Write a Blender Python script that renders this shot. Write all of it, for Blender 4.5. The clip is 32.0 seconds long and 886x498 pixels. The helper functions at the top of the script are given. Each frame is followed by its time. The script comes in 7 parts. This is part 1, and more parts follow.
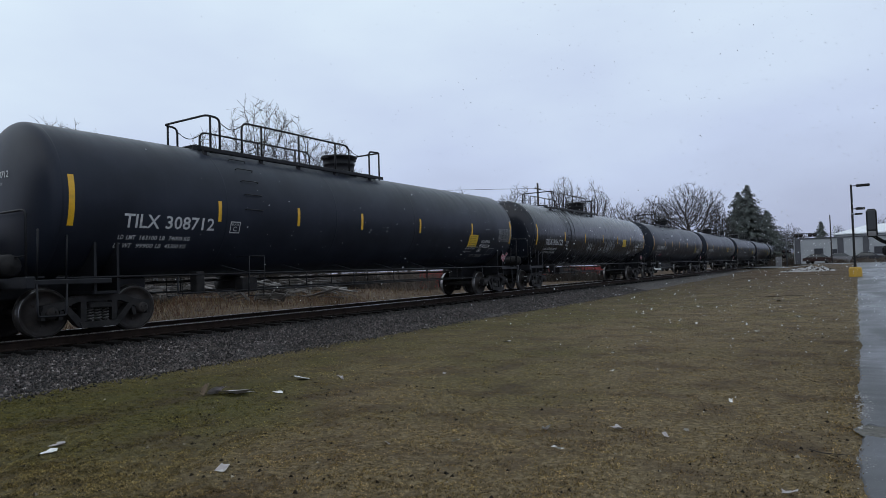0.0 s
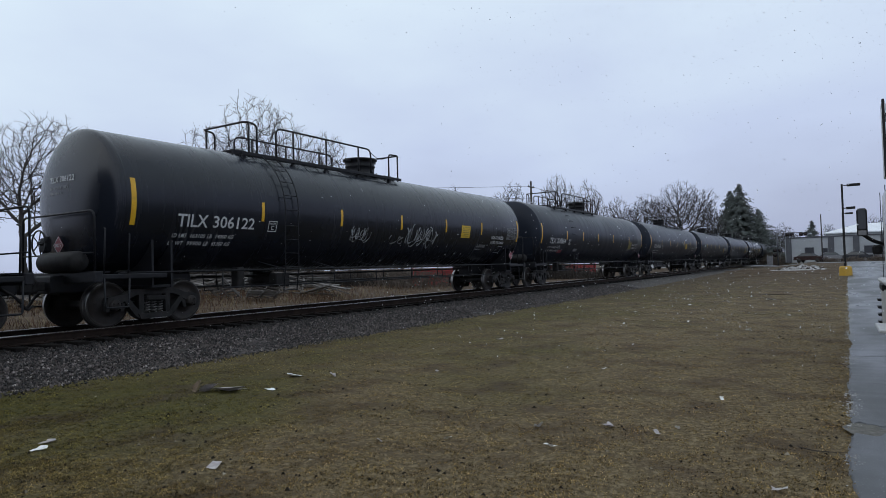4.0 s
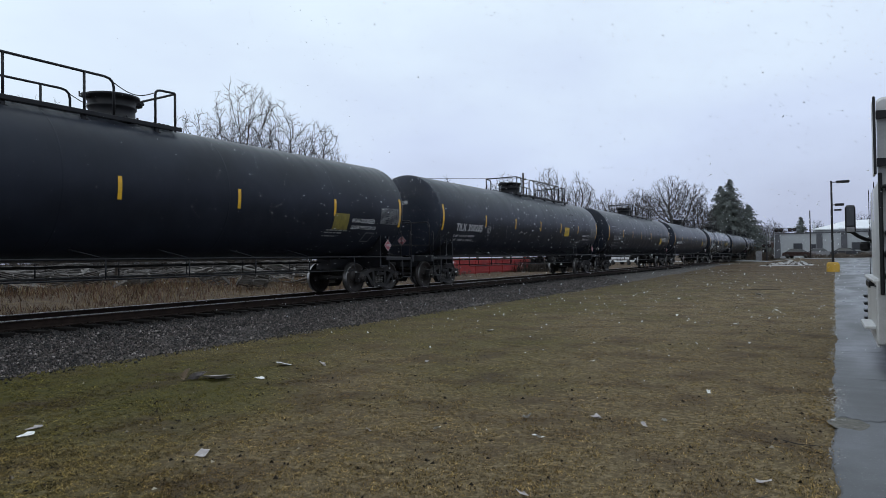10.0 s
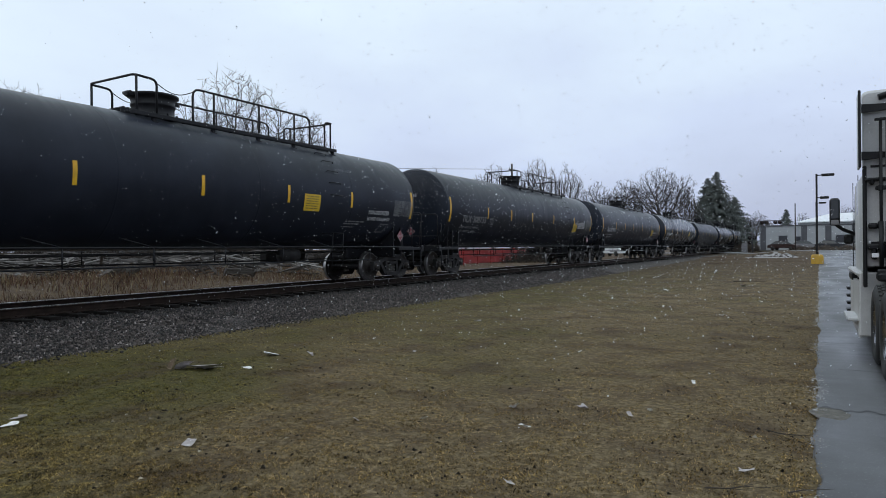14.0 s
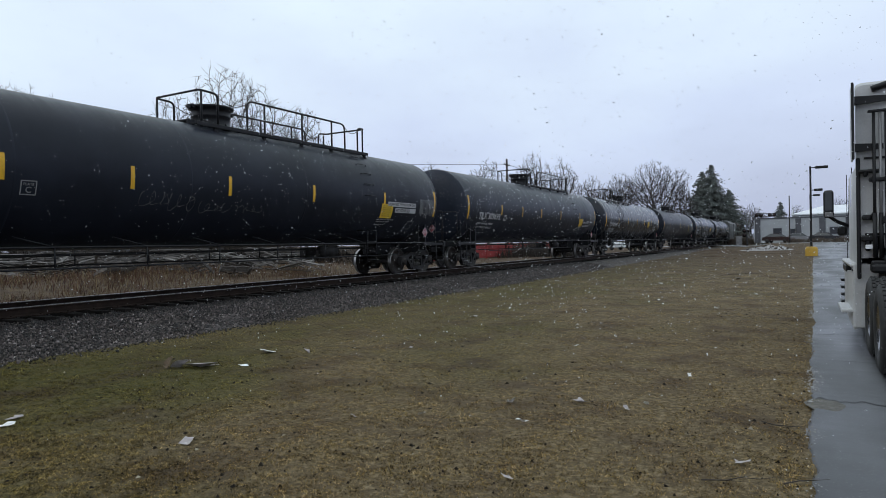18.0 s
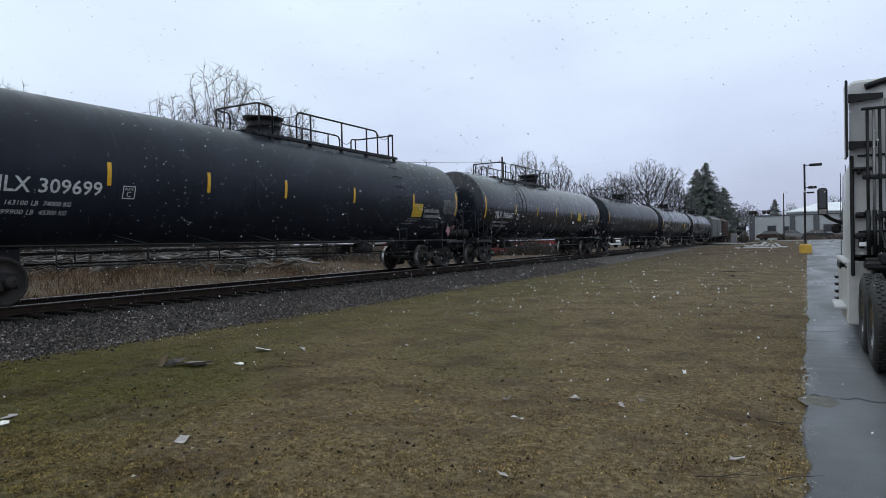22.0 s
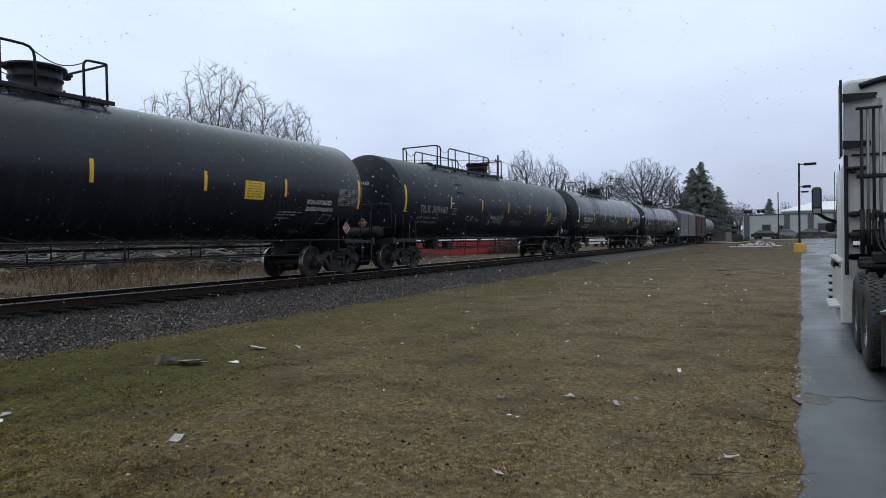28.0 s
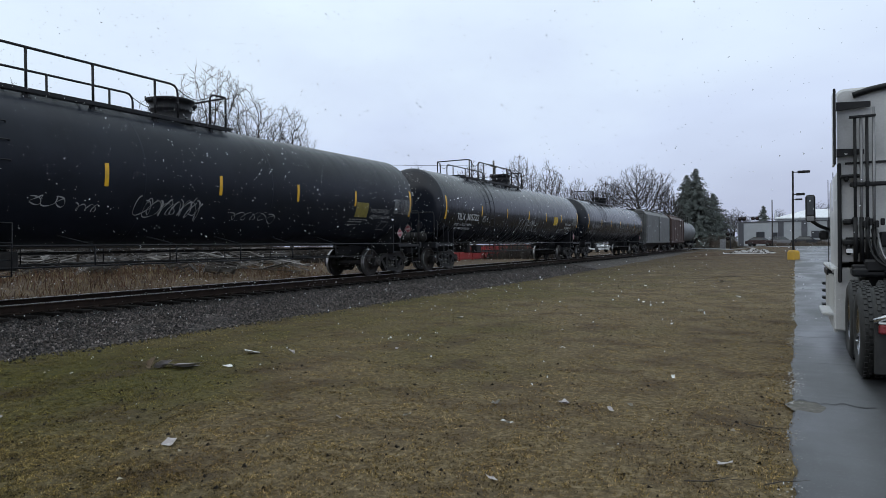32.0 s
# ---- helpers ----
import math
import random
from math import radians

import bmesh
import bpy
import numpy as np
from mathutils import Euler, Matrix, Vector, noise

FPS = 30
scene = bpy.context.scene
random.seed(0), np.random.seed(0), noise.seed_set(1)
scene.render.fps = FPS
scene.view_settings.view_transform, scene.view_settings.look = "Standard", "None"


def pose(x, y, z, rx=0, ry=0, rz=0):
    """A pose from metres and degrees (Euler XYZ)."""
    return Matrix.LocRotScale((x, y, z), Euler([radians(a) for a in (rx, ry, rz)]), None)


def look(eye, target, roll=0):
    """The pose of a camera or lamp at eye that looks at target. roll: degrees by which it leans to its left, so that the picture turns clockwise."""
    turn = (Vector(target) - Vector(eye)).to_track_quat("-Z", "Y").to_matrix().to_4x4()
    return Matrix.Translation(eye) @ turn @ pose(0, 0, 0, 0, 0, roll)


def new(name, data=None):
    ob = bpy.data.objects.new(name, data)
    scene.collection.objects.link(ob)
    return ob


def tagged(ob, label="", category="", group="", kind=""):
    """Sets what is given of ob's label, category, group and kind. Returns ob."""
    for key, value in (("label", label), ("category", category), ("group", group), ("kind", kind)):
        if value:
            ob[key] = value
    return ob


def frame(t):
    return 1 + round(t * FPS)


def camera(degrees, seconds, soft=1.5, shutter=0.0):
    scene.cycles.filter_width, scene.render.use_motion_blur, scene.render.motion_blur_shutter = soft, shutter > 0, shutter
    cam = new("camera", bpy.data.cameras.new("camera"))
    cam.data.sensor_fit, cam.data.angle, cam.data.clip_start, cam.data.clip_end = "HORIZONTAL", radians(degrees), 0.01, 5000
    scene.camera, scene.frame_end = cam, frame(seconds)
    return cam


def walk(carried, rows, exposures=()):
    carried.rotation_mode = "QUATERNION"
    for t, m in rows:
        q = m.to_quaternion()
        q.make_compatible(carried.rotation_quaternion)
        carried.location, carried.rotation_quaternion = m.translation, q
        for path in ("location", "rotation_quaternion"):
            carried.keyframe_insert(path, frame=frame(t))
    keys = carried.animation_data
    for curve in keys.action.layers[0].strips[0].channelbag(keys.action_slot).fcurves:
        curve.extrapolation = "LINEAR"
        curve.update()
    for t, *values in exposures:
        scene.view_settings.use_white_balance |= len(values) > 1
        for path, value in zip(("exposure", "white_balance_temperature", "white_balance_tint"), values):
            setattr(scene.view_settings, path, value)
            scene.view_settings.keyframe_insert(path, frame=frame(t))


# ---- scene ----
cam = camera(69.4, 32.0, 0.7)
EYE = (0.0, 0.0, 1.6)
# seconds, turn to the left of the track's line, tilt up, lean
TURNS = [
    (0.0, 32.43, 1.89, 1.81), (0.5, 32.47, 1.80, 1.74), (1.0, 32.41, 1.72, 1.76), (1.5, 32.04, 1.76, 1.68), (2.0, 31.94, 1.67, 1.50),
    (2.5, 32.06, 1.77, 1.49), (3.0, 31.95, 1.59, 1.52), (3.5, 31.87, 1.71, 1.60), (5.5, 31.56, 1.31, 1.53), (6.0, 31.46, 1.49, 1.48),
    (6.5, 31.15, 0.99, 1.53), (7.0, 31.16, 0.36, 1.35), (7.5, 31.24, -0.14, 0.99), (8.0, 31.34, 0.09, 0.77), (8.5, 31.49, 0.23, 0.74),
    (9.0, 31.52, 0.13, 0.81), (9.5, 31.23, 0.35, 0.82), (10.0, 31.01, 0.82, 0.84), (10.5, 30.89, 0.57, 0.91), (11.0, 30.76, 0.57, 0.97),
    (11.5, 30.56, 0.44, 0.99), (12.0, 30.43, 0.41, 0.82), (12.5, 30.25, 0.21, 0.88), (13.0, 30.16, 0.09, 0.73), (13.5, 30.09, 0.11, 0.62),
    (14.0, 29.97, -0.05, 0.55), (14.5, 29.95, -0.07, 0.67), (16.5, 29.76, -0.29, 0.95), (17.0, 29.59, -0.39, 1.15), (17.5, 29.50, -0.31, 1.11),
    (18.0, 29.58, -0.44, 1.10), (18.5, 29.49, -0.36, 1.24), (19.0, 29.56, -0.29, 1.27), (19.5, 29.49, -0.66, 1.16), (20.0, 29.69, -0.81, 1.13),
    (20.5, 29.57, -0.63, 1.13), (21.0, 29.55, -0.40, 1.20), (21.5, 29.51, -0.30, 1.17), (22.0, 29.18, -0.64, 1.18), (22.5, 29.20, -0.57, 1.51),
    (23.0, 29.01, -0.79, 1.35), (23.5, 29.21, -0.57, 1.17), (24.0, 29.12, -0.53, 1.23), (24.5, 29.13, -0.60, 1.25), (25.0, 29.06, -0.61, 1.24),
    (25.5, 29.12, -0.63, 1.44), (27.5, 28.81, -0.53, 1.15), (28.0, 28.79, -0.79, 1.09), (28.5, 28.41, -0.83, 0.55), (29.0, 28.67, -0.93, 0.61),
    (29.5, 28.76, -0.70, 0.47), (30.0, 28.71, -0.73, 0.54), (30.5, 28.55, -0.95, 0.54), (31.0, 28.61, -0.73, 0.48), (31.5, 28.42, -0.51, 0.78),
    (32.0, 28.36, -0.36, 0.69)]
walk(cam, [(t, pose(*EYE, 90 + tilt, lean, turn)) for t, turn, tilt, lean in TURNS],
     exposures=[(0.0, -0.20, 6330, 12.0), (6.0, -0.18, 6350, 12.0), (8.0, -0.08, 6400, 11.5), (13.0, 0.0, 6500, 10.0), (25.0, 0.05, 6500, 10.0), (32.0, 0.03, 6500, 10.0)])

# ---- world and sun: overcast, late winter ----
world = bpy.data.worlds.new("overcast_sky")
scene.world = world
world.use_nodes = True
wn, wl = world.node_tree.nodes, world.node_tree.links
wn.clear()
w_out = wn.new("ShaderNodeOutputWorld")
w_bg = wn.new("ShaderNodeBackground")
w_sky = wn.new("ShaderNodeTexSky")
w_sky.sky_type = "NISHITA"
w_sky.sun_disc = False
w_sky.sun_elevation, w_sky.sun_rotation = radians(38), radians(-150)
w_sky.air_density, w_sky.dust_density = 1.0, 4.0
w_dim = wn.new("ShaderNodeVectorMath")
w_dim.operation = "SCALE"
w_dim.inputs[3].default_value = 0.10
wl.new(w_sky.outputs[0], w_dim.inputs[0])
w_co = wn.new("ShaderNodeTexCoord")
w_sep = wn.new("ShaderNodeSeparateXYZ")
wl.new(w_co.outputs["Generated"], w_sep.inputs[0])
w_ramp = wn.new("ShaderNodeValToRGB")
w_ramp.color_ramp.elements[0].position, w_ramp.color_ramp.elements[0].color = 0.0, (0.50, 0.56, 0.74, 1)
w_ramp.color_ramp.elements[1].position, w_ramp.color_ramp.elements[1].color = 0.46, (0.88, 1.03, 1.13, 1)
w_mid = w_ramp.color_ramp.elements.new(0.2)
w_mid.color = (0.67, 0.77, 0.98, 1)
w_cl = wn.new("ShaderNodeTexNoise")
w_cl.inputs["Scale"].default_value, w_cl.inputs["Detail"].default_value = 2.2, 4.0
w_map = wn.new("ShaderNodeMapping")
w_map.inputs["Scale"].default_value = (1.0, 1.0, 2.6)
wl.new(w_co.outputs["Generated"], w_map.inputs[0])
wl.new(w_map.outputs[0], w_cl.inputs["Vector"])
w_add = wn.new("ShaderNodeMath")
w_add.operation = "MULTIPLY_ADD"
w_add.inputs[1].default_value, w_add.inputs[2].default_value = 0.44, -0.22
wl.new(w_cl.outputs["Fac"], w_add.inputs[0])
w_sum = wn.new("ShaderNodeMath")
w_sum.operation = "ADD"
wl.new(w_sep.outputs["Z"], w_sum.inputs[0])
wl.new(w_add.outputs[0], w_sum.inputs[1])
w_west = wn.new("ShaderNodeMath")
w_west.operation = "MULTIPLY_ADD"
w_west.inputs[1].default_value = -0.10
wl.new(w_sep.outputs["X"], w_west.inputs[0])
wl.new(w_sum.outputs[0], w_west.inputs[2])
wl.new(w_west.outputs[0], w_ramp.inputs[0])
w_mix = wn.new("ShaderNodeMixRGB")
w_mix.inputs[0].default_value = 0.92
wl.new(w_dim.outputs[0], w_mix.inputs[1])
wl.new(w_ramp.outputs[0], w_mix.inputs[2])
wl.new(w_mix.outputs[0], w_bg.inputs[0])
w_bg.inputs[1].default_value = 1.0
wl.new(w_bg.outputs[0], w_out.inputs[0])
sun = new("sun", bpy.data.lights.new("sun", "SUN"))
sun.data.energy, sun.data.angle, sun.data.color = 0.5, radians(110), (1.0, 0.98, 0.95)
sun.matrix_world = look((0, 0, 60), (14, 25, 0))


# ---- materials ----
def nodes_of(name):
    m = bpy.data.materials.new(name)
    m.use_nodes = True
    t = m.node_tree
    return m, t, t.nodes["Principled BSDF"]


def noise_node(t, scale, detail=4.0, stretch=(1, 1, 1), rough=0.55):
    co = t.nodes.new("ShaderNodeTexCoord")
    mp = t.nodes.new("ShaderNodeMapping")
    mp.inputs["Scale"].default_value = stretch
    n = t.nodes.new("ShaderNodeTexNoise")
    n.inputs["Scale"].default_value, n.inputs["Detail"].default_value, n.inputs["Roughness"].default_value = scale, detail, rough
    t.links.new(co.outputs["Object"], mp.inputs[0])
    t.links.new(mp.outputs[0], n.inputs["Vector"])
    return n


def ramp_node(t, source, stops):
    r = t.nodes.new("ShaderNodeValToRGB")
    e = r.color_ramp.elements
    while len(e) < len(stops):
        e.new(0.5)
    for k, (at, col) in zip(e, stops):
        k.position, k.color = at, (*col, 1) if len(col) == 3 else col
    t.links.new(source, r.inputs[0])
    return r


def mix_node(t, fac, a, b, kind="MIX"):
    m = t.nodes.new("ShaderNodeMixRGB")
    m.blend_type = kind
    for i, v in enumerate((fac, a, b)):
        if isinstance(v, (int, float)):
            m.inputs[i].default_value = v if i == 0 else (v, v, v, 1)
        elif isinstance(v, tuple):
            m.inputs[i].default_value = (*v, 1)
        else:
            t.links.new(v, m.inputs[i])
    return m.outputs[0]


def bump_to(t, bsdf, source, strength, distance):
    b = t.nodes.new("ShaderNodeBump")
    b.inputs["Strength"].default_value, b.inputs["Distance"].default_value = strength, distance
    t.links.new(source, b.inputs["Height"])
    t.links.new(b.outputs[0], bsdf.inputs["Normal"])


def surface(name, col, rough=0.6, metal=0.0, var=0.25, scale=2.5, fine=40.0, bump=0.15, dist=0.004, stain=None, stain_amount=0.5, per_object=0.0, spec=0.5):
    """A worn plain surface: broad tone, fine grain, stains."""
    m, t, b = nodes_of(name)
    n1, n2 = noise_node(t, scale, 5), noise_node(t, fine, 3)
    dark = tuple(c * (1 - var) for c in col)
    light = tuple(min(1, c * (1 + var)) for c in col)
    c = ramp_node(t, n1.outputs["Fac"], [(0.3, dark), (0.7, light)]).outputs[0]
    c = mix_node(t, 0.25, c, ramp_node(t, n2.outputs["Fac"], [(0.3, (0.55,) * 3), (0.7, (1.0,) * 3)]).outputs[0], "MULTIPLY")
    if stain:
        n3 = noise_node(t, scale * 1.7, 6, rough=0.7)
        f = ramp_node(t, n3.outputs["Fac"], [(0.5, (0, 0, 0)), (0.72, (stain_amount,) * 3)]).outputs[0]
        c = mix_node(t, f, c, stain)
    if per_object:
        oi = t.nodes.new("ShaderNodeObjectInfo")
        c = mix_node(t, 1.0, c, ramp_node(t, oi.outputs["Random"], [(0, (1 - per_object,) * 3), (1, (1.0,) * 3)]).outputs[0], "MULTIPLY")
    t.links.new(c, b.inputs["Base Color"])
    r = ramp_node(t, n2.outputs["Fac"], [(0.2, (max(0.03, rough - 0.1),) * 3), (0.8, (min(1, rough + 0.1),) * 3)])
    t.links.new(r.outputs[0], b.inputs["Roughness"])
    b.inputs["Metallic"].default_value = metal
    b.inputs["Specular IOR Level"].default_value = spec
    if bump:
        bump_to(t, b, n2.outputs["Fac"], bump, dist)
    return m


def tank_paint(name, col, rough, dust, gloss):
    """Black tank paint with runs, dust and faint grime."""
    m, t, b = nodes_of(name)
    broad = noise_node(t, 0.8, 5)
    runs = noise_node(t, 1.0, 5, (1.0, 5.0, 0.35), 0.65)
    fine = noise_node(t, 60, 2)
    c = ramp_node(t, broad.outputs["Fac"], [(0.3, tuple(v * 0.75 for v in col)), (0.7, tuple(v * 1.3 for v in col))]).outputs[0]
    f = ramp_node(t, runs.outputs["Fac"], [(0.52, (0, 0, 0)), (0.8, (dust,) * 3)]).outputs[0]
    c = mix_node(t, f, c, (0.10, 0.10, 0.102))
    oi = t.nodes.new("ShaderNodeObjectInfo")
    c = mix_node(t, 1.0, c, ramp_node(t, oi.outputs["Random"], [(0, (0.75,) * 3), (1, (1.1,) * 3)]).outputs[0], "MULTIPLY")
    t.links.new(c, b.inputs["Base Color"])
    r = ramp_node(t, runs.outputs["Fac"], [(0.3, (rough - 0.05,) * 3), (0.75, (rough + 0.12,) * 3)])
    t.links.new(r.outputs[0], b.inputs["Roughness"])
    b.inputs["Specular IOR Level"].default_value = gloss
    wob = noise_node(t, 1.3, 2, (1, 1, 1))
    mixed = mix_node(t, 0.12, wob.outputs["Fac"], fine.outputs["Fac"])
    bump_to(t, b, mixed, 0.10, 0.02)
    return m


M_TANK = tank_paint("matt_black_tank_paint", (0.0165, 0.0196, 0.0285), 0.33, 0.03, 0.14)
M_TANK_GLOSS = tank_paint("glossy_black_tank_paint", (0.0105, 0.0125, 0.0185), 0.22, 0.025, 0.32)
M_TANK_GREY = tank_paint("faded_grey_tank_paint", (0.11, 0.115, 0.12), 0.5, 0.3, 0.4)
M_BLACK = surface("black_steel", (0.013, 0.0135, 0.016), 0.5, 0.0, 0.3, 3, 50, stain=(0.03, 0.022, 0.018), stain_amount=0.25, spec=0.22)
M_UNDER = surface("grimy_steel", (0.026, 0.025, 0.025), 0.6, 0.0, 0.4, 4, 45, 0.3, stain=(0.04, 0.03, 0.024), stain_amount=0.4, spec=0.12)
M_WHEEL = surface("worn_wheel_steel", (0.030, 0.026, 0.024), 0.55, 0.1, 0.4, 5, 40, 0.2, stain=(0.06, 0.042, 0.033), stain_amount=0.4, spec=0.25)
M_TREAD = surface("polished_steel", (0.30, 0.295, 0.295), 0.38, 1.0, 0.15, 6, 60, 0.05)
M_SPRING = surface("dull_spring_steel", (0.10, 0.095, 0.09), 0.5, 0.3, 0.3, 8, 60)
M_YELLOW = surface("yellow_reflective_tape", (0.72, 0.40, 0.015), 0.35, 0, 0.12, 6, 80, 0.05, stain=(0.3, 0.18, 0.03), stain_amount=0.4)
M_YPANEL = surface("yellow_panel_paint", (0.66, 0.42, 0.02), 0.5, 0, 0.12, 6, 80, 0.05, stain=(0.2, 0.14, 0.03), stain_amount=0.5)
M_YDULL = surface("grimy_yellow_panel_paint", (0.19, 0.155, 0.03), 0.5, 0, 0.2, 6, 80, 0.05, stain=(0.06, 0.05, 0.03), stain_amount=0.6)
M_LETTER = surface("white_stencil_paint", (0.55, 0.56, 0.57), 0.55, 0, 0.15, 9, 90, 0.05, stain=(0.12, 0.12, 0.12), stain_amount=0.5)
M_LETTER_DIM = surface("dusty_white_stencil_paint", (0.22, 0.225, 0.23), 0.6, 0, 0.2, 9, 90, 0.05, stain=(0.05, 0.05, 0.05), stain_amount=0.7)
M_SPRAY = surface("pale_spray_paint", (0.33, 0.34, 0.35), 0.6, 0, 0.3, 7, 60, 0.05, stain=(0.06, 0.06, 0.06), stain_amount=0.6)
M_SPRAY_DIM = surface("faint_spray_paint", (0.085, 0.088, 0.09), 0.6, 0, 0.3, 7, 60, 0.05)
M_PINK = surface("red_placard", (0.22, 0.03, 0.045), 0.5, 0, 0.15, 8, 60, 0.05)
M_RAILHEAD = surface("worn_rail_top", (0.42, 0.41, 0.40), 0.28, 1.0, 0.2, 8, 60, 0.05)
M_RAIL = surface("rusty_rail_side", (0.020, 0.013, 0.010), 0.85, 0, 0.4, 5, 40, 0.3, spec=0.15)
M_TIE = surface("creosoted_timber", (0.018, 0.015, 0.013), 0.9, 0, 0.5, 4, 30, 0.6, 0.01, per_object=0.5, spec=0.15)


# ---- mesh helpers ----
class Shape:
    """Collects faces for one mesh."""

    def __init__(self):
        self.v, self.f, self.s = [], [], []

    def face(self, pts, smooth=False):
        i = len(self.v)
        self.v.extend(tuple(p) for p in pts)
        self.f.append(tuple(range(i, i + len(pts))))
        self.s.append(smooth)

    def grid(self, rows, closed=False, smooth=True, caps=False):
        i, n = len(self.v), len(rows[0])
        for r in rows:
            self.v.extend(tuple(p) for p in r)
        for a in range(len(rows) - 1):
            for b in range(n if closed else n - 1):
                c = (b + 1) % n
                self.f.append((i + a * n + b, i + a * n + c, i + (a + 1) * n + c, i + (a + 1) * n + b))
                self.s.append(smooth)
        if caps:
            self.f.append(tuple(i + k for k in reversed(range(n))))
            self.f.append(tuple(i + (len(rows) - 1) * n + k for k in range(n)))
            self.s += [False, False]
        return self

    def box(self, x, y, z, sx, sy, sz, c=0.0, turn=None):
        """A box with its middle at x, y, z; c cuts the upright and level edges."""
        hx, hy, hz = sx / 2, sy / 2, sz / 2
        c = min(c, hx * 0.9, hy * 0.9, hz * 0.9)
        if c <= 0:
            ring = [(-hx, -hy), (hx, -hy), (hx, hy), (-hx, hy)]
            rows = [[(a, b, k) for a, b in ring] for k in (-hz, hz)]
        else:
            def ring_at(k, i):
                a, b = hx - i, hy - i
                return [(-a + c, -b, k), (a - c, -b, k), (a, -b + c, k), (a, b - c, k), (a - c, b, k), (-a + c, b, k), (-a, b - c, k), (-a, -b + c, k)]
            rows = [ring_at(-hz, c * 0.6), ring_at(-hz + c, 0), ring_at(hz - c, 0), ring_at(hz, c * 0.6)]
        if turn is not None:
            rows = [[turn @ Vector(p) for p in r] for r in rows]
        rows = [[(p[0] + x, p[1] + y, p[2] + z) for p in r] for r in rows]
        return self.grid(rows, True, False, True)

    def rod(self, p, q, r0, r1=None, n=8, caps=True, smooth=True):
        r1 = r0 if r1 is None else r1
        p, q = Vector(p), Vector(q)
        d = (q - p).normalized()
        a = d.orthogonal().normalized()
        b = d.cross(a)
        ring = [(math.cos(2 * math.pi * k / n), math.sin(2 * math.pi * k / n)) for k in range(n)]
        return self.grid([[p + (a * cx + b * sx) * r0 for cx, sx in ring], [q + (a * cx + b * sx) * r1 for cx, sx in ring]], True, smooth, caps)

    def tube(self, path, r, n=8, bend=0.0):
        """A bent pipe along a path; bend rounds its corners."""
        pts = [Vector(p) for p in path]
        if bend:
            out = [pts[0]]
            for a, b, c in zip(pts, pts[1:], pts[2:]):
                u, w = (a - b), (c - b)
                k = min(bend, u.length * 0.45, w.length * 0.45)
                p0, p1 = b + u.normalized() * k, b + w.normalized() * k
                for s in (0, 0.33, 0.67, 1):
                    out.append(p0.lerp(b, s).lerp(b.lerp(p1, s), s))
            pts = out + [pts[-1]]
        rows, side = [], None
        for i, p in enumerate(pts):
            d = (pts[min(i + 1, len(pts) - 1)] - pts[max(i - 1, 0)]).normalized()
            side = d.orthogonal().normalized() if side is None else (side - d * side.dot(d)).normalized()
            up = d.cross(side)
            rows.append([p + (side * math.cos(2 * math.pi * k / n) + up * math.sin(2 * math.pi * k / n)) * r for k in range(n)])
        return self.grid(rows, True, True, True)

    def lathe(self, profile, origin=(0, 0, 0), axis="z", n=24, caps=False, smooth=True):
        """Turns (radius, along) pairs about an axis through origin."""
        ox, oy, oz = origin
        rows = []
        for r, h in profile:
            row = []
            for k in range(n):
                a, b = r * math.cos(2 * math.pi * k / n), r * math.sin(2 * math.pi * k / n)
                p = {"z": (a, b, h), "x": (h, a, b), "y": (b, h, a)}[axis]
                row.append((p[0] + ox, p[1] + oy, p[2] + oz))
            rows.append(row)
        return self.grid(rows, True, smooth, caps)

    def plate(self, outline, lo, hi, axis="x"):
        """A flat outline with thickness along an axis."""
        def put(a, b, h):
            return {"x": (h, a, b), "y": (a, h, b), "z": (a, b, h)}[axis]
        low, high = [put(a, b, lo) for a, b in outline], [put(a, b, hi) for a, b in outline]
        return self.grid([low, high], True, False, True)

    def mesh(self, name):
        me = bpy.data.meshes.new(name)
        me.from_pydata(self.v, [], self.f)
        me.polygons.foreach_set("use_smooth", self.s)
        me.update()
        return me


def part(name, shape, material, parent, label=""):
    me = shape if isinstance(shape, bpy.types.Mesh) else shape.mesh(name)
    me.materials.clear()
    for m in (material if isinstance(material, (list, tuple)) else [material]):
        me.materials.append(m)
    ob = new(name, me)
    ob.parent = parent
    return tagged(ob, label) if label else ob


def thing(name, label, category, group="", at=None, kind=""):
    ob = new(name)
    ob.empty_display_size = 0.2
    if at is not None:
        ob.matrix_basis = at
    return tagged(ob, label, category, group, kind)


def whole(name, shape, material, label="", category="", group="", kind="", at=None):
    ob = part(name, shape, material, None)
    if at is not None:
        ob.matrix_basis = at
    return tagged(ob, label, category, group, kind)


LETTERS = {}


def text_mesh(words, size):
    """The letters as a flat mesh: x along the line, y up."""
    if words not in LETTERS:
        LETTERS[words] = set_letters(words, size)
    return LETTERS[words].copy()


def set_letters(words, size):
    cu = bpy.data.curves.new("letters", "FONT")
    cu.body, cu.size, cu.resolution_u, cu.offset = words, size, 2, 0.014
    ob = bpy.data.objects.new("letters", cu)
    scene.collection.objects.link(ob)
    bpy.context.view_layer.update()
    me = bpy.data.meshes.new_from_object(ob.evaluated_get(bpy.context.evaluated_depsgraph_get()))
    bpy.data.objects.remove(ob)
    return me


# ---- ground, road, track ----
TRACK_X, RAIL_Z = -13.5, 0.575


def ease(a, b, v):
    k = min(1.0, max(0.0, (v - a) / (b - a)))
    return k * k * (3 - 2 * k)


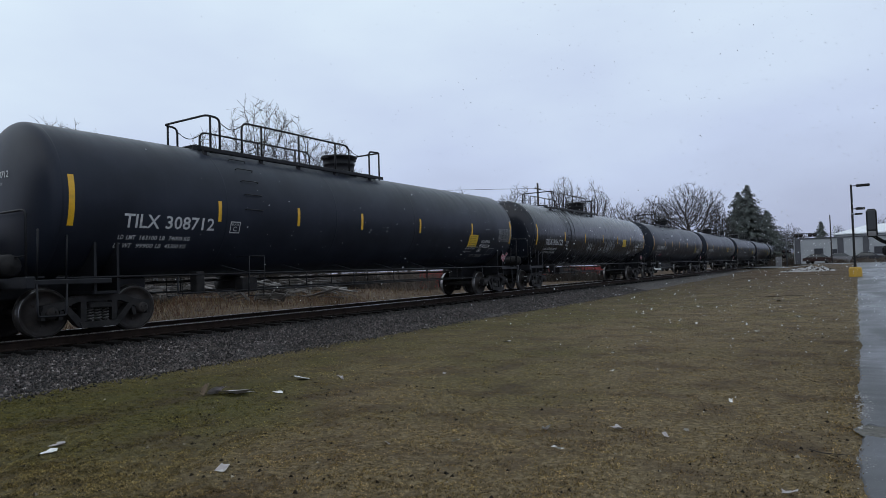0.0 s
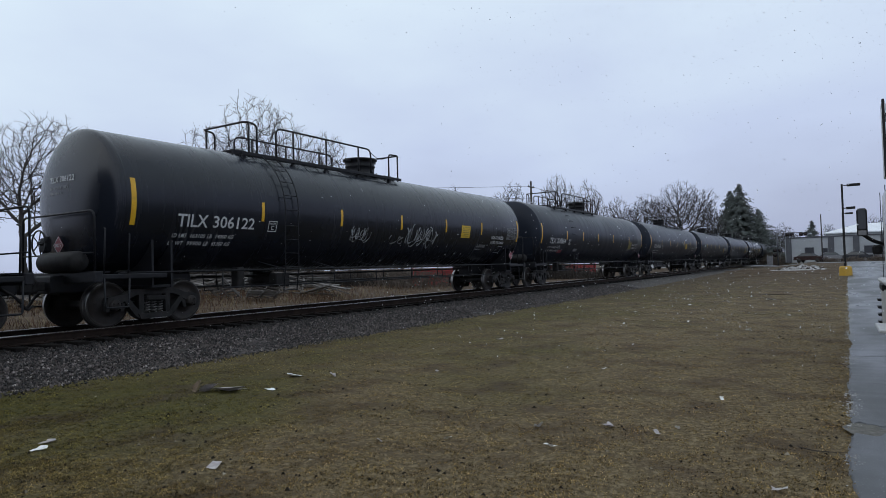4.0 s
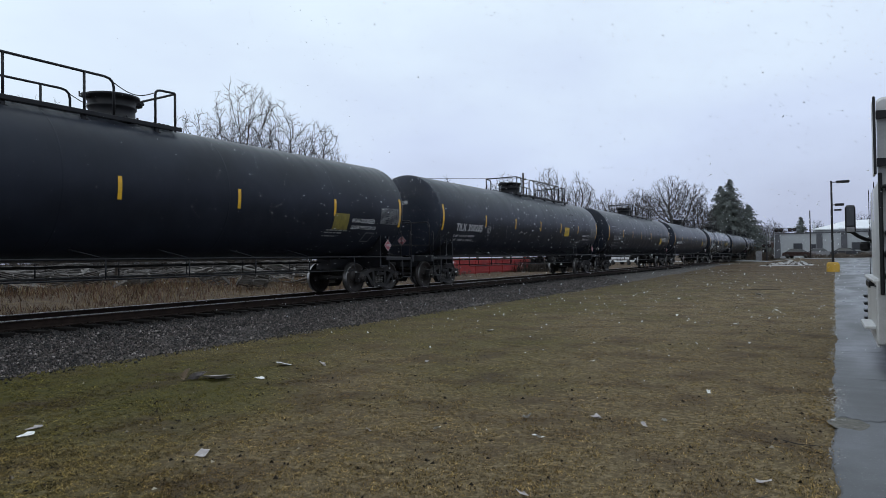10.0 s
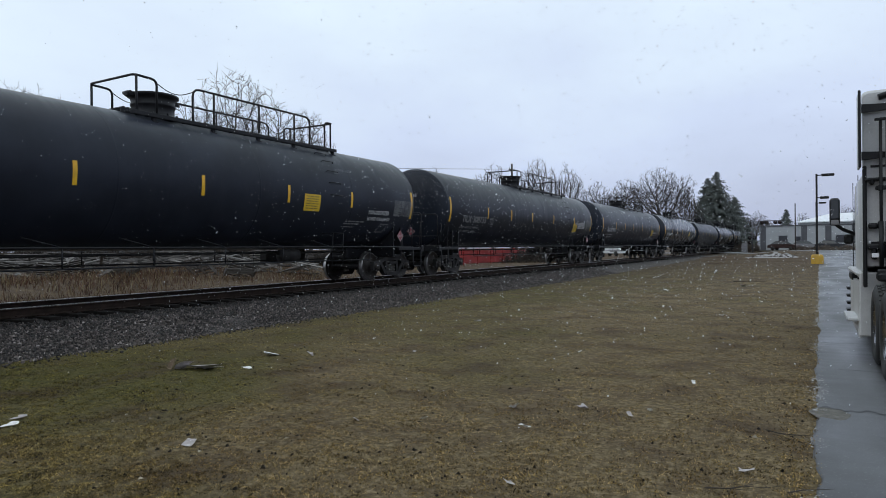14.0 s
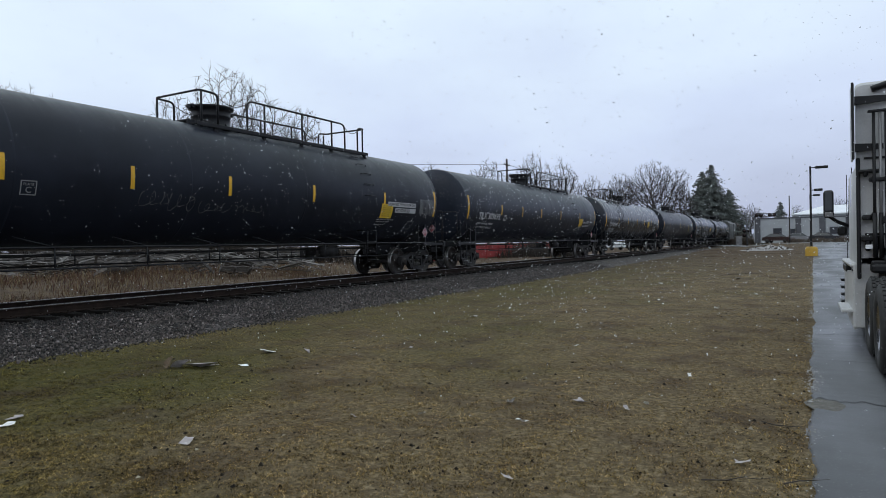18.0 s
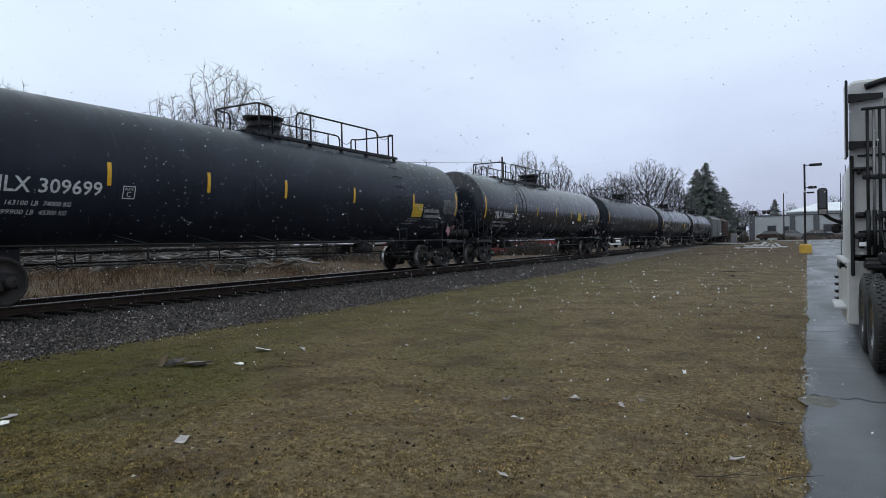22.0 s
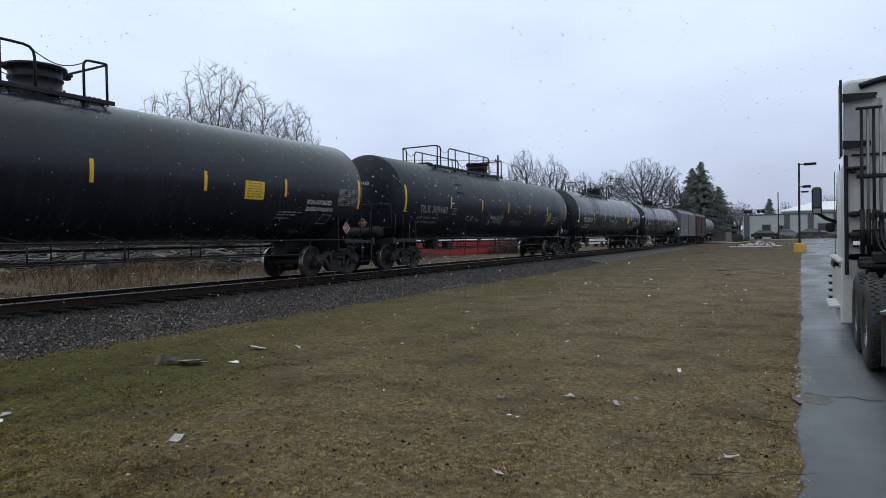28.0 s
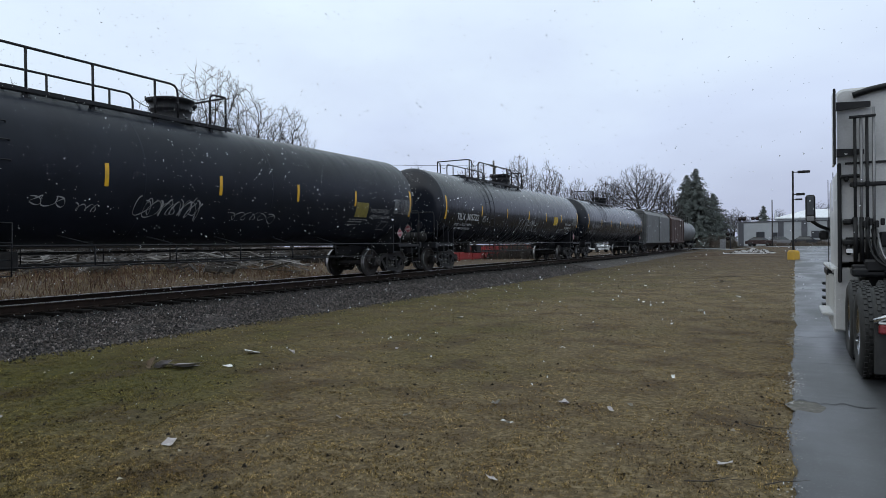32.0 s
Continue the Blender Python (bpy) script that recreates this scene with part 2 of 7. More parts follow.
def ground_z(x, y):
    far = ease(25, 115, y)
    lawn = far * (0.35 + 0.45 * ease(-9, -3, x)) + 0.015 * noise.noise((x * 0.25, y * 0.25, 0.3))
    back = 0.22 + 0.30 * ease(-16.5, -24, x) * (1 - 0.85 * ease(28, 44, y)) + 0.05 * noise.noise((x * 0.2, y * 0.2, 5.0)) + 0.25 * far
    k = ease(-12.0, -15.0, x)
    return lawn * (1 - k) + back * k


def road_edge(y):
    return -0.04 + 0.0085 * y


def add_node(t, a, b):
    m = t.nodes.new("ShaderNodeMath")
    m.operation = "ADD"
    t.links.new(a, m.inputs[0])
    t.links.new(b, m.inputs[1])
    return m.outputs[0]


def lawn_masks(t):
    """Where the lawn is greener, and where it is worn to soil: broad patches."""
    co = t.nodes.new("ShaderNodeTexCoord")
    sep = t.nodes.new("ShaderNodeSeparateXYZ")
    t.links.new(co.outputs["Object"], sep.inputs[0])
    west = t.nodes.new("ShaderNodeMapRange")
    west.inputs[1].default_value, west.inputs[2].default_value, west.inputs[3].default_value, west.inputs[4].default_value = -1.0, -8.5, -0.14, 0.14
    t.links.new(sep.outputs["X"], west.inputs[0])
    n1, n2 = noise_node(t, 0.33, 4), noise_node(t, 1.1, 5, rough=0.68)
    # a lusher hollow beside the ballast
    far = t.nodes.new("ShaderNodeVectorMath")
    far.operation = "DISTANCE"
    t.links.new(co.outputs["Object"], far.inputs[0])
    far.inputs[1].default_value = (-7.9, 4.4, 0.0)
    lush = t.nodes.new("ShaderNodeMapRange")
    lush.inputs[1].default_value, lush.inputs[2].default_value, lush.inputs[3].default_value, lush.inputs[4].default_value = 0.6, 3.2, 0.30, 0.0
    t.links.new(far.outputs["Value"], lush.inputs[0])
    green = ramp_node(t, add_node(t, add_node(t, n1.outputs["Fac"], lush.outputs[0]), west.outputs[0]), [(0.42, (0, 0, 0)), (0.68, (0.75,) * 3), (0.9, (1.0,) * 3)]).outputs[0]
    bare = t.nodes.new("ShaderNodeMapRange")
    bare.inputs[1].default_value, bare.inputs[2].default_value, bare.inputs[3].default_value, bare.inputs[4].default_value = 18.0, 70.0, 0.0, 0.27
    t.links.new(sep.outputs["Y"], bare.inputs[0])
    worn = ramp_node(t, add_node(t, n2.outputs["Fac"], bare.outputs[0]), [(0.47, (0, 0, 0)), (0.66, (0.85,) * 3)]).outputs[0]
    return green, worn, sep


def ground_material():
    m, t, b = nodes_of("dormant_lawn")
    green, worn, sep = lawn_masks(t)
    n2, n3, n4 = noise_node(t, 2.2, 5, rough=0.65), noise_node(t, 16, 4, rough=0.7), noise_node(t, 75, 3, rough=0.7)
    straw = ramp_node(t, n3.outputs["Fac"], [(0.25, (0.036, 0.027, 0.015)), (0.48, (0.140, 0.105, 0.056)), (0.75, (0.33, 0.26, 0.16))]).outputs[0]
    olive = ramp_node(t, n3.outputs["Fac"], [(0.25, (0.022, 0.021, 0.008)), (0.5, (0.082, 0.076, 0.023)), (0.75, (0.18, 0.155, 0.058))]).outputs[0]
    c = mix_node(t, green, straw, olive)
    c = mix_node(t, worn, c, (0.072, 0.050, 0.032))
    c = mix_node(t, 0.6, c, ramp_node(t, n4.outputs["Fac"], [(0.3, (0.3,) * 3), (0.7, (1.2, 1.15, 1.05))]).outputs[0], "MULTIPLY")
    # rough dry ground past the track
    wild = ramp_node(t, n2.outputs["Fac"], [(0.3, (0.034, 0.022, 0.015)), (0.5, (0.07, 0.046, 0.029)), (0.7, (0.12, 0.088, 0.05))]).outputs[0]
    past = t.nodes.new("ShaderNodeMapRange")
    past.inputs[1].default_value, past.inputs[2].default_value = -14.0, -15.0
    t.links.new(sep.outputs["X"], past.inputs[0])
    c = mix_node(t, past.outputs[0], c, wild)
    t.links.new(c, b.inputs["Base Color"])
    b.inputs["Roughness"].default_value = 0.9
    b.inputs["Specular IOR Level"].default_value = 0.2
    both = mix_node(t, 0.5, n3.outputs["Fac"], n4.outputs["Fac"])
    bump_to(t, b, both, 0.9, 0.04)
    return m


M_GROUND = ground_material()


def axis_steps(stops):
    out = []
    for a, b, n in stops:
        out += [a + (b - a) * k / n for k in range(n)]
    return out + [stops[-1][1]]


def build_ground():
    s = Shape()
    xs = axis_steps([(-2500, -300, 6), (-300, -60, 12), (-60, -16, 30), (-16, -10, 12), (-10, 1.0, 36), (1.0, 12, 12), (12, 100, 10), (100, 2500, 6)])
    ys = axis_steps([(-300, -20, 8), (-20, 0, 10), (0, 30, 90), (30, 130, 60), (130, 400, 12), (400, 3500, 8)])
    s.grid([[(x, y, ground_z(x, y) - (0.03 if x > road_edge(y) + 0.02 else 0.0)) for x in xs] for y in ys])
    whole("ground", s, M_GROUND, "dormant brown and green lawn with bare patches", "ground", kind="structure")


build_ground()


def asphalt_material():
    m, t, b = nodes_of("wet_asphalt")
    n1, n2, n3 = noise_node(t, 0.5, 5, (1, 0.35, 1)), noise_node(t, 90, 3), noise_node(t, 4, 4)
    c = ramp_node(t, n1.outputs["Fac"], [(0.35, (0.020, 0.021, 0.023)), (0.65, (0.040, 0.041, 0.043))]).outputs[0]
    c = mix_node(t, 0.4, c, ramp_node(t, n2.outputs["Fac"], [(0.3, (0.5,) * 3), (0.7, (1.1,) * 3)]).outputs[0], "MULTIPLY")
    # pale chips of aggregate worn into view
    v = t.nodes.new("ShaderNodeTexVoronoi")
    v.inputs["Scale"].default_value = 55
    co = t.nodes.new("ShaderNodeTexCoord")
    t.links.new(co.outputs["Object"], v.inputs["Vector"])
    chip = ramp_node(t, v.outputs["Distance"], [(0.16, (1,) * 3), (0.30, (0,) * 3)]).outputs[0]
    pick = ramp_node(t, v.outputs["Color"], [(0.60, (0,) * 3), (0.80, (0.8,) * 3)]).outputs[0]
    c = mix_node(t, mix_node(t, 1.0, chip, pick, "MULTIPLY"), c, (0.22, 0.218, 0.215))
    t.links.new(c, b.inputs["Base Color"])
    r = ramp_node(t, n1.outputs["Fac"], [(0.35, (0.22,) * 3), (0.6, (0.52,) * 3)])
    t.links.new(r.outputs[0], b.inputs["Roughness"])
    mixed = mix_node(t, 0.6, n3.outputs["Fac"], n2.outputs["Fac"])
    bump_to(t, b, mixed, 0.3, 0.006)
    return m


M_ASPHALT = asphalt_material()
M_CRACK = surface("crack_filler", (0.018, 0.018, 0.02), 0.5, 0, 0.3, 4, 40)
M_EDGE = surface("gritty_pale_edge", (0.30, 0.295, 0.29), 0.7, 0, 0.4, 6, 30, 0.5, 0.01, stain=(0.1, 0.09, 0.07), stain_amount=0.9)
M_SOIL = surface("gritty_soil", (0.085, 0.078, 0.066), 0.8, 0, 0.5, 14, 90, 0.6, 0.006, stain=(0.16, 0.155, 0.145), stain_amount=0.7)
M_SNOW = surface("old_snow", (0.72, 0.74, 0.78), 0.6, 0, 0.12, 1.5, 12, 0.5, 0.03, stain=(0.35, 0.33, 0.31), stain_amount=0.6)
M_DIRTYSNOW = surface("dirty_ploughed_snow", (0.25, 0.24, 0.238), 0.6, 0, 0.6, 1.6, 9, 0.6, 0.04, stain=(0.10, 0.085, 0.07), stain_amount=0.95)


def build_road():
    s = Shape()
    ys = axis_steps([(-40, 2, 12), (2, 14, 150), (14, 40, 90), (40, 104, 40)])
    rows = []
    for y in ys:
        e = road_edge(y) + 0.07 * noise.noise((y * 0.9, 2.0, 0)) + 0.035 * noise.noise((y * 4, 1.0, 0)) + 0.02 * noise.noise((y * 11, 4.0, 0))
        rows.append([(x, y, ground_z(max(x, 0.2), y) + (-0.02 if i == 0 else 0.004)) for i, x in enumerate([e, e + 0.03, 1.5, 3, 5, 8, 11])])
    s.grid(rows)
    whole("road", s, M_ASPHALT, "wet grey asphalt drive beside the lawn", "road", kind="structure")
    # pale gritty strip and slush along the edge
    s = Shape()
    rng = random.Random(3)
    for k in range(7000):
        y = 2 + 40 * rng.random() ** 1.6
        thick = noise.noise((y * 0.55, 7, 0)) + 0.5 * noise.noise((y * 2.1, 3, 0))
        if thick < rng.uniform(-0.1, 0.6):
            continue
        w = rng.uniform(0.002, 0.007) * (1 + 0.06 * y) * (1 if rng.random() < 0.93 else 2.2)
        l = w * rng.uniform(0.8, 2.2)
        x0 = road_edge(y) + rng.gauss(0.015, 0.035 + 0.03 * max(0, thick))
        n = 6
        z = ground_z(0.3, y) + 0.006
        ring = [(x0 + w * math.cos(6.283 * i / n) * rng.uniform(0.6, 1.2), y + l * math.sin(6.283 * i / n) * rng.uniform(0.6, 1.2), z) for i in range(n)]
        top = [(x0 + (p[0] - x0) * 0.5, y + (p[1] - y) * 0.5, z + rng.uniform(0.001, 0.003)) for p in ring]
        s.grid([ring, top], True, True)
        s.face(top, True)
    whole("roadside_grit", s, M_EDGE, "pale grit and slush along the edge of the drive", "grit", kind="stuff")
    # cracks and joints across the drive
    rng = random.Random(11)
    for k, (y, x0, x1, w) in enumerate([(7.25, 0.06, 0.72, 0.022), (9.6, 0.3, 3, 0.012), (12.2, 0.1, 2.2, 0.02), (15.6, 0.12, 4, 0.02), (19.5, 0.15, 4, 0.025), (24, 0.2, 5, 0.03), (30, 0.25, 5, 0.04), (38, 0.3, 6, 0.05), (48, 0.4, 6, 0.06)]):
        s = Shape()
        n = 26
        line = [(x0 + (x1 - x0) * i / n, y + 0.10 * noise.noise((i * 0.35, k * 3.1, 0)) + (0.05 * math.sin(i * 0.5) if k == 0 else 0)) for i in range(n + 1)]
        s.grid([[(x, yy - w * (0.6 + 0.5 * noise.noise((x * 5, k, 0))), ground_z(0.3, y) + 0.0075), (x, yy + w * (0.6 + 0.5 * noise.noise((x * 4, k, 3))), ground_z(0.3, y) + 0.0075)] for x, yy in line])
        if k == 0:
            # broken edge filled with grit round the nearest crack
            g = Shape()
            ring = [(0.13 + 0.17 * math.cos(a) * (1 + 0.35 * noise.noise((math.cos(a) * 2, math.sin(a) * 2, 4))), y - 0.22 + 0.24 * math.sin(a) * (1 + 0.35 * noise.noise((math.cos(a) * 2, math.sin(a) * 2, 8)))) for a in [j * 6.2832 / 28 for j in range(28)]]
            g.face([(a, b, ground_z(0.3, y) + 0.006) for a, b in ring])
            whole("edge_soil", g, M_SOIL, "gritty soil washed over the broken edge of the drive", "soil", kind="structure")
        whole("pavement_crack", s, M_CRACK, "dark crack across the wet asphalt", "crack", "cracks in the drive", kind="structure")


build_road()


def darken_along_rails(t, c):
    """Darkens the colour between and beside the rails, out to a ragged edge past the ties."""
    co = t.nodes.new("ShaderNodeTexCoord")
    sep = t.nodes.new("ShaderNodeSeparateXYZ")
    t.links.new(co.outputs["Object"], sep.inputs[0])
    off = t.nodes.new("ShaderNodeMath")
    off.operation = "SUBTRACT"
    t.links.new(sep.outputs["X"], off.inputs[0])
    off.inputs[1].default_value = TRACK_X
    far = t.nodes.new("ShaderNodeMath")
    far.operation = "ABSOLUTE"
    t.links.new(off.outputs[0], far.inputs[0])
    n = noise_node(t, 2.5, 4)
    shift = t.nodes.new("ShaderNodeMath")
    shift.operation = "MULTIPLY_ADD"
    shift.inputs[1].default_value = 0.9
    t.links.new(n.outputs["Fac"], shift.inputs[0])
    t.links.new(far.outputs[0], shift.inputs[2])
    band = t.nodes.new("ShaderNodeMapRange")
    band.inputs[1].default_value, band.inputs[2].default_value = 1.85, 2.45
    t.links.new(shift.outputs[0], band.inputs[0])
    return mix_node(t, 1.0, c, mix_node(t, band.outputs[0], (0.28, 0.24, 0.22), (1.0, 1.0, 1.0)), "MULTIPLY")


def ballast_material():
    m, t, b = nodes_of("grey_ballast")
    v = t.nodes.new("ShaderNodeTexVoronoi")
    v.inputs["Scale"].default_value = 20
    co = t.nodes.new("ShaderNodeTexCoord")
    t.links.new(co.outputs["Object"], v.inputs["Vector"])
    n = noise_node(t, 3, 4)
    c = ramp_node(t, v.outputs["Color"], [(0.2, (0.010, 0.008, 0.0073)), (0.6, (0.048, 0.039, 0.035)), (0.95, (0.15, 0.125, 0.115))]).outputs[0]
    soil = noise_node(t, 0.6, 6, rough=0.7)
    c = mix_node(t, ramp_node(t, soil.outputs["Fac"], [(0.45, (0, 0, 0)), (0.65, (0.65,) * 3)]).outputs[0], c, (0.075, 0.055, 0.040))
    c = mix_node(t, 0.5, c, ramp_node(t, n.outputs["Fac"], [(0.3, (0.5,) * 3), (0.7, (1.1,) * 3)]).outputs[0], "MULTIPLY")
    c = darken_along_rails(t, c)
    t.links.new(c, b.inputs["Base Color"])
    b.inputs["Roughness"].default_value = 0.75
    bump_to(t, b, v.outputs["Distance"], 1.0, -0.04)
    return m


def stone_material():
    m, t, b = nodes_of("crushed_stone")
    g = t.nodes.new("ShaderNodeNewGeometry")
    c = ramp_node(t, g.outputs["Random Per Island"], [(0.0, (0.008, 0.0065, 0.006)), (0.45, (0.025, 0.020, 0.018)), (0.8, (0.096, 0.075, 0.068)), (0.96, (0.20, 0.168, 0.155)), (1.0, (0.34, 0.30, 0.28))]).outputs[0]
    n = noise_node(t, 30, 3)
    c = mix_node(t, 0.4, c, ramp_node(t, n.outputs["Fac"], [(0.3, (0.5,) * 3), (0.7, (1.1,) * 3)]).outputs[0], "MULTIPLY")
    c = darken_along_rails(t, c)
    t.links.new(c, b.inputs["Base Color"])
    b.inputs["Roughness"].default_value = 0.6
    return m


M_BALLAST, M_STONE = ballast_material(), stone_material()
PROFILE = [(3.5, -0.05), (3.25, 0.02), (2.7, 0.15), (2.2, 0.235), (1.75, 0.285), (1.3, 0.31), (0.6, 0.335), (0, 0.345), (-0.6, 0.34), (-1.3, 0.345), (-1.8, 0.335), (-2.4, 0.29), (-3.1, 0.22), (-3.5, 0.12)]


def ballast_z(off, y):
    for (a, za), (b, zb) in zip(PROFILE, PROFILE[1:]):
        if b <= off <= a:
            return za + (zb - za) * (off - a) / (b - a) + 0.02 * noise.noise((off * 2, y * 1.5, 9))
    return 0.0


def build_track():
    s = Shape()
    rows = []
    for y in axis_steps([(-60, 0, 30), (0, 50, 140), (50, 140, 60), (140, 420, 20)]):
        lift = 0.30 * ease(25, 115, y)
        rows.append([(TRACK_X + o + (0.22 * noise.noise((y * 0.5, 3, 0)) if abs(o) > 3 else 0), y, max(z, (lift + z * 0.3) if abs(o) > 2 else z) + 0.03 * noise.noise((o * 2.5, y * 2.5, 1))) for o, z in PROFILE])
    s.grid(rows)
    whole("ballast_bed", s, M_BALLAST, "dark grey crushed stone ballast bank", "ballast", kind="structure")
    rng = random.Random(5)
    s = Shape()
    ico = [Vector(p).normalized() for p in ((0, 0, 1), (0.9, 0, 0.3), (0.25, 0.85, 0.35), (-0.75, 0.5, 0.3), (-0.7, -0.55, 0.35), (0.3, -0.85, 0.3), (0.1, 0.1, -1))]
    tri = [(0, 1, 2), (0, 2, 3), (0, 3, 4), (0, 4, 5), (0, 5, 1), (6, 2, 1), (6, 3, 2), (6, 4, 3), (6, 5, 4), (6, 1, 5)]
    for k in range(66000):
        y = 2.5 + 36 * rng.random() ** 1.6
        off = rng.uniform(0.9, 3.42) if rng.random() < 0.9 else rng.uniform(-0.6, 0.6)
        if rng.random() < 0.05:
            off = 3.3 + abs(rng.gauss(0, 0.25))
        z = ballast_z(off, y) if off < 3.5 else 0.0
        r = rng.uniform(0.012, 0.031) * (1.0 if rng.random() < 0.9 else 1.4)
        e = Euler((rng.uniform(0, 6), rng.uniform(0, 6), rng.uniform(0, 6))).to_matrix()
        sc = Vector((1, rng.uniform(0.6, 1), rng.uniform(0.5, 0.9)))
        lift = rng.uniform(0.0, 0.03)
        i = len(s.v)
        for p in ico:
            q = e @ Vector((p.x * sc.x, p.y * sc.y, p.z * sc.z)) * r
            s.v.append((TRACK_X + off + q.x, y + q.y, z + lift + q.z))
        for a, b, c in tri:
            s.f.append((i + a, i + b, i + c))
            s.s.append(False)
    whole("ballast_stones", s, M_STONE, "loose crushed grey stones on the track bed", "stones", kind="stuff")
    for side in (-1, 1):
        x0 = TRACK_X + side * 0.755
        pr = [(-0.07, 0.0), (0.07, 0.0), (0.07, 0.012), (0.012, 0.03), (0.012, 0.125), (0.036, 0.135), (0.036, 0.165), (0.028, 0.17), (-0.028, 0.17), (-0.036, 0.165), (-0.036, 0.135), (-0.012, 0.125), (-0.012, 0.03), (-0.07, 0.012)]
        body, head = Shape(), Shape()
        ys = (-60, 420)
        body.grid([[(x0 + a, y, RAIL_Z - 0.17 + b) for a, b in pr] for y in ys], True, False, True)
        head.grid([[(x0 + a, y, RAIL_Z + b) for a, b in ((-0.034, -0.012), (-0.034, -0.004), (-0.026, 0.0025), (0.026, 0.0025), (0.034, -0.004), (0.034, -0.012))] for y in ys], False, False)
        for i, v in enumerate(head.v):
            head.v[i] = (v[0] + (0.003 if v[0] > x0 else -0.003), v[1], v[2])
        rail = thing("rail", "rusty steel rail with a worn bright top", "rail", "rails of the track", kind="structure")
        part("rail_body", body, M_RAIL, rail)
        part("rail_head", head, M_RAILHEAD, rail, "bright worn running surface")
    tie = Shape().box(0, 0, 0, 2.6, 0.23, 0.18, 0.015)
    tie_mesh = tie.mesh("tie")
    tie_mesh.materials.append(M_TIE)
    plates = Shape()
    rng = random.Random(8)
    parent = thing("railway_ties", "dark creosoted timber ties half buried in ballast", "ties", kind="structure")
    for k in range(150):
        y = -12 + k * 0.52
        ob = new("tie", tie_mesh)
        ob.parent = parent
        ob.matrix_basis = pose(TRACK_X + rng.uniform(-0.04, 0.04), y, RAIL_Z - 0.17 - 0.09 - rng.uniform(0, 0.012), 0, 0, rng.uniform(-1, 1))
        if 0 < y < 45:
            for side in (-1, 1):
                plates.box(TRACK_X + side * 0.755, y, RAIL_Z - 0.166, 0.36, 0.19, 0.016, 0.004)
                for dx in (-0.1, 0.1):
                    plates.box(TRACK_X + side * 0.755 + dx, y + rng.choice((-0.05, 0.05)), RAIL_Z - 0.15, 0.035, 0.03, 0.03, 0.006)
    part("tie_plates", plates, M_RAIL, parent, "rusty tie plates and spikes")


build_track()


# ---- tank cars ----
LONG, RAD, MID = 20.709, 1.553, 2.598
HALF = LONG / 2


M_PLAQUE = surface("soiled_white_plaque", (0.42, 0.42, 0.43), 0.6, 0, 0.2, 6, 60, 0.05, stain=(0.15, 0.15, 0.15), stain_amount=0.5)


def wrapped(words, yl, zl, height, width=None, slant=0.0):
    """Stencilled words laid on the near side of the tank; yl from the front coupler, zl the letters' foot."""
    me = text_mesh(words, 1.0)
    co = np.empty(len(me.vertices) * 3)
    me.vertices.foreach_get("co", co)
    co = co.reshape(-1, 3)
    lo, hi = co.min(0), co.max(0)
    sy = height / max(1e-6, hi[1] - lo[1])
    sx = sy if width is None else width / max(1e-6, hi[0] - lo[0])
    s = Shape()
    for x, y, _ in co:
        u, v = (x - lo[0]) * sx, (y - lo[1]) * sy
        s.v.append(on_tank(yl + u + slant * v, zl + v))
    for p in me.polygons:
        s.f.append(tuple(p.vertices))
        s.s.append(False)
    bpy.data.meshes.remove(me)
    return s


def on_tank(yl, zl, out=0.008):
    """A point on the near side of the shell."""
    a = math.asin(max(-1, min(1, (zl - MID) / RAD)))
    r = RAD + out
    return (r * math.cos(a), yl - HALF, MID + r * math.sin(a))


def patch(s, y0, y1, z0, z1, out=0.006, skew=0.0, nz=6):
    rows = []
    for k in range(nz + 1):
        z = z0 + (z1 - z0) * k / nz
        d = skew * (z - z0)
        rows.append([on_tank(y0 + d, z, out), on_tank(y1 + d, z, out)])
    s.grid(rows, smooth=False)
    return s


def stroke(s, pts, w, out=0.009):
    """A painted line along (yl, zl) points."""
    rows = []
    for i, (a, b) in enumerate(pts):
        p, q = pts[max(0, i - 1)], pts[min(len(pts) - 1, i + 1)]
        dx, dz = q[0] - p[0], q[1] - p[1]
        n = math.hypot(dx, dz) or 1
        k = w * (0.6 + 0.4 * math.sin(i * 0.9)) / 2
        rows.append([on_tank(a - dz / n * k, b + dx / n * k, out), on_tank(a + dz / n * k, b - dx / n * k, out)])
    s.grid(rows, smooth=False)


def scribble(s, y0, y1, z0, z1, letters, seed, w=0.035):
    """Looping illegible sprayed script inside a box on the tank side."""
    rng = random.Random(seed)
    step = (y1 - y0) / letters
    mid, half = (z0 + z1) / 2, (z1 - z0) / 2
    k = 0
    while k < letters:
        run = min(letters - k, rng.randint(2, 4))
        pts = []
        slant = rng.uniform(0.1, 0.35)
        for i in range(run):
            up, down, fat = rng.uniform(0.45, 1.0), rng.uniform(0.45, 1.0), rng.uniform(0.25, 0.75)
            turn = rng.choice((1, 1, -1))
            for j in range(16):
                a = 2 * math.pi * j / 16
                z = math.cos(a) * half * (up if math.cos(a) > 0 else down) + 0.2 * half * math.sin(2 * a + i)
                pts.append((y0 + step * (k + i + j / 16) + turn * fat * step * math.sin(a) + slant * z, mid + z))
        for _ in range(2):
            pts = [pts[0]] + [tuple((p[c] + 2 * q[c] + r[c]) / 4 for c in (0, 1)) for p, q, r in zip(pts, pts[1:], pts[2:])] + [pts[-1]]
        stroke(s, pts, w * rng.uniform(0.7, 1.0), 0.009 + 0.0006 * k)
        k += run


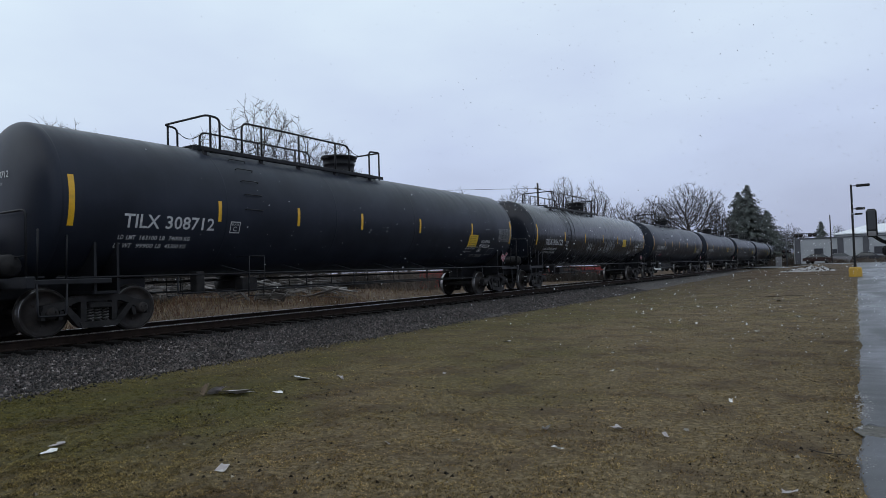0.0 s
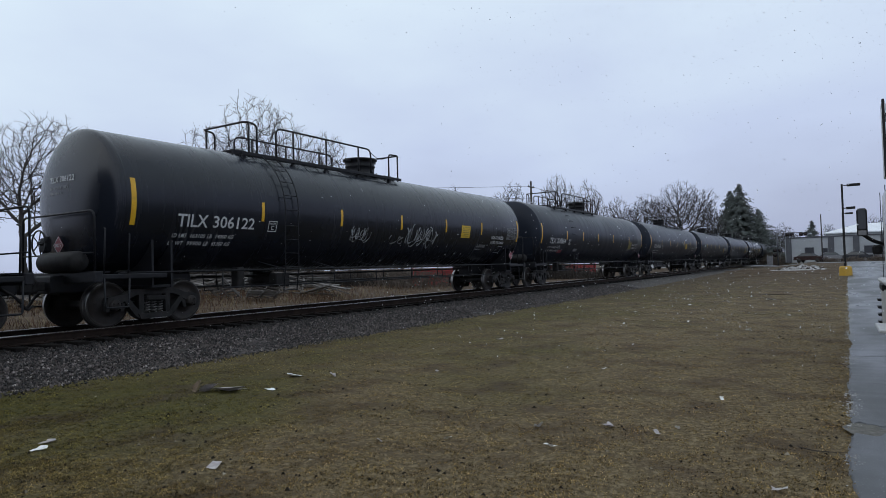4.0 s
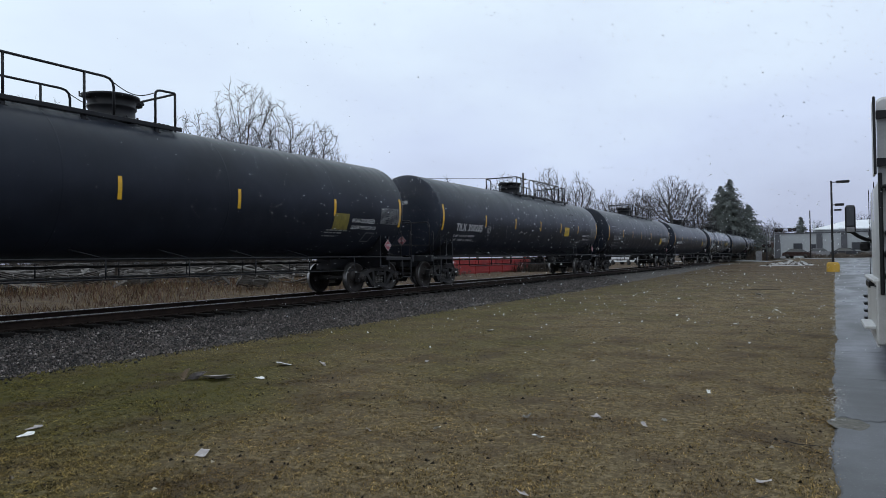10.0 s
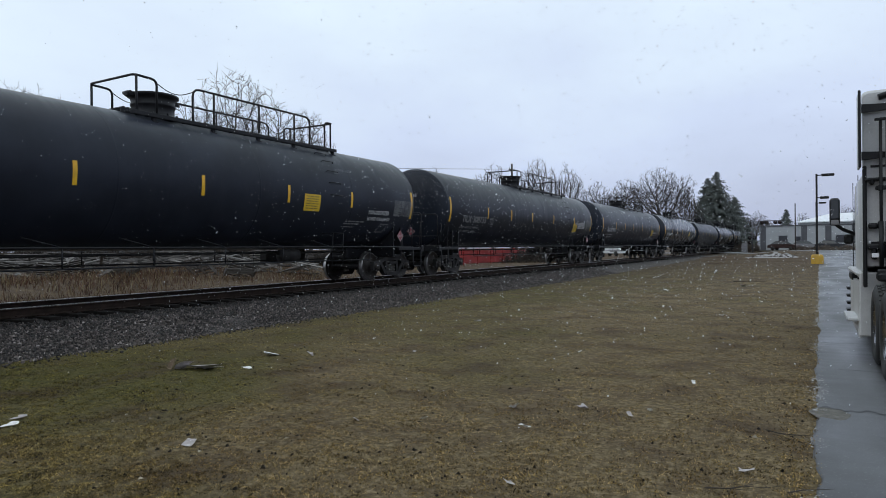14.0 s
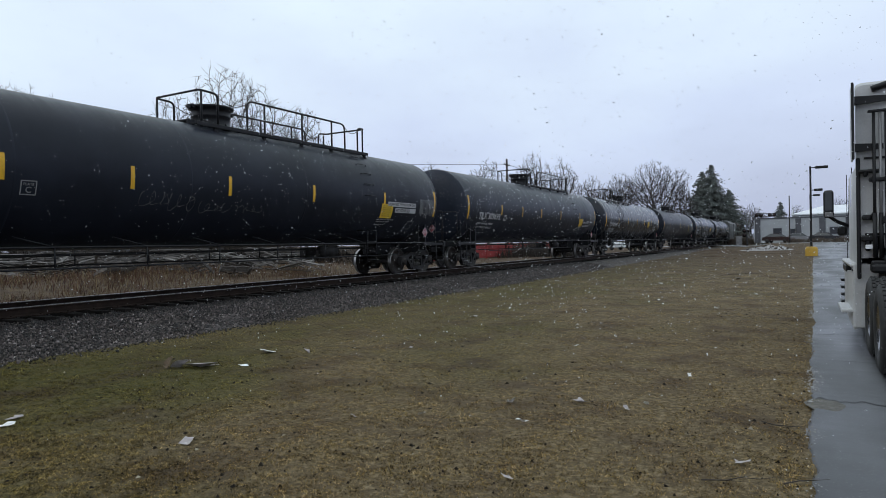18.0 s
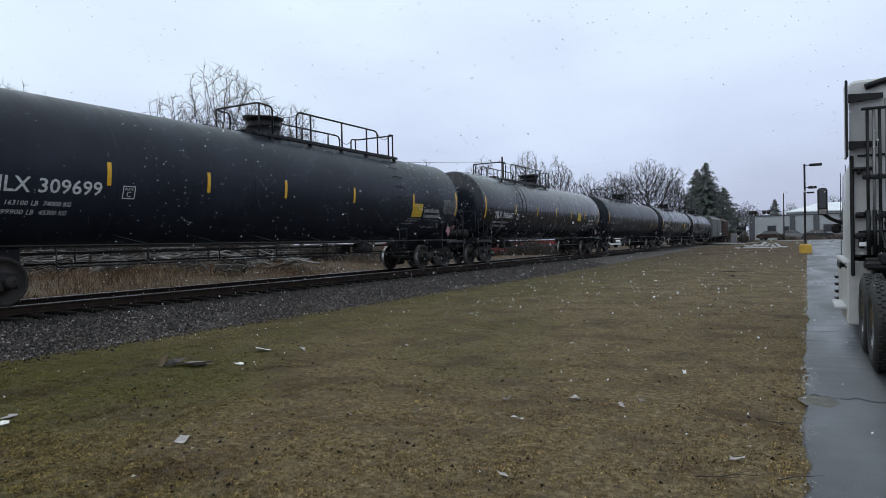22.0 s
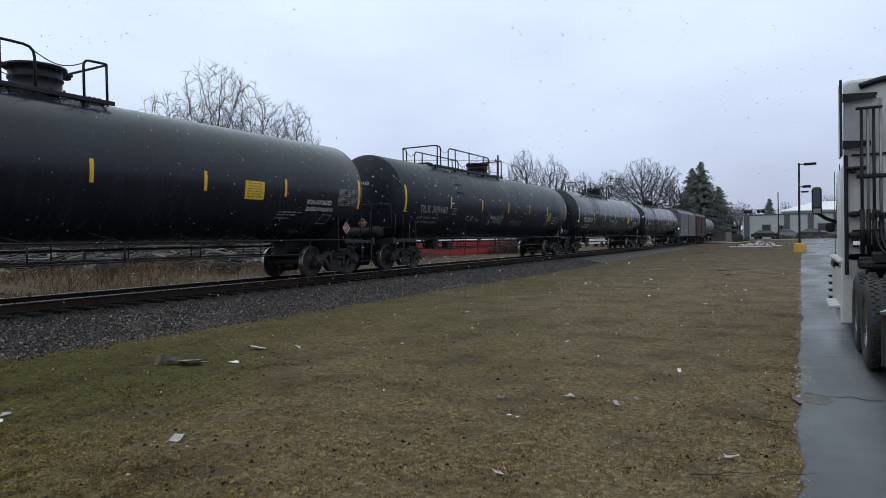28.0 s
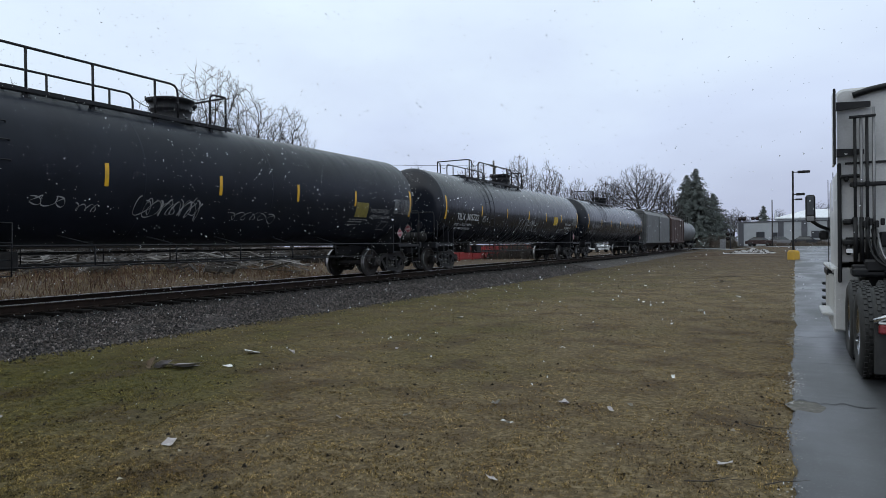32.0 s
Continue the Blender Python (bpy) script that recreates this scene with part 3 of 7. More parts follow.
def wheel_shape(side):
    """One wheel; side +1 is the near one, the flange to the inside."""
    s = Shape()
    pr = [(0.06, 0.09), (0.12, 0.09), (0.13, 0.05), (0.36, 0.015), (0.385, 0.055), (0.44, 0.065), (0.452, 0.055), (0.457, 0.0), (0.462, -0.055), (0.485, -0.068), (0.487, -0.08), (0.47, -0.09), (0.39, -0.09), (0.36, -0.03), (0.14, -0.02), (0.13, -0.09), (0.06, -0.09)]
    s.lathe([(r, side * (0.7525 + h)) for r, h in pr], axis="x", n=36)
    for k in range(3):
        a = k * 2.094 + 0.4
        s.rod((side * 0.80, 0.24 * math.cos(a), 0.24 * math.sin(a)), (side * 0.785, 0.24 * math.cos(a), 0.24 * math.sin(a)), 0.03, n=8)
    return s


def tread_shape(side):
    return Shape().lathe([(r, side * (0.7525 + h)) for r, h in [(0.4415, 0.066), (0.454, 0.056), (0.4592, 0.0), (0.464, -0.053)]], axis="x", n=36)


def side_frame_shape():
    """Cast side frame of a bogie in its plane, y along, z up from the axle line."""
    s = Shape()
    def bar(outline, lo=-0.09, hi=0.09):
        s.plate(outline, lo, hi, "x")
    # arched top chord
    bar([(-1.06, 0.02), (-1.04, 0.15), (-0.72, 0.19), (-0.45, 0.30), (0.45, 0.30), (0.72, 0.19), (1.04, 0.15), (1.06, 0.02), (0.74, 0.03), (0.62, 0.10), (0.42, 0.18), (-0.42, 0.18), (-0.62, 0.10), (-0.74, 0.03)])
    for k in (-1, 1):
        pts = [(k * 0.70, 0.08), (k * 0.58, 0.10), (k * 0.30, -0.22), (k * 0.36, -0.30), (k * 0.44, -0.26)]
        bar(pts if k > 0 else pts[::-1], -0.085, 0.085)
        col = [(k * 0.25, 0.20), (k * 0.36, 0.20), (k * 0.36, -0.2), (k * 0.25, -0.2)]
        bar(col if k < 0 else col[::-1], -0.075, 0.075)
        jaw = [(k * 0.74, 0.04), (k * 0.66, 0.02), (k * 0.70, -0.14), (k * 0.77, -0.14)]
        bar(jaw if k < 0 else jaw[::-1], -0.07, 0.07)
        jaw = [(k * 1.07, 0.04), (k * 1.07, -0.13), (k * 1.0, -0.13), (k * 0.99, 0.04)]
        bar(jaw if k < 0 else jaw[::-1], -0.07, 0.07)
    bar([(-0.40, -0.21), (-0.34, -0.32), (0.34, -0.32), (0.40, -0.21)], -0.11, 0.11)
    return s


def spring_shape():
    pts = []
    for k in range(43):
        a = k / 42 * 2 * math.pi * 5
        pts.append((0.062 * math.cos(a), 0.062 * math.sin(a), -0.205 + 0.27 * k / 42))
    return Shape().tube(pts, 0.016, 5)


def bolster_shape():
    s = Shape()
    s.box(0, 0, 0.13, 2.1, 0.38, 0.14, 0.03)
    s.box(0, 0, 0.22, 0.62, 0.62, 0.10, 0.03)
    for x in (-1.0, 1.0):
        s.box(x, 0, 0.10, 0.30, 0.44, 0.10, 0.02)
    for x in (-0.62, 0.62):
        s.box(x, 0, 0.24, 0.22, 0.14, 0.08, 0.02)
    for k in (-1, 1):
        s.box(0, k * 0.36, -0.06, 1.3, 0.09, 0.10, 0.02)
        for x in (-0.75, 0.75):
            s.box(x, k * 0.405, -0.02, 0.1, 0.06, 0.3, 0.02)
    return s


def bearing_shape():
    s = Shape()
    s.lathe([(0.135, -0.12), (0.135, 0.02), (0.115, 0.05), (0.105, 0.09), (0.085, 0.10), (0.0, 0.10)], axis="x", n=18)
    for k in range(3):
        a = k * 2.094 + 0.5
        s.rod((0.10, 0.055 * math.cos(a), 0.055 * math.sin(a)), (0.125, 0.055 * math.cos(a), 0.055 * math.sin(a)), 0.017, n=6)
    return s


MESHES = {}


def shared(key, build):
    if key not in MESHES:
        s = build()
        MESHES[key] = s.mesh(key) if isinstance(s, Shape) else s
    return MESHES[key]


def put(name, key, build, material, parent, m=None, label=""):
    me = shared(key, build)
    if not me.materials:
        me.materials.append(material)
    ob = new(name, me)
    ob.parent = parent
    if m is not None:
        ob.matrix_basis = m
    return tagged(ob, label) if label else ob


SPINNING = []


def add_bogie(car, y):
    bogie = put("bogie", "bolster", bolster_shape, M_UNDER, car, pose(0, y, 0.457), "grimy cast steel bogie with springs")
    for sx in (-1, 1):
        turn = pose(sx * 1.0, 0, 0, 0, 0, 0 if sx > 0 else 180)
        put("side_frame", "side_frame", side_frame_shape, M_UNDER, bogie, turn)
        for y1 in (-0.15, 0.0, 0.15):
            put("spring", "spring", spring_shape, M_SPRING, bogie, pose(sx * 1.0, y1, 0))
        for k in (-0.889, 0.889):
            put("bearing_cap", "bearing_cap", bearing_shape, M_WHEEL, bogie, pose(sx * 1.03, k, 0, 0, 0, 0 if sx > 0 else 180))
    for k in (-0.889, 0.889):
        axle = put("wheelset", "axle", lambda: Shape().lathe([(0.0, -1.08), (0.075, -1.08), (0.075, -0.9), (0.09, -0.84), (0.085, -0.4), (0.08, 0), (0.085, 0.4), (0.09, 0.84), (0.075, 0.9), (0.075, 1.08), (0.0, 1.08)], axis="x", n=16), M_UNDER, car, pose(0, y + k, 0.457))
        for sx in (-1, 1):
            put("wheel", "wheel_%d" % sx, lambda sx=sx: wheel_shape(sx), M_WHEEL, axle)
            put("tread", "tread_%d" % sx, lambda sx=sx: tread_shape(sx), M_TREAD, axle, label="bright worn wheel tread")
        SPINNING.append((axle, y + k))


TUBE, HEAD, KNUCKLE, BACK = 9.12, 0.34, 0.97, -0.135


def tank_shape(half, rad, mid, head=HEAD, n=72, at=0.0):
    """A tube closed by dished heads that turn in over a tight knuckle."""
    s = Shape()
    prof = []
    for k in range(19):
        a = math.pi / 2 * k / 18
        prof.append((max(0.001, rad * math.sin(a) ** KNUCKLE), -half - head * max(0.0, math.cos(a)) ** KNUCKLE))
    prof += [(rad, -half + (2 * half) * k / 10) for k in range(1, 10)]
    prof += [(r, -h) for r, h in reversed(prof[:19])]
    return s.lathe(prof, (0, at, mid), "y", n)


def seam_shape():
    return Shape().lathe([(RAD - 0.002, -0.03), (RAD + 0.0018, -0.014), (RAD + 0.0018, 0.014), (RAD - 0.002, 0.03)], (0, 0, MID), "y", 72)


def dome_shape():
    s = Shape()
    s.lathe([(0.60, 4.02), (0.60, 4.16), (0.50, 4.19), (0.47, 4.22), (0.47, 4.40), (0.50, 4.42), (0.50, 4.46), (0.47, 4.48), (0.50, 4.61), (0.57, 4.64), (0.57, 4.69), (0.30, 4.72), (0.0, 4.73)], (0, 0, 0), "z", 28)
    for k in range(10):
        a = k * 0.628
        s.rod((0.54 * math.cos(a), 0.54 * math.sin(a), 4.16), (0.54 * math.cos(a), 0.54 * math.sin(a), 4.23), 0.025, n=6)
    return s


def dome_hinge():
    s = Shape()
    s.box(0.0, 0.60, 4.63, 0.16, 0.2, 0.12, 0.02)
    s.rod((0.12, 0.66, 4.65), (-0.12, 0.66, 4.65), 0.045, n=8)
    return s


def dome_latch():
    s = Shape()
    s.box(0.0, -0.59, 4.61, 0.14, 0.16, 0.10, 0.02)
    s.tube([(0.0, -0.6, 4.57), (0.0, -0.72, 4.57), (0.0, -0.72, 4.67)], 0.018, 6)
    return s


DECK_A, DECK_B, DECK_X = 4.65, 11.5, 0.82


def side_deck(side):
    """Grated walkway along one shoulder of the tank."""
    s = Shape()
    y0, y1 = DECK_A - HALF, DECK_B - HALF
    for x in (0.46, DECK_X + 0.03):
        s.box(side * x, (y0 + y1) / 2, 4.05, 0.04, y1 - y0, 0.09, 0.008)
    for k in range(4):
        s.box(side * (0.53 + k * 0.085), (y0 + y1) / 2, 4.07, 0.022, y1 - y0 - 0.02, 0.03)
    for k in range(15):
        s.box(side * 0.655, y0 + 0.1 + (y1 - y0 - 0.2) * k / 14, 4.055, 0.36, 0.02, 0.025)
    return s


def cross_deck(y):
    s = Shape()
    for k in range(4):
        s.box(0, y - HALF + (k - 1.5) * 0.11, 4.19, 0.96, 0.06, 0.03, 0.004)
    for x in (-0.45, 0.45):
        s.box(x, y - HALF, 4.13, 0.04, 0.46, 0.10, 0.006)
    return s


def platform_bracket():
    s = Shape()
    s.box(0, 0, 3.93, 0.09, 0.09, 0.20, 0.012)
    s.box(-0.02, 0, 3.90, 0.18, 0.14, 0.03, 0.005)
    return s


def y_(v):
    return v - HALF


R_PIPE = 0.027


def side_guard(side):
    s = Shape()
    x = side * DECK_X
    s.tube([(x, y_(5.82), 4.03), (x, y_(5.82), 4.87), (x, y_(9.89), 4.87), (x, y_(9.89), 4.03)], R_PIPE, 8, 0.20)
    for y in (6.46, 7.79, 9.27):
        s.tube([(x, y_(y), 3.98), (x, y_(y), 4.865)], R_PIPE, 8)
    return s


def end_guard(corner, back):
    """The rail that turns across the tank at one end of the walkway."""
    s = Shape()
    x = DECK_X
    s.tube([(x, y_(back), 4.03), (x, y_(back), 4.85), (x, y_(corner), 4.87), (-x, y_(corner), 4.87), (-x, y_(back), 4.85), (-x, y_(back), 4.03)], R_PIPE, 8, 0.13)
    k = corner + (0.10 if back > corner else -0.05)
    for e in (-1, 1):
        s.tube([(e * x, y_(k), 3.98), (e * x, y_(k), 4.865)], R_PIPE, 8)
    return s


def chain_shape(a, b, side):
    pts = [(side * DECK_X, y_(a + (b - a) * k / 10), 4.78 - 0.15 * math.sin(math.pi * k / 10)) for k in range(11)]
    return Shape().tube(pts, 0.011, 5)


def ladder_shape(side, full):
    """Ladder over the shoulder of the tank; bare rungs where it has no side bars."""
    s = Shape()
    r = RAD + (0.10 if full else 0.05)
    if full:
        for y in (5.3, 5.76):
            pts = [(side * (DECK_X + 0.02), y_(y), 4.06)]
            for k in range(9):
                a = radians(56 - k * 7.0)
                pts.append((side * r * math.cos(a), y_(y), MID + r * math.sin(a)))
            pts += [(side * (RAD + 0.08), y_(y), 2.2), (side * (RAD + 0.06), y_(y), 1.1), (side * (RAD - 0.02), y_(y), 0.55)]
            s.tube(pts, 0.015, 6)
    for k in range(5):
        a = radians(52 - k * 13)
        p, q = [(side * r * math.cos(a), y_(y), MID + r * math.sin(a)) for y in (5.3, 5.76)]
        if full:
            s.rod(p, q, 0.012, n=6)
    for z in (2.2, 1.85, 1.5, 1.15, 0.85, 0.57):
        if full or z < 1.6:
            x = side * (RAD + 0.06 if z > 1 else RAD + 0.01)
            s.rod((x, y_(5.3), z), (x, y_(5.76), z), 0.012, n=6)
    if not full:
        for y in (5.3, 5.76):
            s.tube([(side * (RAD - 0.35), y_(y), 1.5), (side * (RAD + 0.06), y_(y), 1.5), (side * (RAD + 0.01), y_(y), 0.55)], 0.013, 6)
    return s


def rung_shape(side, k):
    """One bare rung bent up from the shell."""
    a, r = radians(52 - k * 13), RAD + 0.05
    p, q = [(side * r * math.cos(a), y_(y), MID + r * math.sin(a)) for y in (5.3, 5.76)]
    i, j = [(side * (RAD - 0.01) * math.cos(a), y_(y), MID + (RAD - 0.01) * math.sin(a)) for y in (5.27, 5.79)]
    return Shape().tube([i, p, q, j], 0.012, 6)


def low_rail(side):
    s = Shape()
    x = side * 1.32
    s.tube([(x, y_(1.1), 1.10), (x, y_(LONG - 1.1), 1.10)], 0.022, 6)
    s.tube([(x, y_(3.6), 1.08), (x, y_(3.6), 0.70), (x, y_(17.1), 0.70), (x, y_(17.1), 1.08)], 0.017, 6, 0.06)
    for k in range(1, 7):
        yy = 3.6 + 13.5 * k / 7
        s.tube([(x, y_(yy), 1.09), (x, y_(yy), 0.70)], 0.017, 6)
        s.tube([(x, y_(yy - 0.05), 1.12), (x * 0.8, y_(yy - 0.6), 1.30)], 0.014, 5)
    return s


def end_deck(e):
    """Stub sill, end beam and saddle at one end: e = -1 front, +1 rear."""
    s = Shape()
    d = lambda v: e * (HALF - v)
    s.box(0, d(0.62), 1.03, 2.9, 0.16, 0.22, 0.02)
    s.box(0, d(1.9), 0.90, 0.62, 3.2, 0.36, 0.03)
    s.box(0, d(0.78), 1.125, 2.7, 0.22, 0.03)
    for x in (-1.38, 1.38):
        s.box(x, d(1.35), 1.03, 0.08, 1.5, 0.10, 0.015)
    return s


def saddle_shape(e):
    s = Shape()
    d = lambda v: e * (HALF - v)
    arc = [(RAD * 1.0 * math.sin(a), MID - RAD * math.cos(a) + 0.015) for a in [radians(v) for v in range(-62, 63, 8)]]
    out = [(-1.32, 0.78)] + arc + [(1.32, 0.78)]
    for v in (1.8, 2.25):
        s.plate(out[::-1], min(d(v), d(v + 0.05)), max(d(v), d(v + 0.05)), "y")
    s.box(0, d(2.03), 0.80, 2.6, 0.5, 0.06, 0.01)
    return s


def coupler_shape(e):
    s = Shape()
    d = lambda v: e * (HALF - v)
    s.box(0, d(0.42), 0.87, 0.18, 0.75, 0.18, 0.03)
    s.box(0.03 * e, d(0.06), 0.87, 0.32, 0.24, 0.30, 0.06)
    s.box(-0.11 * e, d(-0.04), 0.87, 0.10, 0.16, 0.26, 0.04)
    s.box(0, d(0.55), 0.72, 0.5, 0.08, 0.05, 0.01)
    return s


def hose_shape(e):
    d = lambda v: e * (HALF - v)
    return Shape().tube([(0.32 * e, d(0.6), 0.86), (0.34 * e, d(0.35), 0.7), (0.28 * e, d(0.12), 0.42), (0.2 * e, d(-0.02), 0.5)], 0.028, 7, 0.12)


def end_rail_shape(e):
    s = Shape()
    d = lambda v: e * (HALF - v)
    s.tube([(-1.36, d(0.58), 1.12), (-1.36, d(0.58), 2.32), (1.36, d(0.58), 2.32), (1.36, d(0.58), 1.12)], 0.022, 7, 0.14)
    s.tube([(-1.36, d(0.58), 1.5), (1.36, d(0.58), 1.5)], 0.016, 6)
    return s


def grab_shape(e, side):
    s = Shape()
    d = lambda v: e * (HALF - v)
    x = side * 1.43
    s.tube([(x - side * 0.06, d(0.75), 1.05), (x, d(0.75), 1.95), (x - side * 0.07, d(0.78), 1.98)], 0.018, 6)
    s.tube([(x - side * 0.06, d(1.25), 1.05), (x, d(1.25), 1.85), (x - side * 0.07, d(1.28), 1.9)], 0.018, 6)
    s.tube([(x, d(0.72), 1.0), (x, d(0.74), 0.42), (x, d(1.22), 0.42), (x, d(1.24), 1.0)], 0.02, 6, 0.05)
    return s


def brake_wheel_shape():
    s = Shape()
    y = y_(0.50)
    ring = [(-0.55 + 0.27 * math.cos(a), y, 1.75 + 0.27 * math.sin(a)) for a in [k * 2 * math.pi / 24 for k in range(25)]]
    s.tube(ring, 0.018, 6)
    for k in range(5):
        a = k * 1.2566
        s.rod((-0.55, y, 1.75), (-0.55 + 0.27 * math.cos(a), y, 1.75 + 0.27 * math.sin(a)), 0.012, n=5)
    s.rod((-0.55, y + 0.16, 1.75), (-0.55, y - 0.02, 1.75), 0.04, n=8)
    return s


def brake_post_shape():
    s = Shape()
    s.box(-0.55, y_(0.66), 1.45, 0.1, 0.08, 0.9, 0.01)
    s.box(-0.55, y_(0.64), 1.72, 0.24, 0.14, 0.3, 0.03)
    return s


def reservoir_shape():
    s = Shape()
    s.lathe([(0.001, -0.72), (0.16, -0.68), (0.21, -0.58), (0.21, 0.58), (0.16, 0.68), (0.001, 0.72)], (0.3, y_(0.52), 1.34), "x", 18)
    return s


def aux_tank_shape():
    return Shape().lathe([(0.001, -0.35), (0.2, -0.3), (0.2, 0.3), (0.001, 0.35)], (-0.5, y_(6.4), 0.86), "y", 14)


def strips_shape(k, side):
    s = Shape()
    yl, z0, z1, w = k
    patch(s, yl - w / 2, yl + w / 2, z0, z1, 0.006)
    if side < 0:
        s.v = [(-x, -y, z) for x, y, z in s.v]
    return s


ENDS = [(1.28, 2.06, 3.0, 0.11), (19.22, 2.06, 2.96, 0.11)]
LAYOUT = {
    "wide": ENDS + [(y, 2.28, 2.74, 0.09) for y in (4.55, 7.0, 9.55, 12.55, 16.0)],
    "even": ENDS + [(y, 2.28, 2.74, 0.09) for y in (4.66, 7.58, 10.5, 13.25, 15.92)],
}


def placard_shape(h=0.27):
    """A diamond card in the y-z plane, facing +x."""
    return Shape().plate([(-h, 0), (0, -h), (h, 0), (0, h)], -0.006, 0.006, "x")


def placard_print():
    me = text_mesh("1075", 1.0)
    co = np.empty(len(me.vertices) * 3)
    me.vertices.foreach_get("co", co)
    co = co.reshape(-1, 3)
    lo, hi = co.min(0), co.max(0)
    s = Shape()
    s.v = [(0.012, -0.15 + 0.30 * (a - lo[0]) / (hi[0] - lo[0]), -0.055 + 0.11 * (b - lo[1]) / (hi[1] - lo[1])) for a, b, _ in co]
    s.f = [tuple(p.vertices) for p in me.polygons]
    s.s = [False] * len(s.f)
    bpy.data.meshes.remove(me)
    return s


def placard_border():
    s = Shape()
    ring = lambda h: [(0.009, -h, 0), (0.009, 0, -h), (0.009, h, 0), (0.009, 0, h)]
    s.grid([ring(0.262), ring(0.235)], True, False)
    return s


def add_placard(car, m):
    pl = put("placard", "placard", placard_shape, M_PINK, car, m @ Matrix.Scale(0.70, 4), "red diamond hazard placard")
    put("placard_border", "placard_border", placard_border, M_LETTER, pl)
    put("placard_number", "placard_number", placard_print, M_LETTER, pl)


def table_shape(yl, zl, w, h):
    s = Shape()
    for k in range(8):
        z = zl + h * k / 7
        patch(s, yl, yl + w, z - 0.006, z + 0.006, 0.008, nz=1)
    for k in (0, 0.42, 0.62, 0.82, 1):
        patch(s, yl + w * k - 0.006, yl + w * k + 0.006, zl, zl + h, 0.009)
    rng = random.Random(4)
    for r in range(7):
        for a, b in ((0.02, 0.36), (0.45, 0.58), (0.65, 0.78), (0.85, 0.97)):
            z = zl + h * (r + 0.5) / 7
            patch(s, yl + w * a, yl + w * (a + (b - a) * rng.uniform(0.6, 1)), z - 0.009, z + 0.009, 0.0085, nz=1)
    return s


def bars_shape(rows, seed):
    """Writing too small to read: rows of short bars (yl, zl, width, height)."""
    rng = random.Random(seed)
    s = Shape()
    for yl, zl, w, h in rows:
        u = 0
        while u < w:
            k = min(rng.uniform(0.06, 0.22), w - u)
            patch(s, yl + u, yl + u + k, zl, zl + h, 0.008, nz=1)
            u += k + rng.uniform(0.025, 0.05)
    return s


def frame_box(yl, zl, w, h, t=0.02, skew=0.0):
    s = Shape()
    patch(s, yl, yl + w, zl, zl + t, 0.008, skew, 1)
    patch(s, yl + skew * (h - t), yl + w + skew * (h - t), zl + h - t, zl + h, 0.008, skew, 1)
    patch(s, yl, yl + t, zl, zl + h, 0.0085, skew)
    patch(s, yl + w - t, yl + w, zl, zl + h, 0.0085, skew)
    return s


def head_text(words, x, z, height, width):
    """Small lettering on the front head."""
    me = text_mesh(words, 1.0)
    co = np.empty(len(me.vertices) * 3)
    me.vertices.foreach_get("co", co)
    co = co.reshape(-1, 3)
    lo, hi = co.min(0), co.max(0)
    s = Shape()
    for a, b, _ in co:
        px = x + (a - lo[0]) * width / (hi[0] - lo[0])
        pz = z + (b - lo[1]) * height / (hi[1] - lo[1])
        q = min(0.98, math.hypot(px, pz - MID) / RAD)
        s.v.append((px, BACK - TUBE - HEAD * (1 - q ** (2 / KNUCKLE)) ** (KNUCKLE / 2) - 0.012, pz))
    for p in me.polygons:
        s.f.append(tuple(p.vertices))
        s.s.append(False)
    bpy.data.meshes.remove(me)
    return s


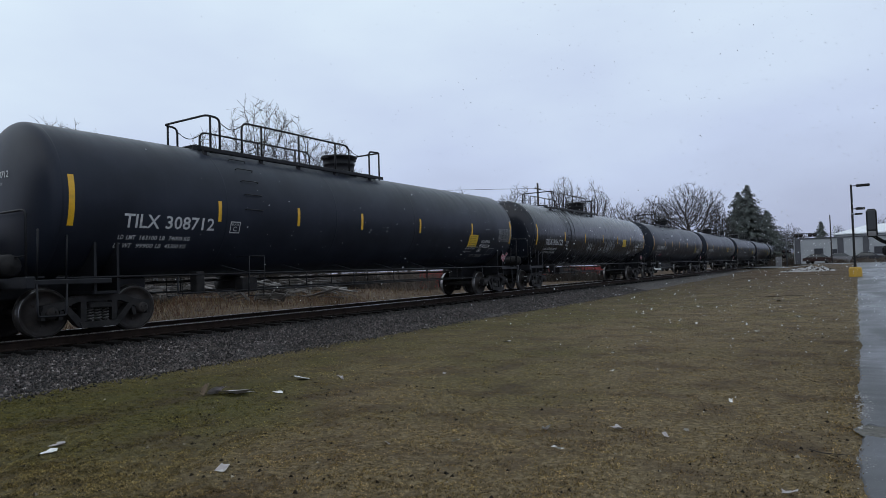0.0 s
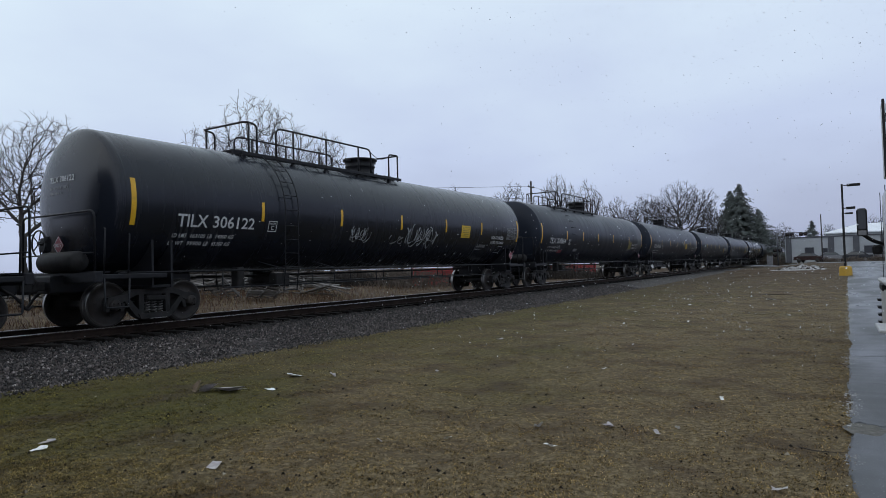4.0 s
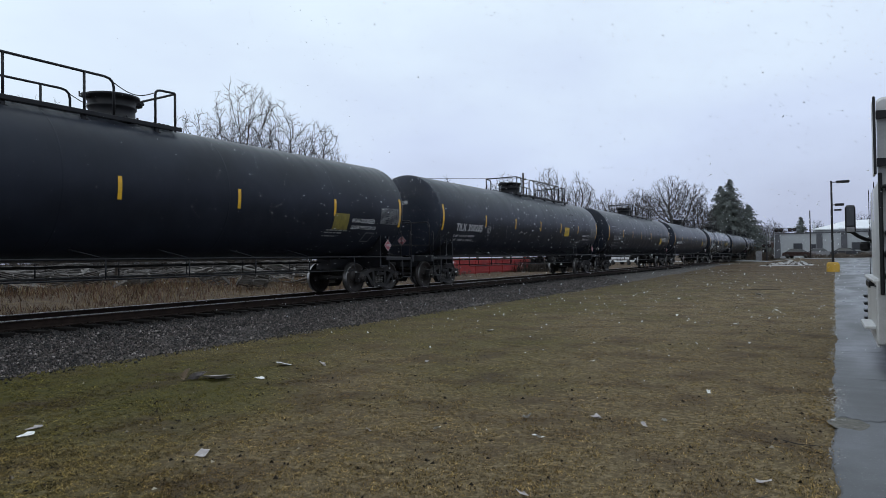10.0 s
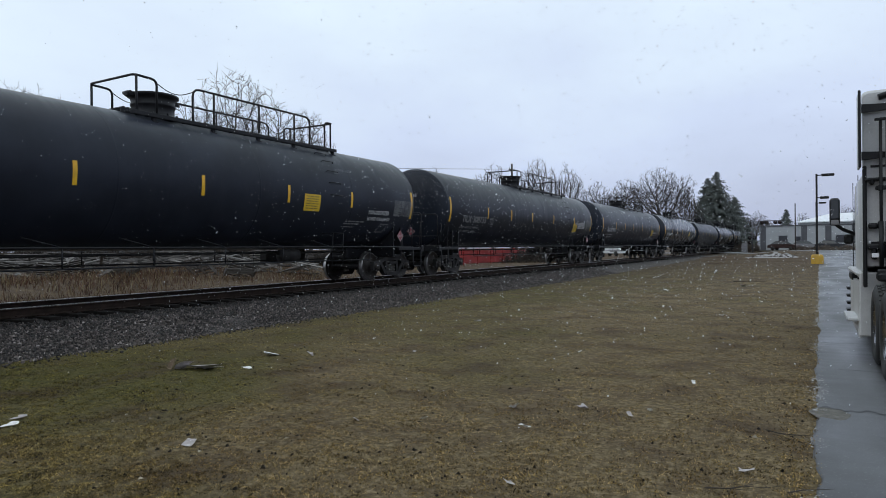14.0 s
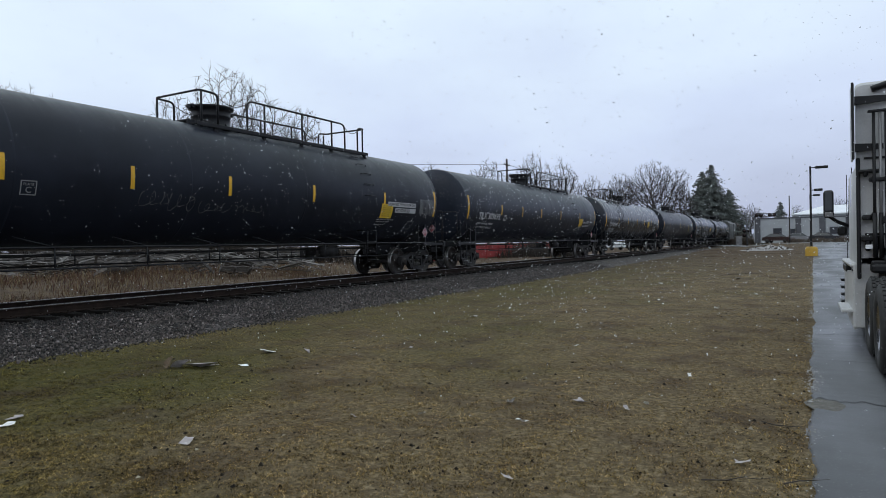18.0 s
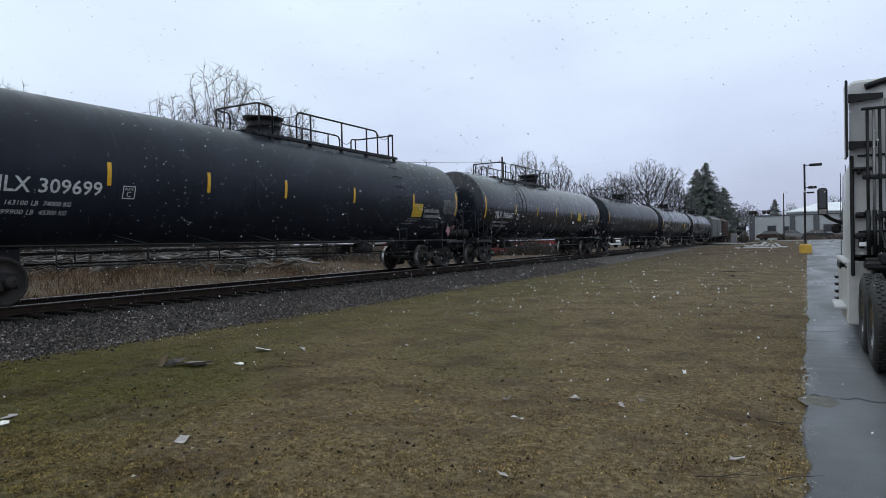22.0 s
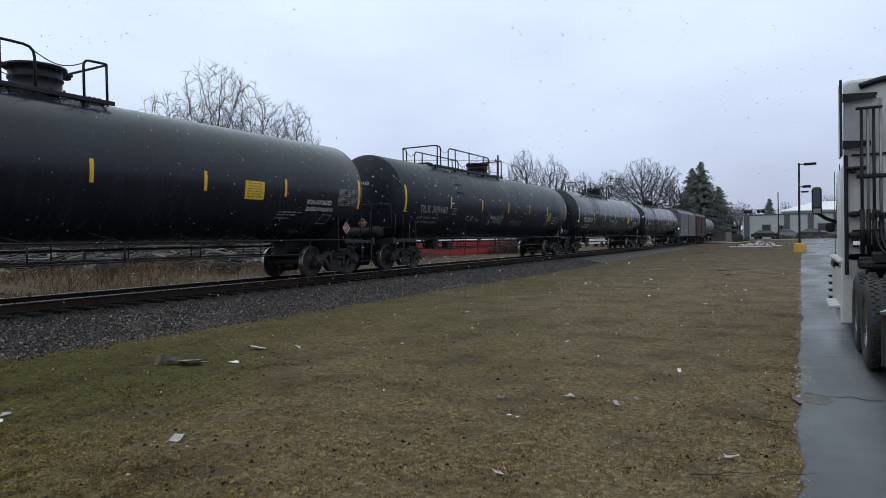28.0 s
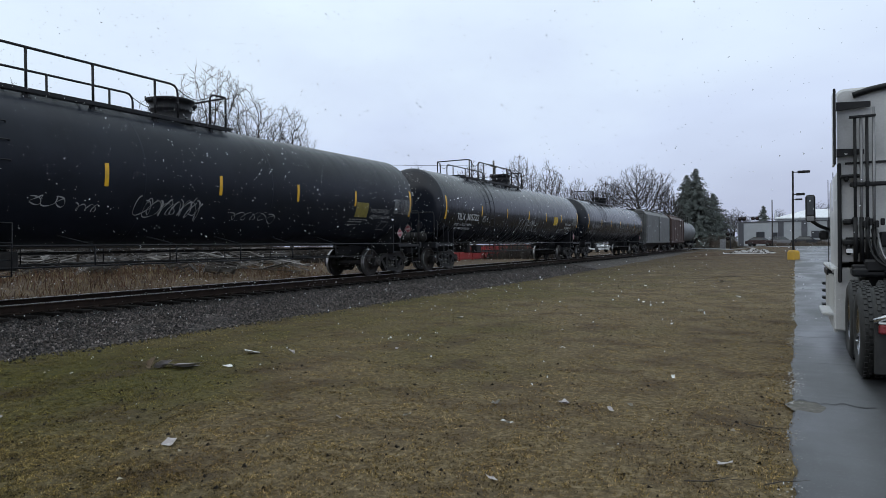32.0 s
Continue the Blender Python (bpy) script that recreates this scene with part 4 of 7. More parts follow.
def tank_car(mark, number, flip, paint, dim, panel, label):
    """One pressure tank car. mark and number as painted; flip: ladder side away; panel: None or (yl, zl, bright)."""
    car = thing("tank_car", label, "tank car", "cars of the train")
    f = pose(0, 0, 0, 0, 0, 180) if flip else Matrix()
    letters = M_LETTER_DIM if dim else M_LETTER
    me = shared("tank_" + paint.name, lambda: tank_shape(TUBE, RAD, MID, at=BACK))
    if not me.materials:
        me.materials.append(paint)
    shell = new("tank", me)
    shell.parent = car
    for ys in (BACK + 0.03 - TUBE, -5.6, -1.9, 1.9, 5.6, BACK + TUBE - 0.03):
        put("weld_seam", "seam_" + paint.name, seam_shape, paint, shell, pose(0, ys, 0))
    layout = "wide" if number in ("308640", "308712", "308864", "308735", "309699") else "even"
    for k, st in enumerate(LAYOUT[layout]):
        for side in (1, -1):
            put("reflective_strip", "strip_%s_%d_%d" % (layout, k, side), lambda st=st, side=side: strips_shape(st, side), M_YELLOW, car)
    dome = put("dome", "dome", dome_shape, M_BLACK, car, f, "black round valve housing")
    put("hinge", "dome_hinge", dome_hinge, M_BLACK, dome)
    put("latch", "dome_latch", dome_latch, M_BLACK, dome)
    for side in (-1, 1):
        deck = put("walkway", "side_deck_%d" % side, lambda side=side: side_deck(side), M_BLACK, car, f, "black grated steel walkway")
        for yb in (4.75, 6.46, 7.79, 9.27, 10.9):
            put("bracket", "platform_bracket", platform_bracket, M_BLACK, deck, pose(side * 0.78, y_(yb), 0, 0, 0, 0 if side > 0 else 180))
        put("guard_rail", "side_guard_%d" % side, lambda side=side: side_guard(side), M_BLACK, car, f)
        put("chain", "chain_a_%d" % side, lambda side=side: chain_shape(9.89, 10.85, side), M_BLACK, car, f)
        put("chain", "chain_b_%d" % side, lambda side=side: chain_shape(5.13, 5.82, side), M_BLACK, car, f)
        kind = "full" if number[:3] in ("305", "306") else "bare"
        put("ladder", "ladder_%s_%d" % (kind, side), lambda side=side, kind=kind: ladder_shape(side, kind == "full"), M_BLACK, car, f)
        if kind == "bare":
            for k in range(5):
                put("rung", "rung_%d_%d" % (side, k), lambda side=side, k=k: rung_shape(side, k), M_BLACK, car, f)
    for k, (corner, back) in enumerate(((4.79, 5.16), (11.4, 10.85))):
        put("end_guard_rail", "end_guard_%d" % k, lambda corner=corner, back=back: end_guard(corner, back), M_BLACK, car, f)
        put("cross_deck", "cross_deck_%d" % k, lambda k=k: cross_deck((4.9, 11.25)[k]), M_BLACK, car, f)
    for side in (-1, 1):
        put("side_rail", "low_rail_%d" % side, lambda side=side: low_rail(side), M_BLACK, car)
    for e in (-1, 1):
        beam = put("end_sill", "end_deck_%d" % e, lambda e=e: end_deck(e), M_BLACK, car)
        put("saddle", "saddle_%d" % e, lambda e=e: saddle_shape(e), M_BLACK, beam)
        put("coupler", "coupler_%d" % e, lambda e=e: coupler_shape(e), M_UNDER, car)
        put("air_hose", "hose_%d" % e, lambda e=e: hose_shape(e), M_UNDER, car)
        put("end_rail", "end_rail_%d" % e, lambda e=e: end_rail_shape(e), M_BLACK, car)
        for side in (-1, 1):
            put("grab_iron", "grab_%d_%d" % (e, side), lambda e=e, side=side: grab_shape(e, side), M_BLACK, car)
        add_bogie(car, e * 8.325)
    put("brake_wheel", "brake_wheel", brake_wheel_shape, M_BLACK, car, f)
    put("brake_post", "brake_post", brake_post_shape, M_BLACK, car, f)
    put("air_reservoir", "reservoir", reservoir_shape, M_UNDER, car, f)
    put("brake_rod", "rod_a", lambda: Shape().rod((0.35, y_(3.0), 0.72), (0.35, y_(17.7), 0.72), 0.02, n=6), M_UNDER, car, f)
    put("train_pipe", "rod_b", lambda: Shape().rod((-0.2, y_(2.6), 0.95), (-0.2, y_(18.1), 0.95), 0.03, n=6), M_UNDER, car, f)
    put("auxiliary_tank", "aux_tank", aux_tank_shape, M_UNDER, car, f)
    put("control_valve", "valve", lambda: Shape().box(0.55, y_(6.1), 0.82, 0.3, 0.5, 0.36, 0.03), M_UNDER, car, f)
    put("hanger", "hanger", lambda: Shape().box(0.9, y_(4.4), 0.92, 0.25, 0.22, 0.5, 0.02), M_UNDER, car, f)
    # lettering on the near side
    part("car_mark", wrapped(mark, 2.30, 2.07, 0.27, 0.78), letters, car, "white stencilled letters")
    part("car_number", wrapped(number, 3.22, 2.07, 0.27, 1.2), letters, car, "white stencilled number")
    for z, y0, words in ((1.84, 2.24, ("LD", "LMT", "163100", "LB", "74000", "KG")), (1.68, 2.20, ("LT", "WT", "99900", "LB", "45300", "KG"))):
        for word, a, w in zip(words, (0.0, 0.17, 0.46, 0.90, 1.11, 1.48), (0.11, 0.19, 0.38, 0.12, 0.32, 0.14)):
            part("weight_stencil", wrapped(word, y0 + a, z, 0.085, w, 0.1), letters, car)
    sign = part("plate_box", frame_box(4.86, 2.04, 0.28, 0.26), letters, car)
    part("plate_letter", wrapped("C", 4.95, 2.08, 0.11, 0.1), letters, sign)
    part("plate_word", wrapped("PLATE", 4.91, 2.21, 0.045, 0.18), letters, sign)
    if number == "308735":
        p1 = part("plaque", patch(Shape(), 16.20, 17.90, 2.31, 2.46), M_PLAQUE, car, "white stencil plaque with dark words")
        part("contents_name", wrapped("LIQUEFIED PETROLEUM GAS", 16.23, 2.335, 0.10, 1.64), M_BLACK, p1)
        p2 = part("plaque", patch(Shape(), 16.66, 17.94, 2.12, 2.27), M_PLAQUE, car, "white stencil plaque with dark words")
        part("contents_heading", wrapped("NOT ODORIZED", 16.70, 2.145, 0.10, 0.85), M_BLACK, p2)
    elif number == "308712":
        for words, z, w in (("LIQUEFIED", 2.02, 0.75), ("PETROLEUM", 1.86, 0.83), ("GAS", 1.70, 0.28)):
            part("contents_name", wrapped(words, 16.80 - (2.02 - z) * 0.25, z, 0.12, w * 0.95, 0.2), letters, car)
        part("contents_heading", wrapped("NOT-ODORIZED", 16.35, 1.52, 0.09, 0.95), M_LETTER_DIM, car)
    else:
        part("contents_heading", wrapped("NON-ODORIZED", 16.82, 2.12, 0.13, 1.08), letters, car)
        part("contents_name", wrapped("LIQUEFIED PETROLEUM GAS", 16.82, 1.92, 0.12, 1.2, 0.1), letters, car)
    put("test_table", "table", lambda: table_shape(18.19, 2.14, 1.05, 0.48), M_LETTER_DIM, car, label="white ruled table of test dates")
    put("stencil_box", "para", lambda: frame_box(17.5, 1.58, 0.42, 0.27, 0.02, 0.45), M_LETTER_DIM, car)
    put("small_print", "bars_rear", lambda: bars_shape([(15.8, 1.86, 0.9, 0.035), (15.75, 1.79, 0.75, 0.035), (15.7, 1.7, 0.6, 0.03)], 1), M_LETTER_DIM, car)
    put("sill_print", "bars_sill_front", lambda: bars_shape([(1.5, 1.125, 0.5, 0.045)], 2), M_LETTER_DIM, car)
    put("sill_print", "bars_sill_rear", lambda: bars_shape([(18.5, 1.125, 0.95, 0.045)], 3), M_LETTER_DIM, car)
    add_placard(car, pose(1.46, y_(18.63), 1.46))
    add_placard(car, pose(-1.46, y_(2.08), 1.46, 0, 0, 180))
    add_placard(car, pose(0.22, y_(0.50), 1.68, 0, 0, -90))
    add_placard(car, pose(-0.22, y_(LONG - 0.50), 1.68, 0, 0, 90))
    part("head_mark", head_text(mark + " " + number, -0.66, 3.02, 0.13, 0.98), M_LETTER, car)
    put("head_print", "head_bars", lambda: merged([head_text("IIIIIIII III", -0.64, 2.88, 0.05, 0.75), head_text("IIIIIII I", -0.64, 2.77, 0.05, 0.5)]), M_LETTER_DIM, car)
    if panel:
        yl, zl, bright = panel
        s = patch(Shape(), yl, yl + 0.66, zl, zl + 0.46)
        pn = part("notice_panel", s, M_YPANEL if bright else M_YDULL, car, "yellow painted notice panel")
        if bright:
            part("notice_print", bars_shape([(yl + 0.08, zl + 0.06 + 0.065 * k, 0.5, 0.025) for k in range(6)], 7), M_YDULL, pn)
    return car


def merged(shapes):
    out = Shape()
    for s in shapes:
        i = len(out.v)
        out.v += s.v
        out.f += [tuple(k + i for k in f) for f in s.f]
        out.s += s.s
    return out


CARS = []      # (car, place of its middle behind the first car's front coupler, local wheel places)
SPECS = [
    # place in the train, number, flip, gloss, dim letters, panel, graffiti
    (-1, "308640", False, False, True, (16.0, 1.9, False)),
    (0, "308712", False, False, False, (15.85, 1.86, True)),
    (1, "306122", False, True, False, (14.35, 2.12, True)),
    (2, "308864", False, False, False, (16.0, 1.9, False)),
    (3, "308285", True, False, False, (13.85, 2.1, True)),
    (4, "308735", True, False, True, (15.85, 1.92, True)),
    (5, "309699", True, False, False, (16.0, 1.95, True)),
    (6, "305647", False, True, False, (14.47, 2.15, True)),
    (7, "309160", False, False, True, (16.0, 1.95, False)),
    (8, "305722", False, True, False, (14.6, 2.1, True)),
    (9, "305418", False, True, True, None),
]
GRAFFITI = {
    1: [(8.0, 8.9, 1.78, 2.25, 5, 0.045), (8.1, 8.8, 1.95, 2.3, 3, 0.04), (10.75, 12.75, 1.75, 2.42, 7, 0.065), (11.2, 12.4, 1.7, 2.5, 4, 0.05), (10.0, 10.75, 1.8, 2.1, 2, 0.04)],
    4: [(7.25, 8.6, 1.86, 2.3, 6, 0.022), (8.75, 9.6, 1.84, 2.1, 4, 0.02), (9.75, 10.6, 1.88, 2.08, 4, 0.018)],
    7: [(6.15, 6.85, 1.80, 2.05, 3, 0.03), (7.0, 7.5, 1.74, 1.94, 3, 0.026), (8.35, 10.05, 1.62, 2.18, 7, 0.036), (8.5, 9.9, 1.66, 2.12, 5, 0.03), (10.9, 12.55, 1.66, 1.96, 5, 0.028)],
    8: [(9.0, 11.9, 1.62, 2.35, 6, 0.055), (10.2, 11.8, 1.9, 2.4, 4, 0.05)],
    9: [(9.2, 16.0, 1.5, 2.5, 18, 0.05)],
}
for place, number, flip, gloss, dim, panel in SPECS:
    words = "glossy" if gloss else "matt"
    marks = " with sprayed graffiti" if place in GRAFFITI else ""
    c = tank_car("TILX", number, flip, M_TANK_GLOSS if gloss else M_TANK, dim, panel, "long %s black tank car%s on rails" % (words, marks))
    for k, (a, b, z0, z1, n, w) in enumerate(GRAFFITI.get(place, ())):
        s = Shape()
        scribble(s, a, b, z0, z1, n, place * 10 + k, w)
        part("graffiti", s, M_SPRAY_DIM if place == 4 else M_SPRAY, c, "pale sprayed illegible tag")
    if place == 2:
        for a, z in ((3.75, 1.62), (5.9, 1.7)):
            part("sticker", patch(Shape(), a, a + 0.55, z, z + 0.14), M_PINK if a < 5 else M_LETTER_DIM, c, "small printed sticker")
    CARS.append((c, place * LONG + HALF))

M_HOPPER = surface("weathered_grey_hopper_paint", (0.10, 0.105, 0.105), 0.6, 0, 0.25, 1.5, 40, 0.1, stain=(0.07, 0.055, 0.045), stain_amount=0.6)
M_OXIDE = surface("oxide_brown_paint", (0.055, 0.028, 0.022), 0.65, 0, 0.3, 1.5, 40, 0.1, stain=(0.03, 0.02, 0.016), stain_amount=0.6)


def hopper_car(long, paint, label, ribs):
    """A covered hopper: sloped ends, side sheets, roof walk and hatches."""
    car = thing("hopper_car", label, "hopper car", "cars of the train")
    h = long / 2
    s = Shape()
    prof = [(1.52, 1.1), (1.52, 3.75), (1.2, 4.08), (0, 4.2), (-1.2, 4.08), (-1.52, 3.75), (-1.52, 1.1), (-0.6, 0.75), (0.6, 0.75)]
    rows = []
    for y, k in ((-h + 0.7, 1.0), (-h + 0.72, 0.0), (h - 0.72, 0.0), (h - 0.7, 1.0)):
        rows.append([(x * (1 - 0.02 * k), y, z if z > 2.5 or k == 0 else z + 1.0 * k) for x, z in prof])
    s.grid(rows, True, False, True)
    body = part("body", s, paint, car)
    for side in (-1, 1):
        for k in range(ribs):
            y = -h + 0.9 + (long - 1.8) * k / (ribs - 1)
            part("rib", Shape().box(side * 1.55, y, 2.45, 0.08, 0.1, 2.6, 0.01), paint, body)
        part("side_sill", Shape().box(side * 1.5, 0, 1.08, 0.12, long - 0.9, 0.2, 0.02), paint, body)
        part("roof_rail", Shape().tube([(side * 0.75, -h + 0.9, 4.35), (side * 0.75, h - 0.9, 4.35)], 0.03, 6), M_BLACK, car)
    part("roof_walk", Shape().box(0, 0, 4.30, 0.7, long - 1.6, 0.05, 0.01), M_BLACK, car)
    for k in range(4):
        part("hatch", Shape().lathe([(0.42, 4.12), (0.42, 4.26), (0.3, 4.32), (0.001, 4.34)], (0.55, -h + 2.0 + (long - 4) * k / 3, 0), "z", 14), paint, car)
    for e in (-1, 1):
        s = Shape()
        s.box(0, e * (h - 0.55), 0.98, 2.9, 0.2, 0.26, 0.02)
        s.box(0, e * (h - 1.5), 0.9, 0.6, 2.2, 0.32, 0.02)
        sill = part("end_sill", s, paint, car)
        for x in (-1.2, 0.0, 1.2):
            part("end_post", Shape().box(x, e * (h - 0.62), 1.9, 0.12, 0.1, 1.7, 0.01), paint, sill)
        la = Shape()
        for x in (0.85, 1.3):
            la.rod((x, e * (h - 0.55), 1.1), (x, e * (h - 0.6), 4.1), 0.02, n=6)
        for k in range(8):
            la.rod((0.85, e * (h - 0.57), 1.3 + 0.36 * k), (1.3, e * (h - 0.57), 1.3 + 0.36 * k), 0.015, n=5)
        part("ladder", la, M_BLACK, car)
        cp = Shape()
        cp.box(0, e * (h - 0.3), 0.87, 0.18, 0.6, 0.18, 0.03)
        cp.box(0, e * (h - 0.06), 0.87, 0.32, 0.24, 0.3, 0.05)
        part("coupler", cp, M_UNDER, car)
        add_bogie(car, e * (h - 2.0))
    for k in (-1, 1):
        part("discharge_chute", Shape().lathe([(1.1, 1.0), (0.35, 0.45), (0.3, 0.35)], (0, k * (long * 0.2), 0), "z", 4, True, False), paint, car)
    return car


def short_tank_car(long, label):
    car = thing("tank_car", label, "tank car", "cars of the train")
    h = long / 2
    part("tank", tank_shape(h - 1.35, 1.4, 2.5, 0.6, 48), M_TANK_GREY, car)
    part("dome", Shape().lathe([(0.5, 3.8), (0.5, 4.2), (0.55, 4.24), (0.4, 4.32), (0.001, 4.34)], (0, 0, 0), "z", 20), M_BLACK, car)
    s = Shape()
    for x in (-0.9, 0.9):
        s.tube([(x, -1.2, 3.6), (x, -1.2, 4.6), (x, 1.2, 4.6), (x, 1.2, 3.6)], 0.03, 6, 0.1)
    part("guard_rail", s, M_BLACK, car)
    for e in (-1, 1):
        s = Shape()
        s.box(0, e * (h - 0.6), 1.0, 2.8, 0.16, 0.22, 0.02)
        s.box(0, e * (h - 1.6), 0.9, 0.6, 2.4, 0.34, 0.02)
        s.box(0, e * (h - 2.0), 1.05, 2.4, 0.3, 0.4, 0.02)
        part("end_sill", s, M_BLACK, car)
        part("end_rail", Shape().tube([(-1.3, e * (h - 0.6), 1.1), (-1.3, e * (h - 0.6), 2.3), (1.3, e * (h - 0.6), 2.3), (1.3, e * (h - 0.6), 1.1)], 0.022, 6, 0.1), M_BLACK, car)
        cp = Shape()
        cp.box(0, e * (h - 0.3), 0.87, 0.18, 0.6, 0.18, 0.03)
        cp.box(0, e * (h - 0.06), 0.87, 0.32, 0.24, 0.3, 0.05)
        part("coupler", cp, M_UNDER, car)
        add_bogie(car, e * (h - 2.0))
    return car


CARS.append((hopper_car(15.0, M_HOPPER, "weathered grey covered hopper car on rails", 3), 10 * LONG + 7.5))
CARS.append((hopper_car(11.2, M_OXIDE, "dark oxide brown covered hopper car on rails", 7), 10 * LONG + 15.0 + 5.6))
CARS.append((short_tank_car(13.4, "short faded grey tank car at the train's end"), 10 * LONG + 26.2 + 6.7))


# ---- trees ----
M_BARK = surface("grey_brown_bark", (0.05, 0.044, 0.041), 0.85, 0, 0.35, 3, 25, 0.6, 0.02)
M_TWIG = surface("bare_twigs", (0.038, 0.034, 0.033), 0.85, 0, 0.3, 3, 25, 0)
M_NEEDLE = surface("dark_spruce_needles", (0.135, 0.15, 0.142), 0.85, 0, 0.25, 0.8, 9, 0, spec=0.1)


def bare_tree(x, y, height, width, seed, buds=700, fine=0.014, label="bare leafless tree with fine twigs"):
    """A crown grown towards scattered buds inside a lobed outline; limbs thicken by the twigs that they carry."""
    r = np.random.RandomState(seed)
    lobes = []
    for k in range(8):
        a, u = 6.2832 * (k + r.rand()) / 7, 0.56 * (0.75 + 0.25 * r.rand())
        lobes.append((u * np.cos(a), u * np.sin(a), r.uniform(-0.35, 0.42), r.uniform(0.40, 0.55)))
    lobes += [(r.uniform(-0.15, 0.15), r.uniform(-0.15, 0.15), 0.5, 0.5), (r.uniform(-0.3, 0.3), 0, 0.1, 0.5)]
    pts = []
    for k in range(buds * 3):
        cx, cy, cz, q = lobes[r.randint(len(lobes))]
        v = r.randn(3)
        v *= r.rand() ** 0.4 / np.linalg.norm(v) * q
        pts.append(((cx + v[0]) * width / 2, (cy + v[1]) * width / 2, height * max(0.33 + 0.1 * r.rand(), 0.62 + 0.38 * (cz + v[2]))))
    pts = np.array(pts)
    step, kill = height * 0.026, height * 0.028
    nodes = [np.array((0.0, 0.0, -0.2))]
    up = [-1]
    while nodes[-1][2] < height * 0.17:
        nodes.append(nodes[-1] + np.array((r.randn() * 0.12, r.randn() * 0.12, 1)) * step)
        up.append(len(nodes) - 2)
    best = np.full(len(pts), 1e9)
    near = np.zeros(len(pts), int)
    seen = 0
    for turn in range(54):
        for k in range(seen, len(nodes)):
            d = np.linalg.norm(pts - nodes[k], axis=1)
            m = d < best
            best[m], near[m] = d[m], k
        seen = len(nodes)
        keep = best > kill
        pts, best, near = pts[keep], best[keep], near[keep]
        if not len(pts):
            break
        for k in np.unique(near):
            v = (pts[near == k] - nodes[k])
            v = (v / np.linalg.norm(v, axis=1)[:, None]).mean(0) + r.randn(3) * 0.14 + np.array((0, 0, 0.03))
            if up[k] >= 0:
                back = nodes[k] - nodes[up[k]]
                v = v / (np.linalg.norm(v) + 1e-6) + 0.50 * back / np.linalg.norm(back) + np.array((0, 0, 0.10))
            nodes.append(nodes[k] + v / (np.linalg.norm(v) + 1e-6) * step)
            up.append(k)
    n = len(nodes)
    load = np.zeros(n)
    for k in range(n - 1, 0, -1):
        load[k] = max(load[k], 1.0)
        load[up[k]] += load[k]
    thick = np.minimum(fine * load ** 0.44, height * 0.024)
    wood, twigs = Shape(), Shape()
    for k in range(1, n):
        p = up[k]
        big = load[k] > 14
        r0 = min(thick[p], thick[k] * 1.25) if p else thick[k] * 1.3
        (wood if big else twigs).rod(Vector(nodes[p]), Vector(nodes[k]), r0, thick[k], 6 if load[k] > 120 else 4 if big else 3, False)
        if load[k] <= 5:
            d = Vector(nodes[k] - nodes[p]).normalized()
            for _ in range(2):
                e = (d + Vector(r.randn(3) * 0.4) + Vector((0, 0, 0.10))).normalized()
                twigs.rod(Vector(nodes[k]), Vector(nodes[k]) + e * step * r.uniform(0.7, 1.8), fine * 0.8, fine * 0.5, 3, False)
    tree = thing("bare_tree", label, "tree", "bare trees past the track", pose(x, y, ground_z(x, y)))
    part("trunk", wood, M_BARK, tree)
    part("crown", twigs, M_TWIG, tree)
    return tree


def at_bearing(az, dist):
    """Degrees to the left of the track's line, and metres: the place on the ground."""
    return -dist * math.sin(radians(az)), dist * math.cos(radians(az))


def spruce(x, y, height, width, seed, label):
    rng = random.Random(seed)
    tree = thing("spruce_tree", label, "tree", "spruces by the crossing", pose(x, y, ground_z(x, y)))
    part("trunk", Shape().rod((0, 0, -0.2), (0, 0, height * 0.97), height * 0.018, 0.02, 8), M_BARK, tree)
    s = Shape()
    layers = int(height * 4.5)
    for k in range(layers):
        u = k / layers
        z = height * (0.05 + 0.95 * u)
        r = width / 2 * (1 - u) ** 0.72 * rng.uniform(0.72, 1.12) + 0.10
        for b in range(max(5, int(13 * (1 - u) + 4))):
            a = rng.uniform(0, 6.283)
            rr = r * rng.uniform(0.6, 1.1)
            droop = rng.uniform(0.10, 0.26) * rr
            ca, sa = math.cos(a), math.sin(a)
            # a branch spray of hanging clumps
            nclump = max(4, int(rr * 7))
            for c in range(nclump):
                d = rr * (c + 0.6) / nclump
                cz = z - droop * (d / rr) ** 0.8 + rng.uniform(-0.25, 0.25)
                w = 0.22 * (1.25 - 0.6 * d / rr) * rng.uniform(0.6, 1.3)
                px, py = ca * d + rng.uniform(-0.15, 0.15), sa * d + rng.uniform(-0.15, 0.15)
                for j in range(3):
                    t = rng.uniform(0, 6.283)
                    ux, uy = math.cos(t) * w, math.sin(t) * w
                    s.face([(px - ux, py - uy, cz + 0.05), (px + ux, py + uy, cz + 0.02), (px + ca * w * 0.9, py + sa * w * 0.9, cz - w * rng.uniform(0.4, 0.9))])
    part("crown", s, M_NEEDLE, tree)
    return tree


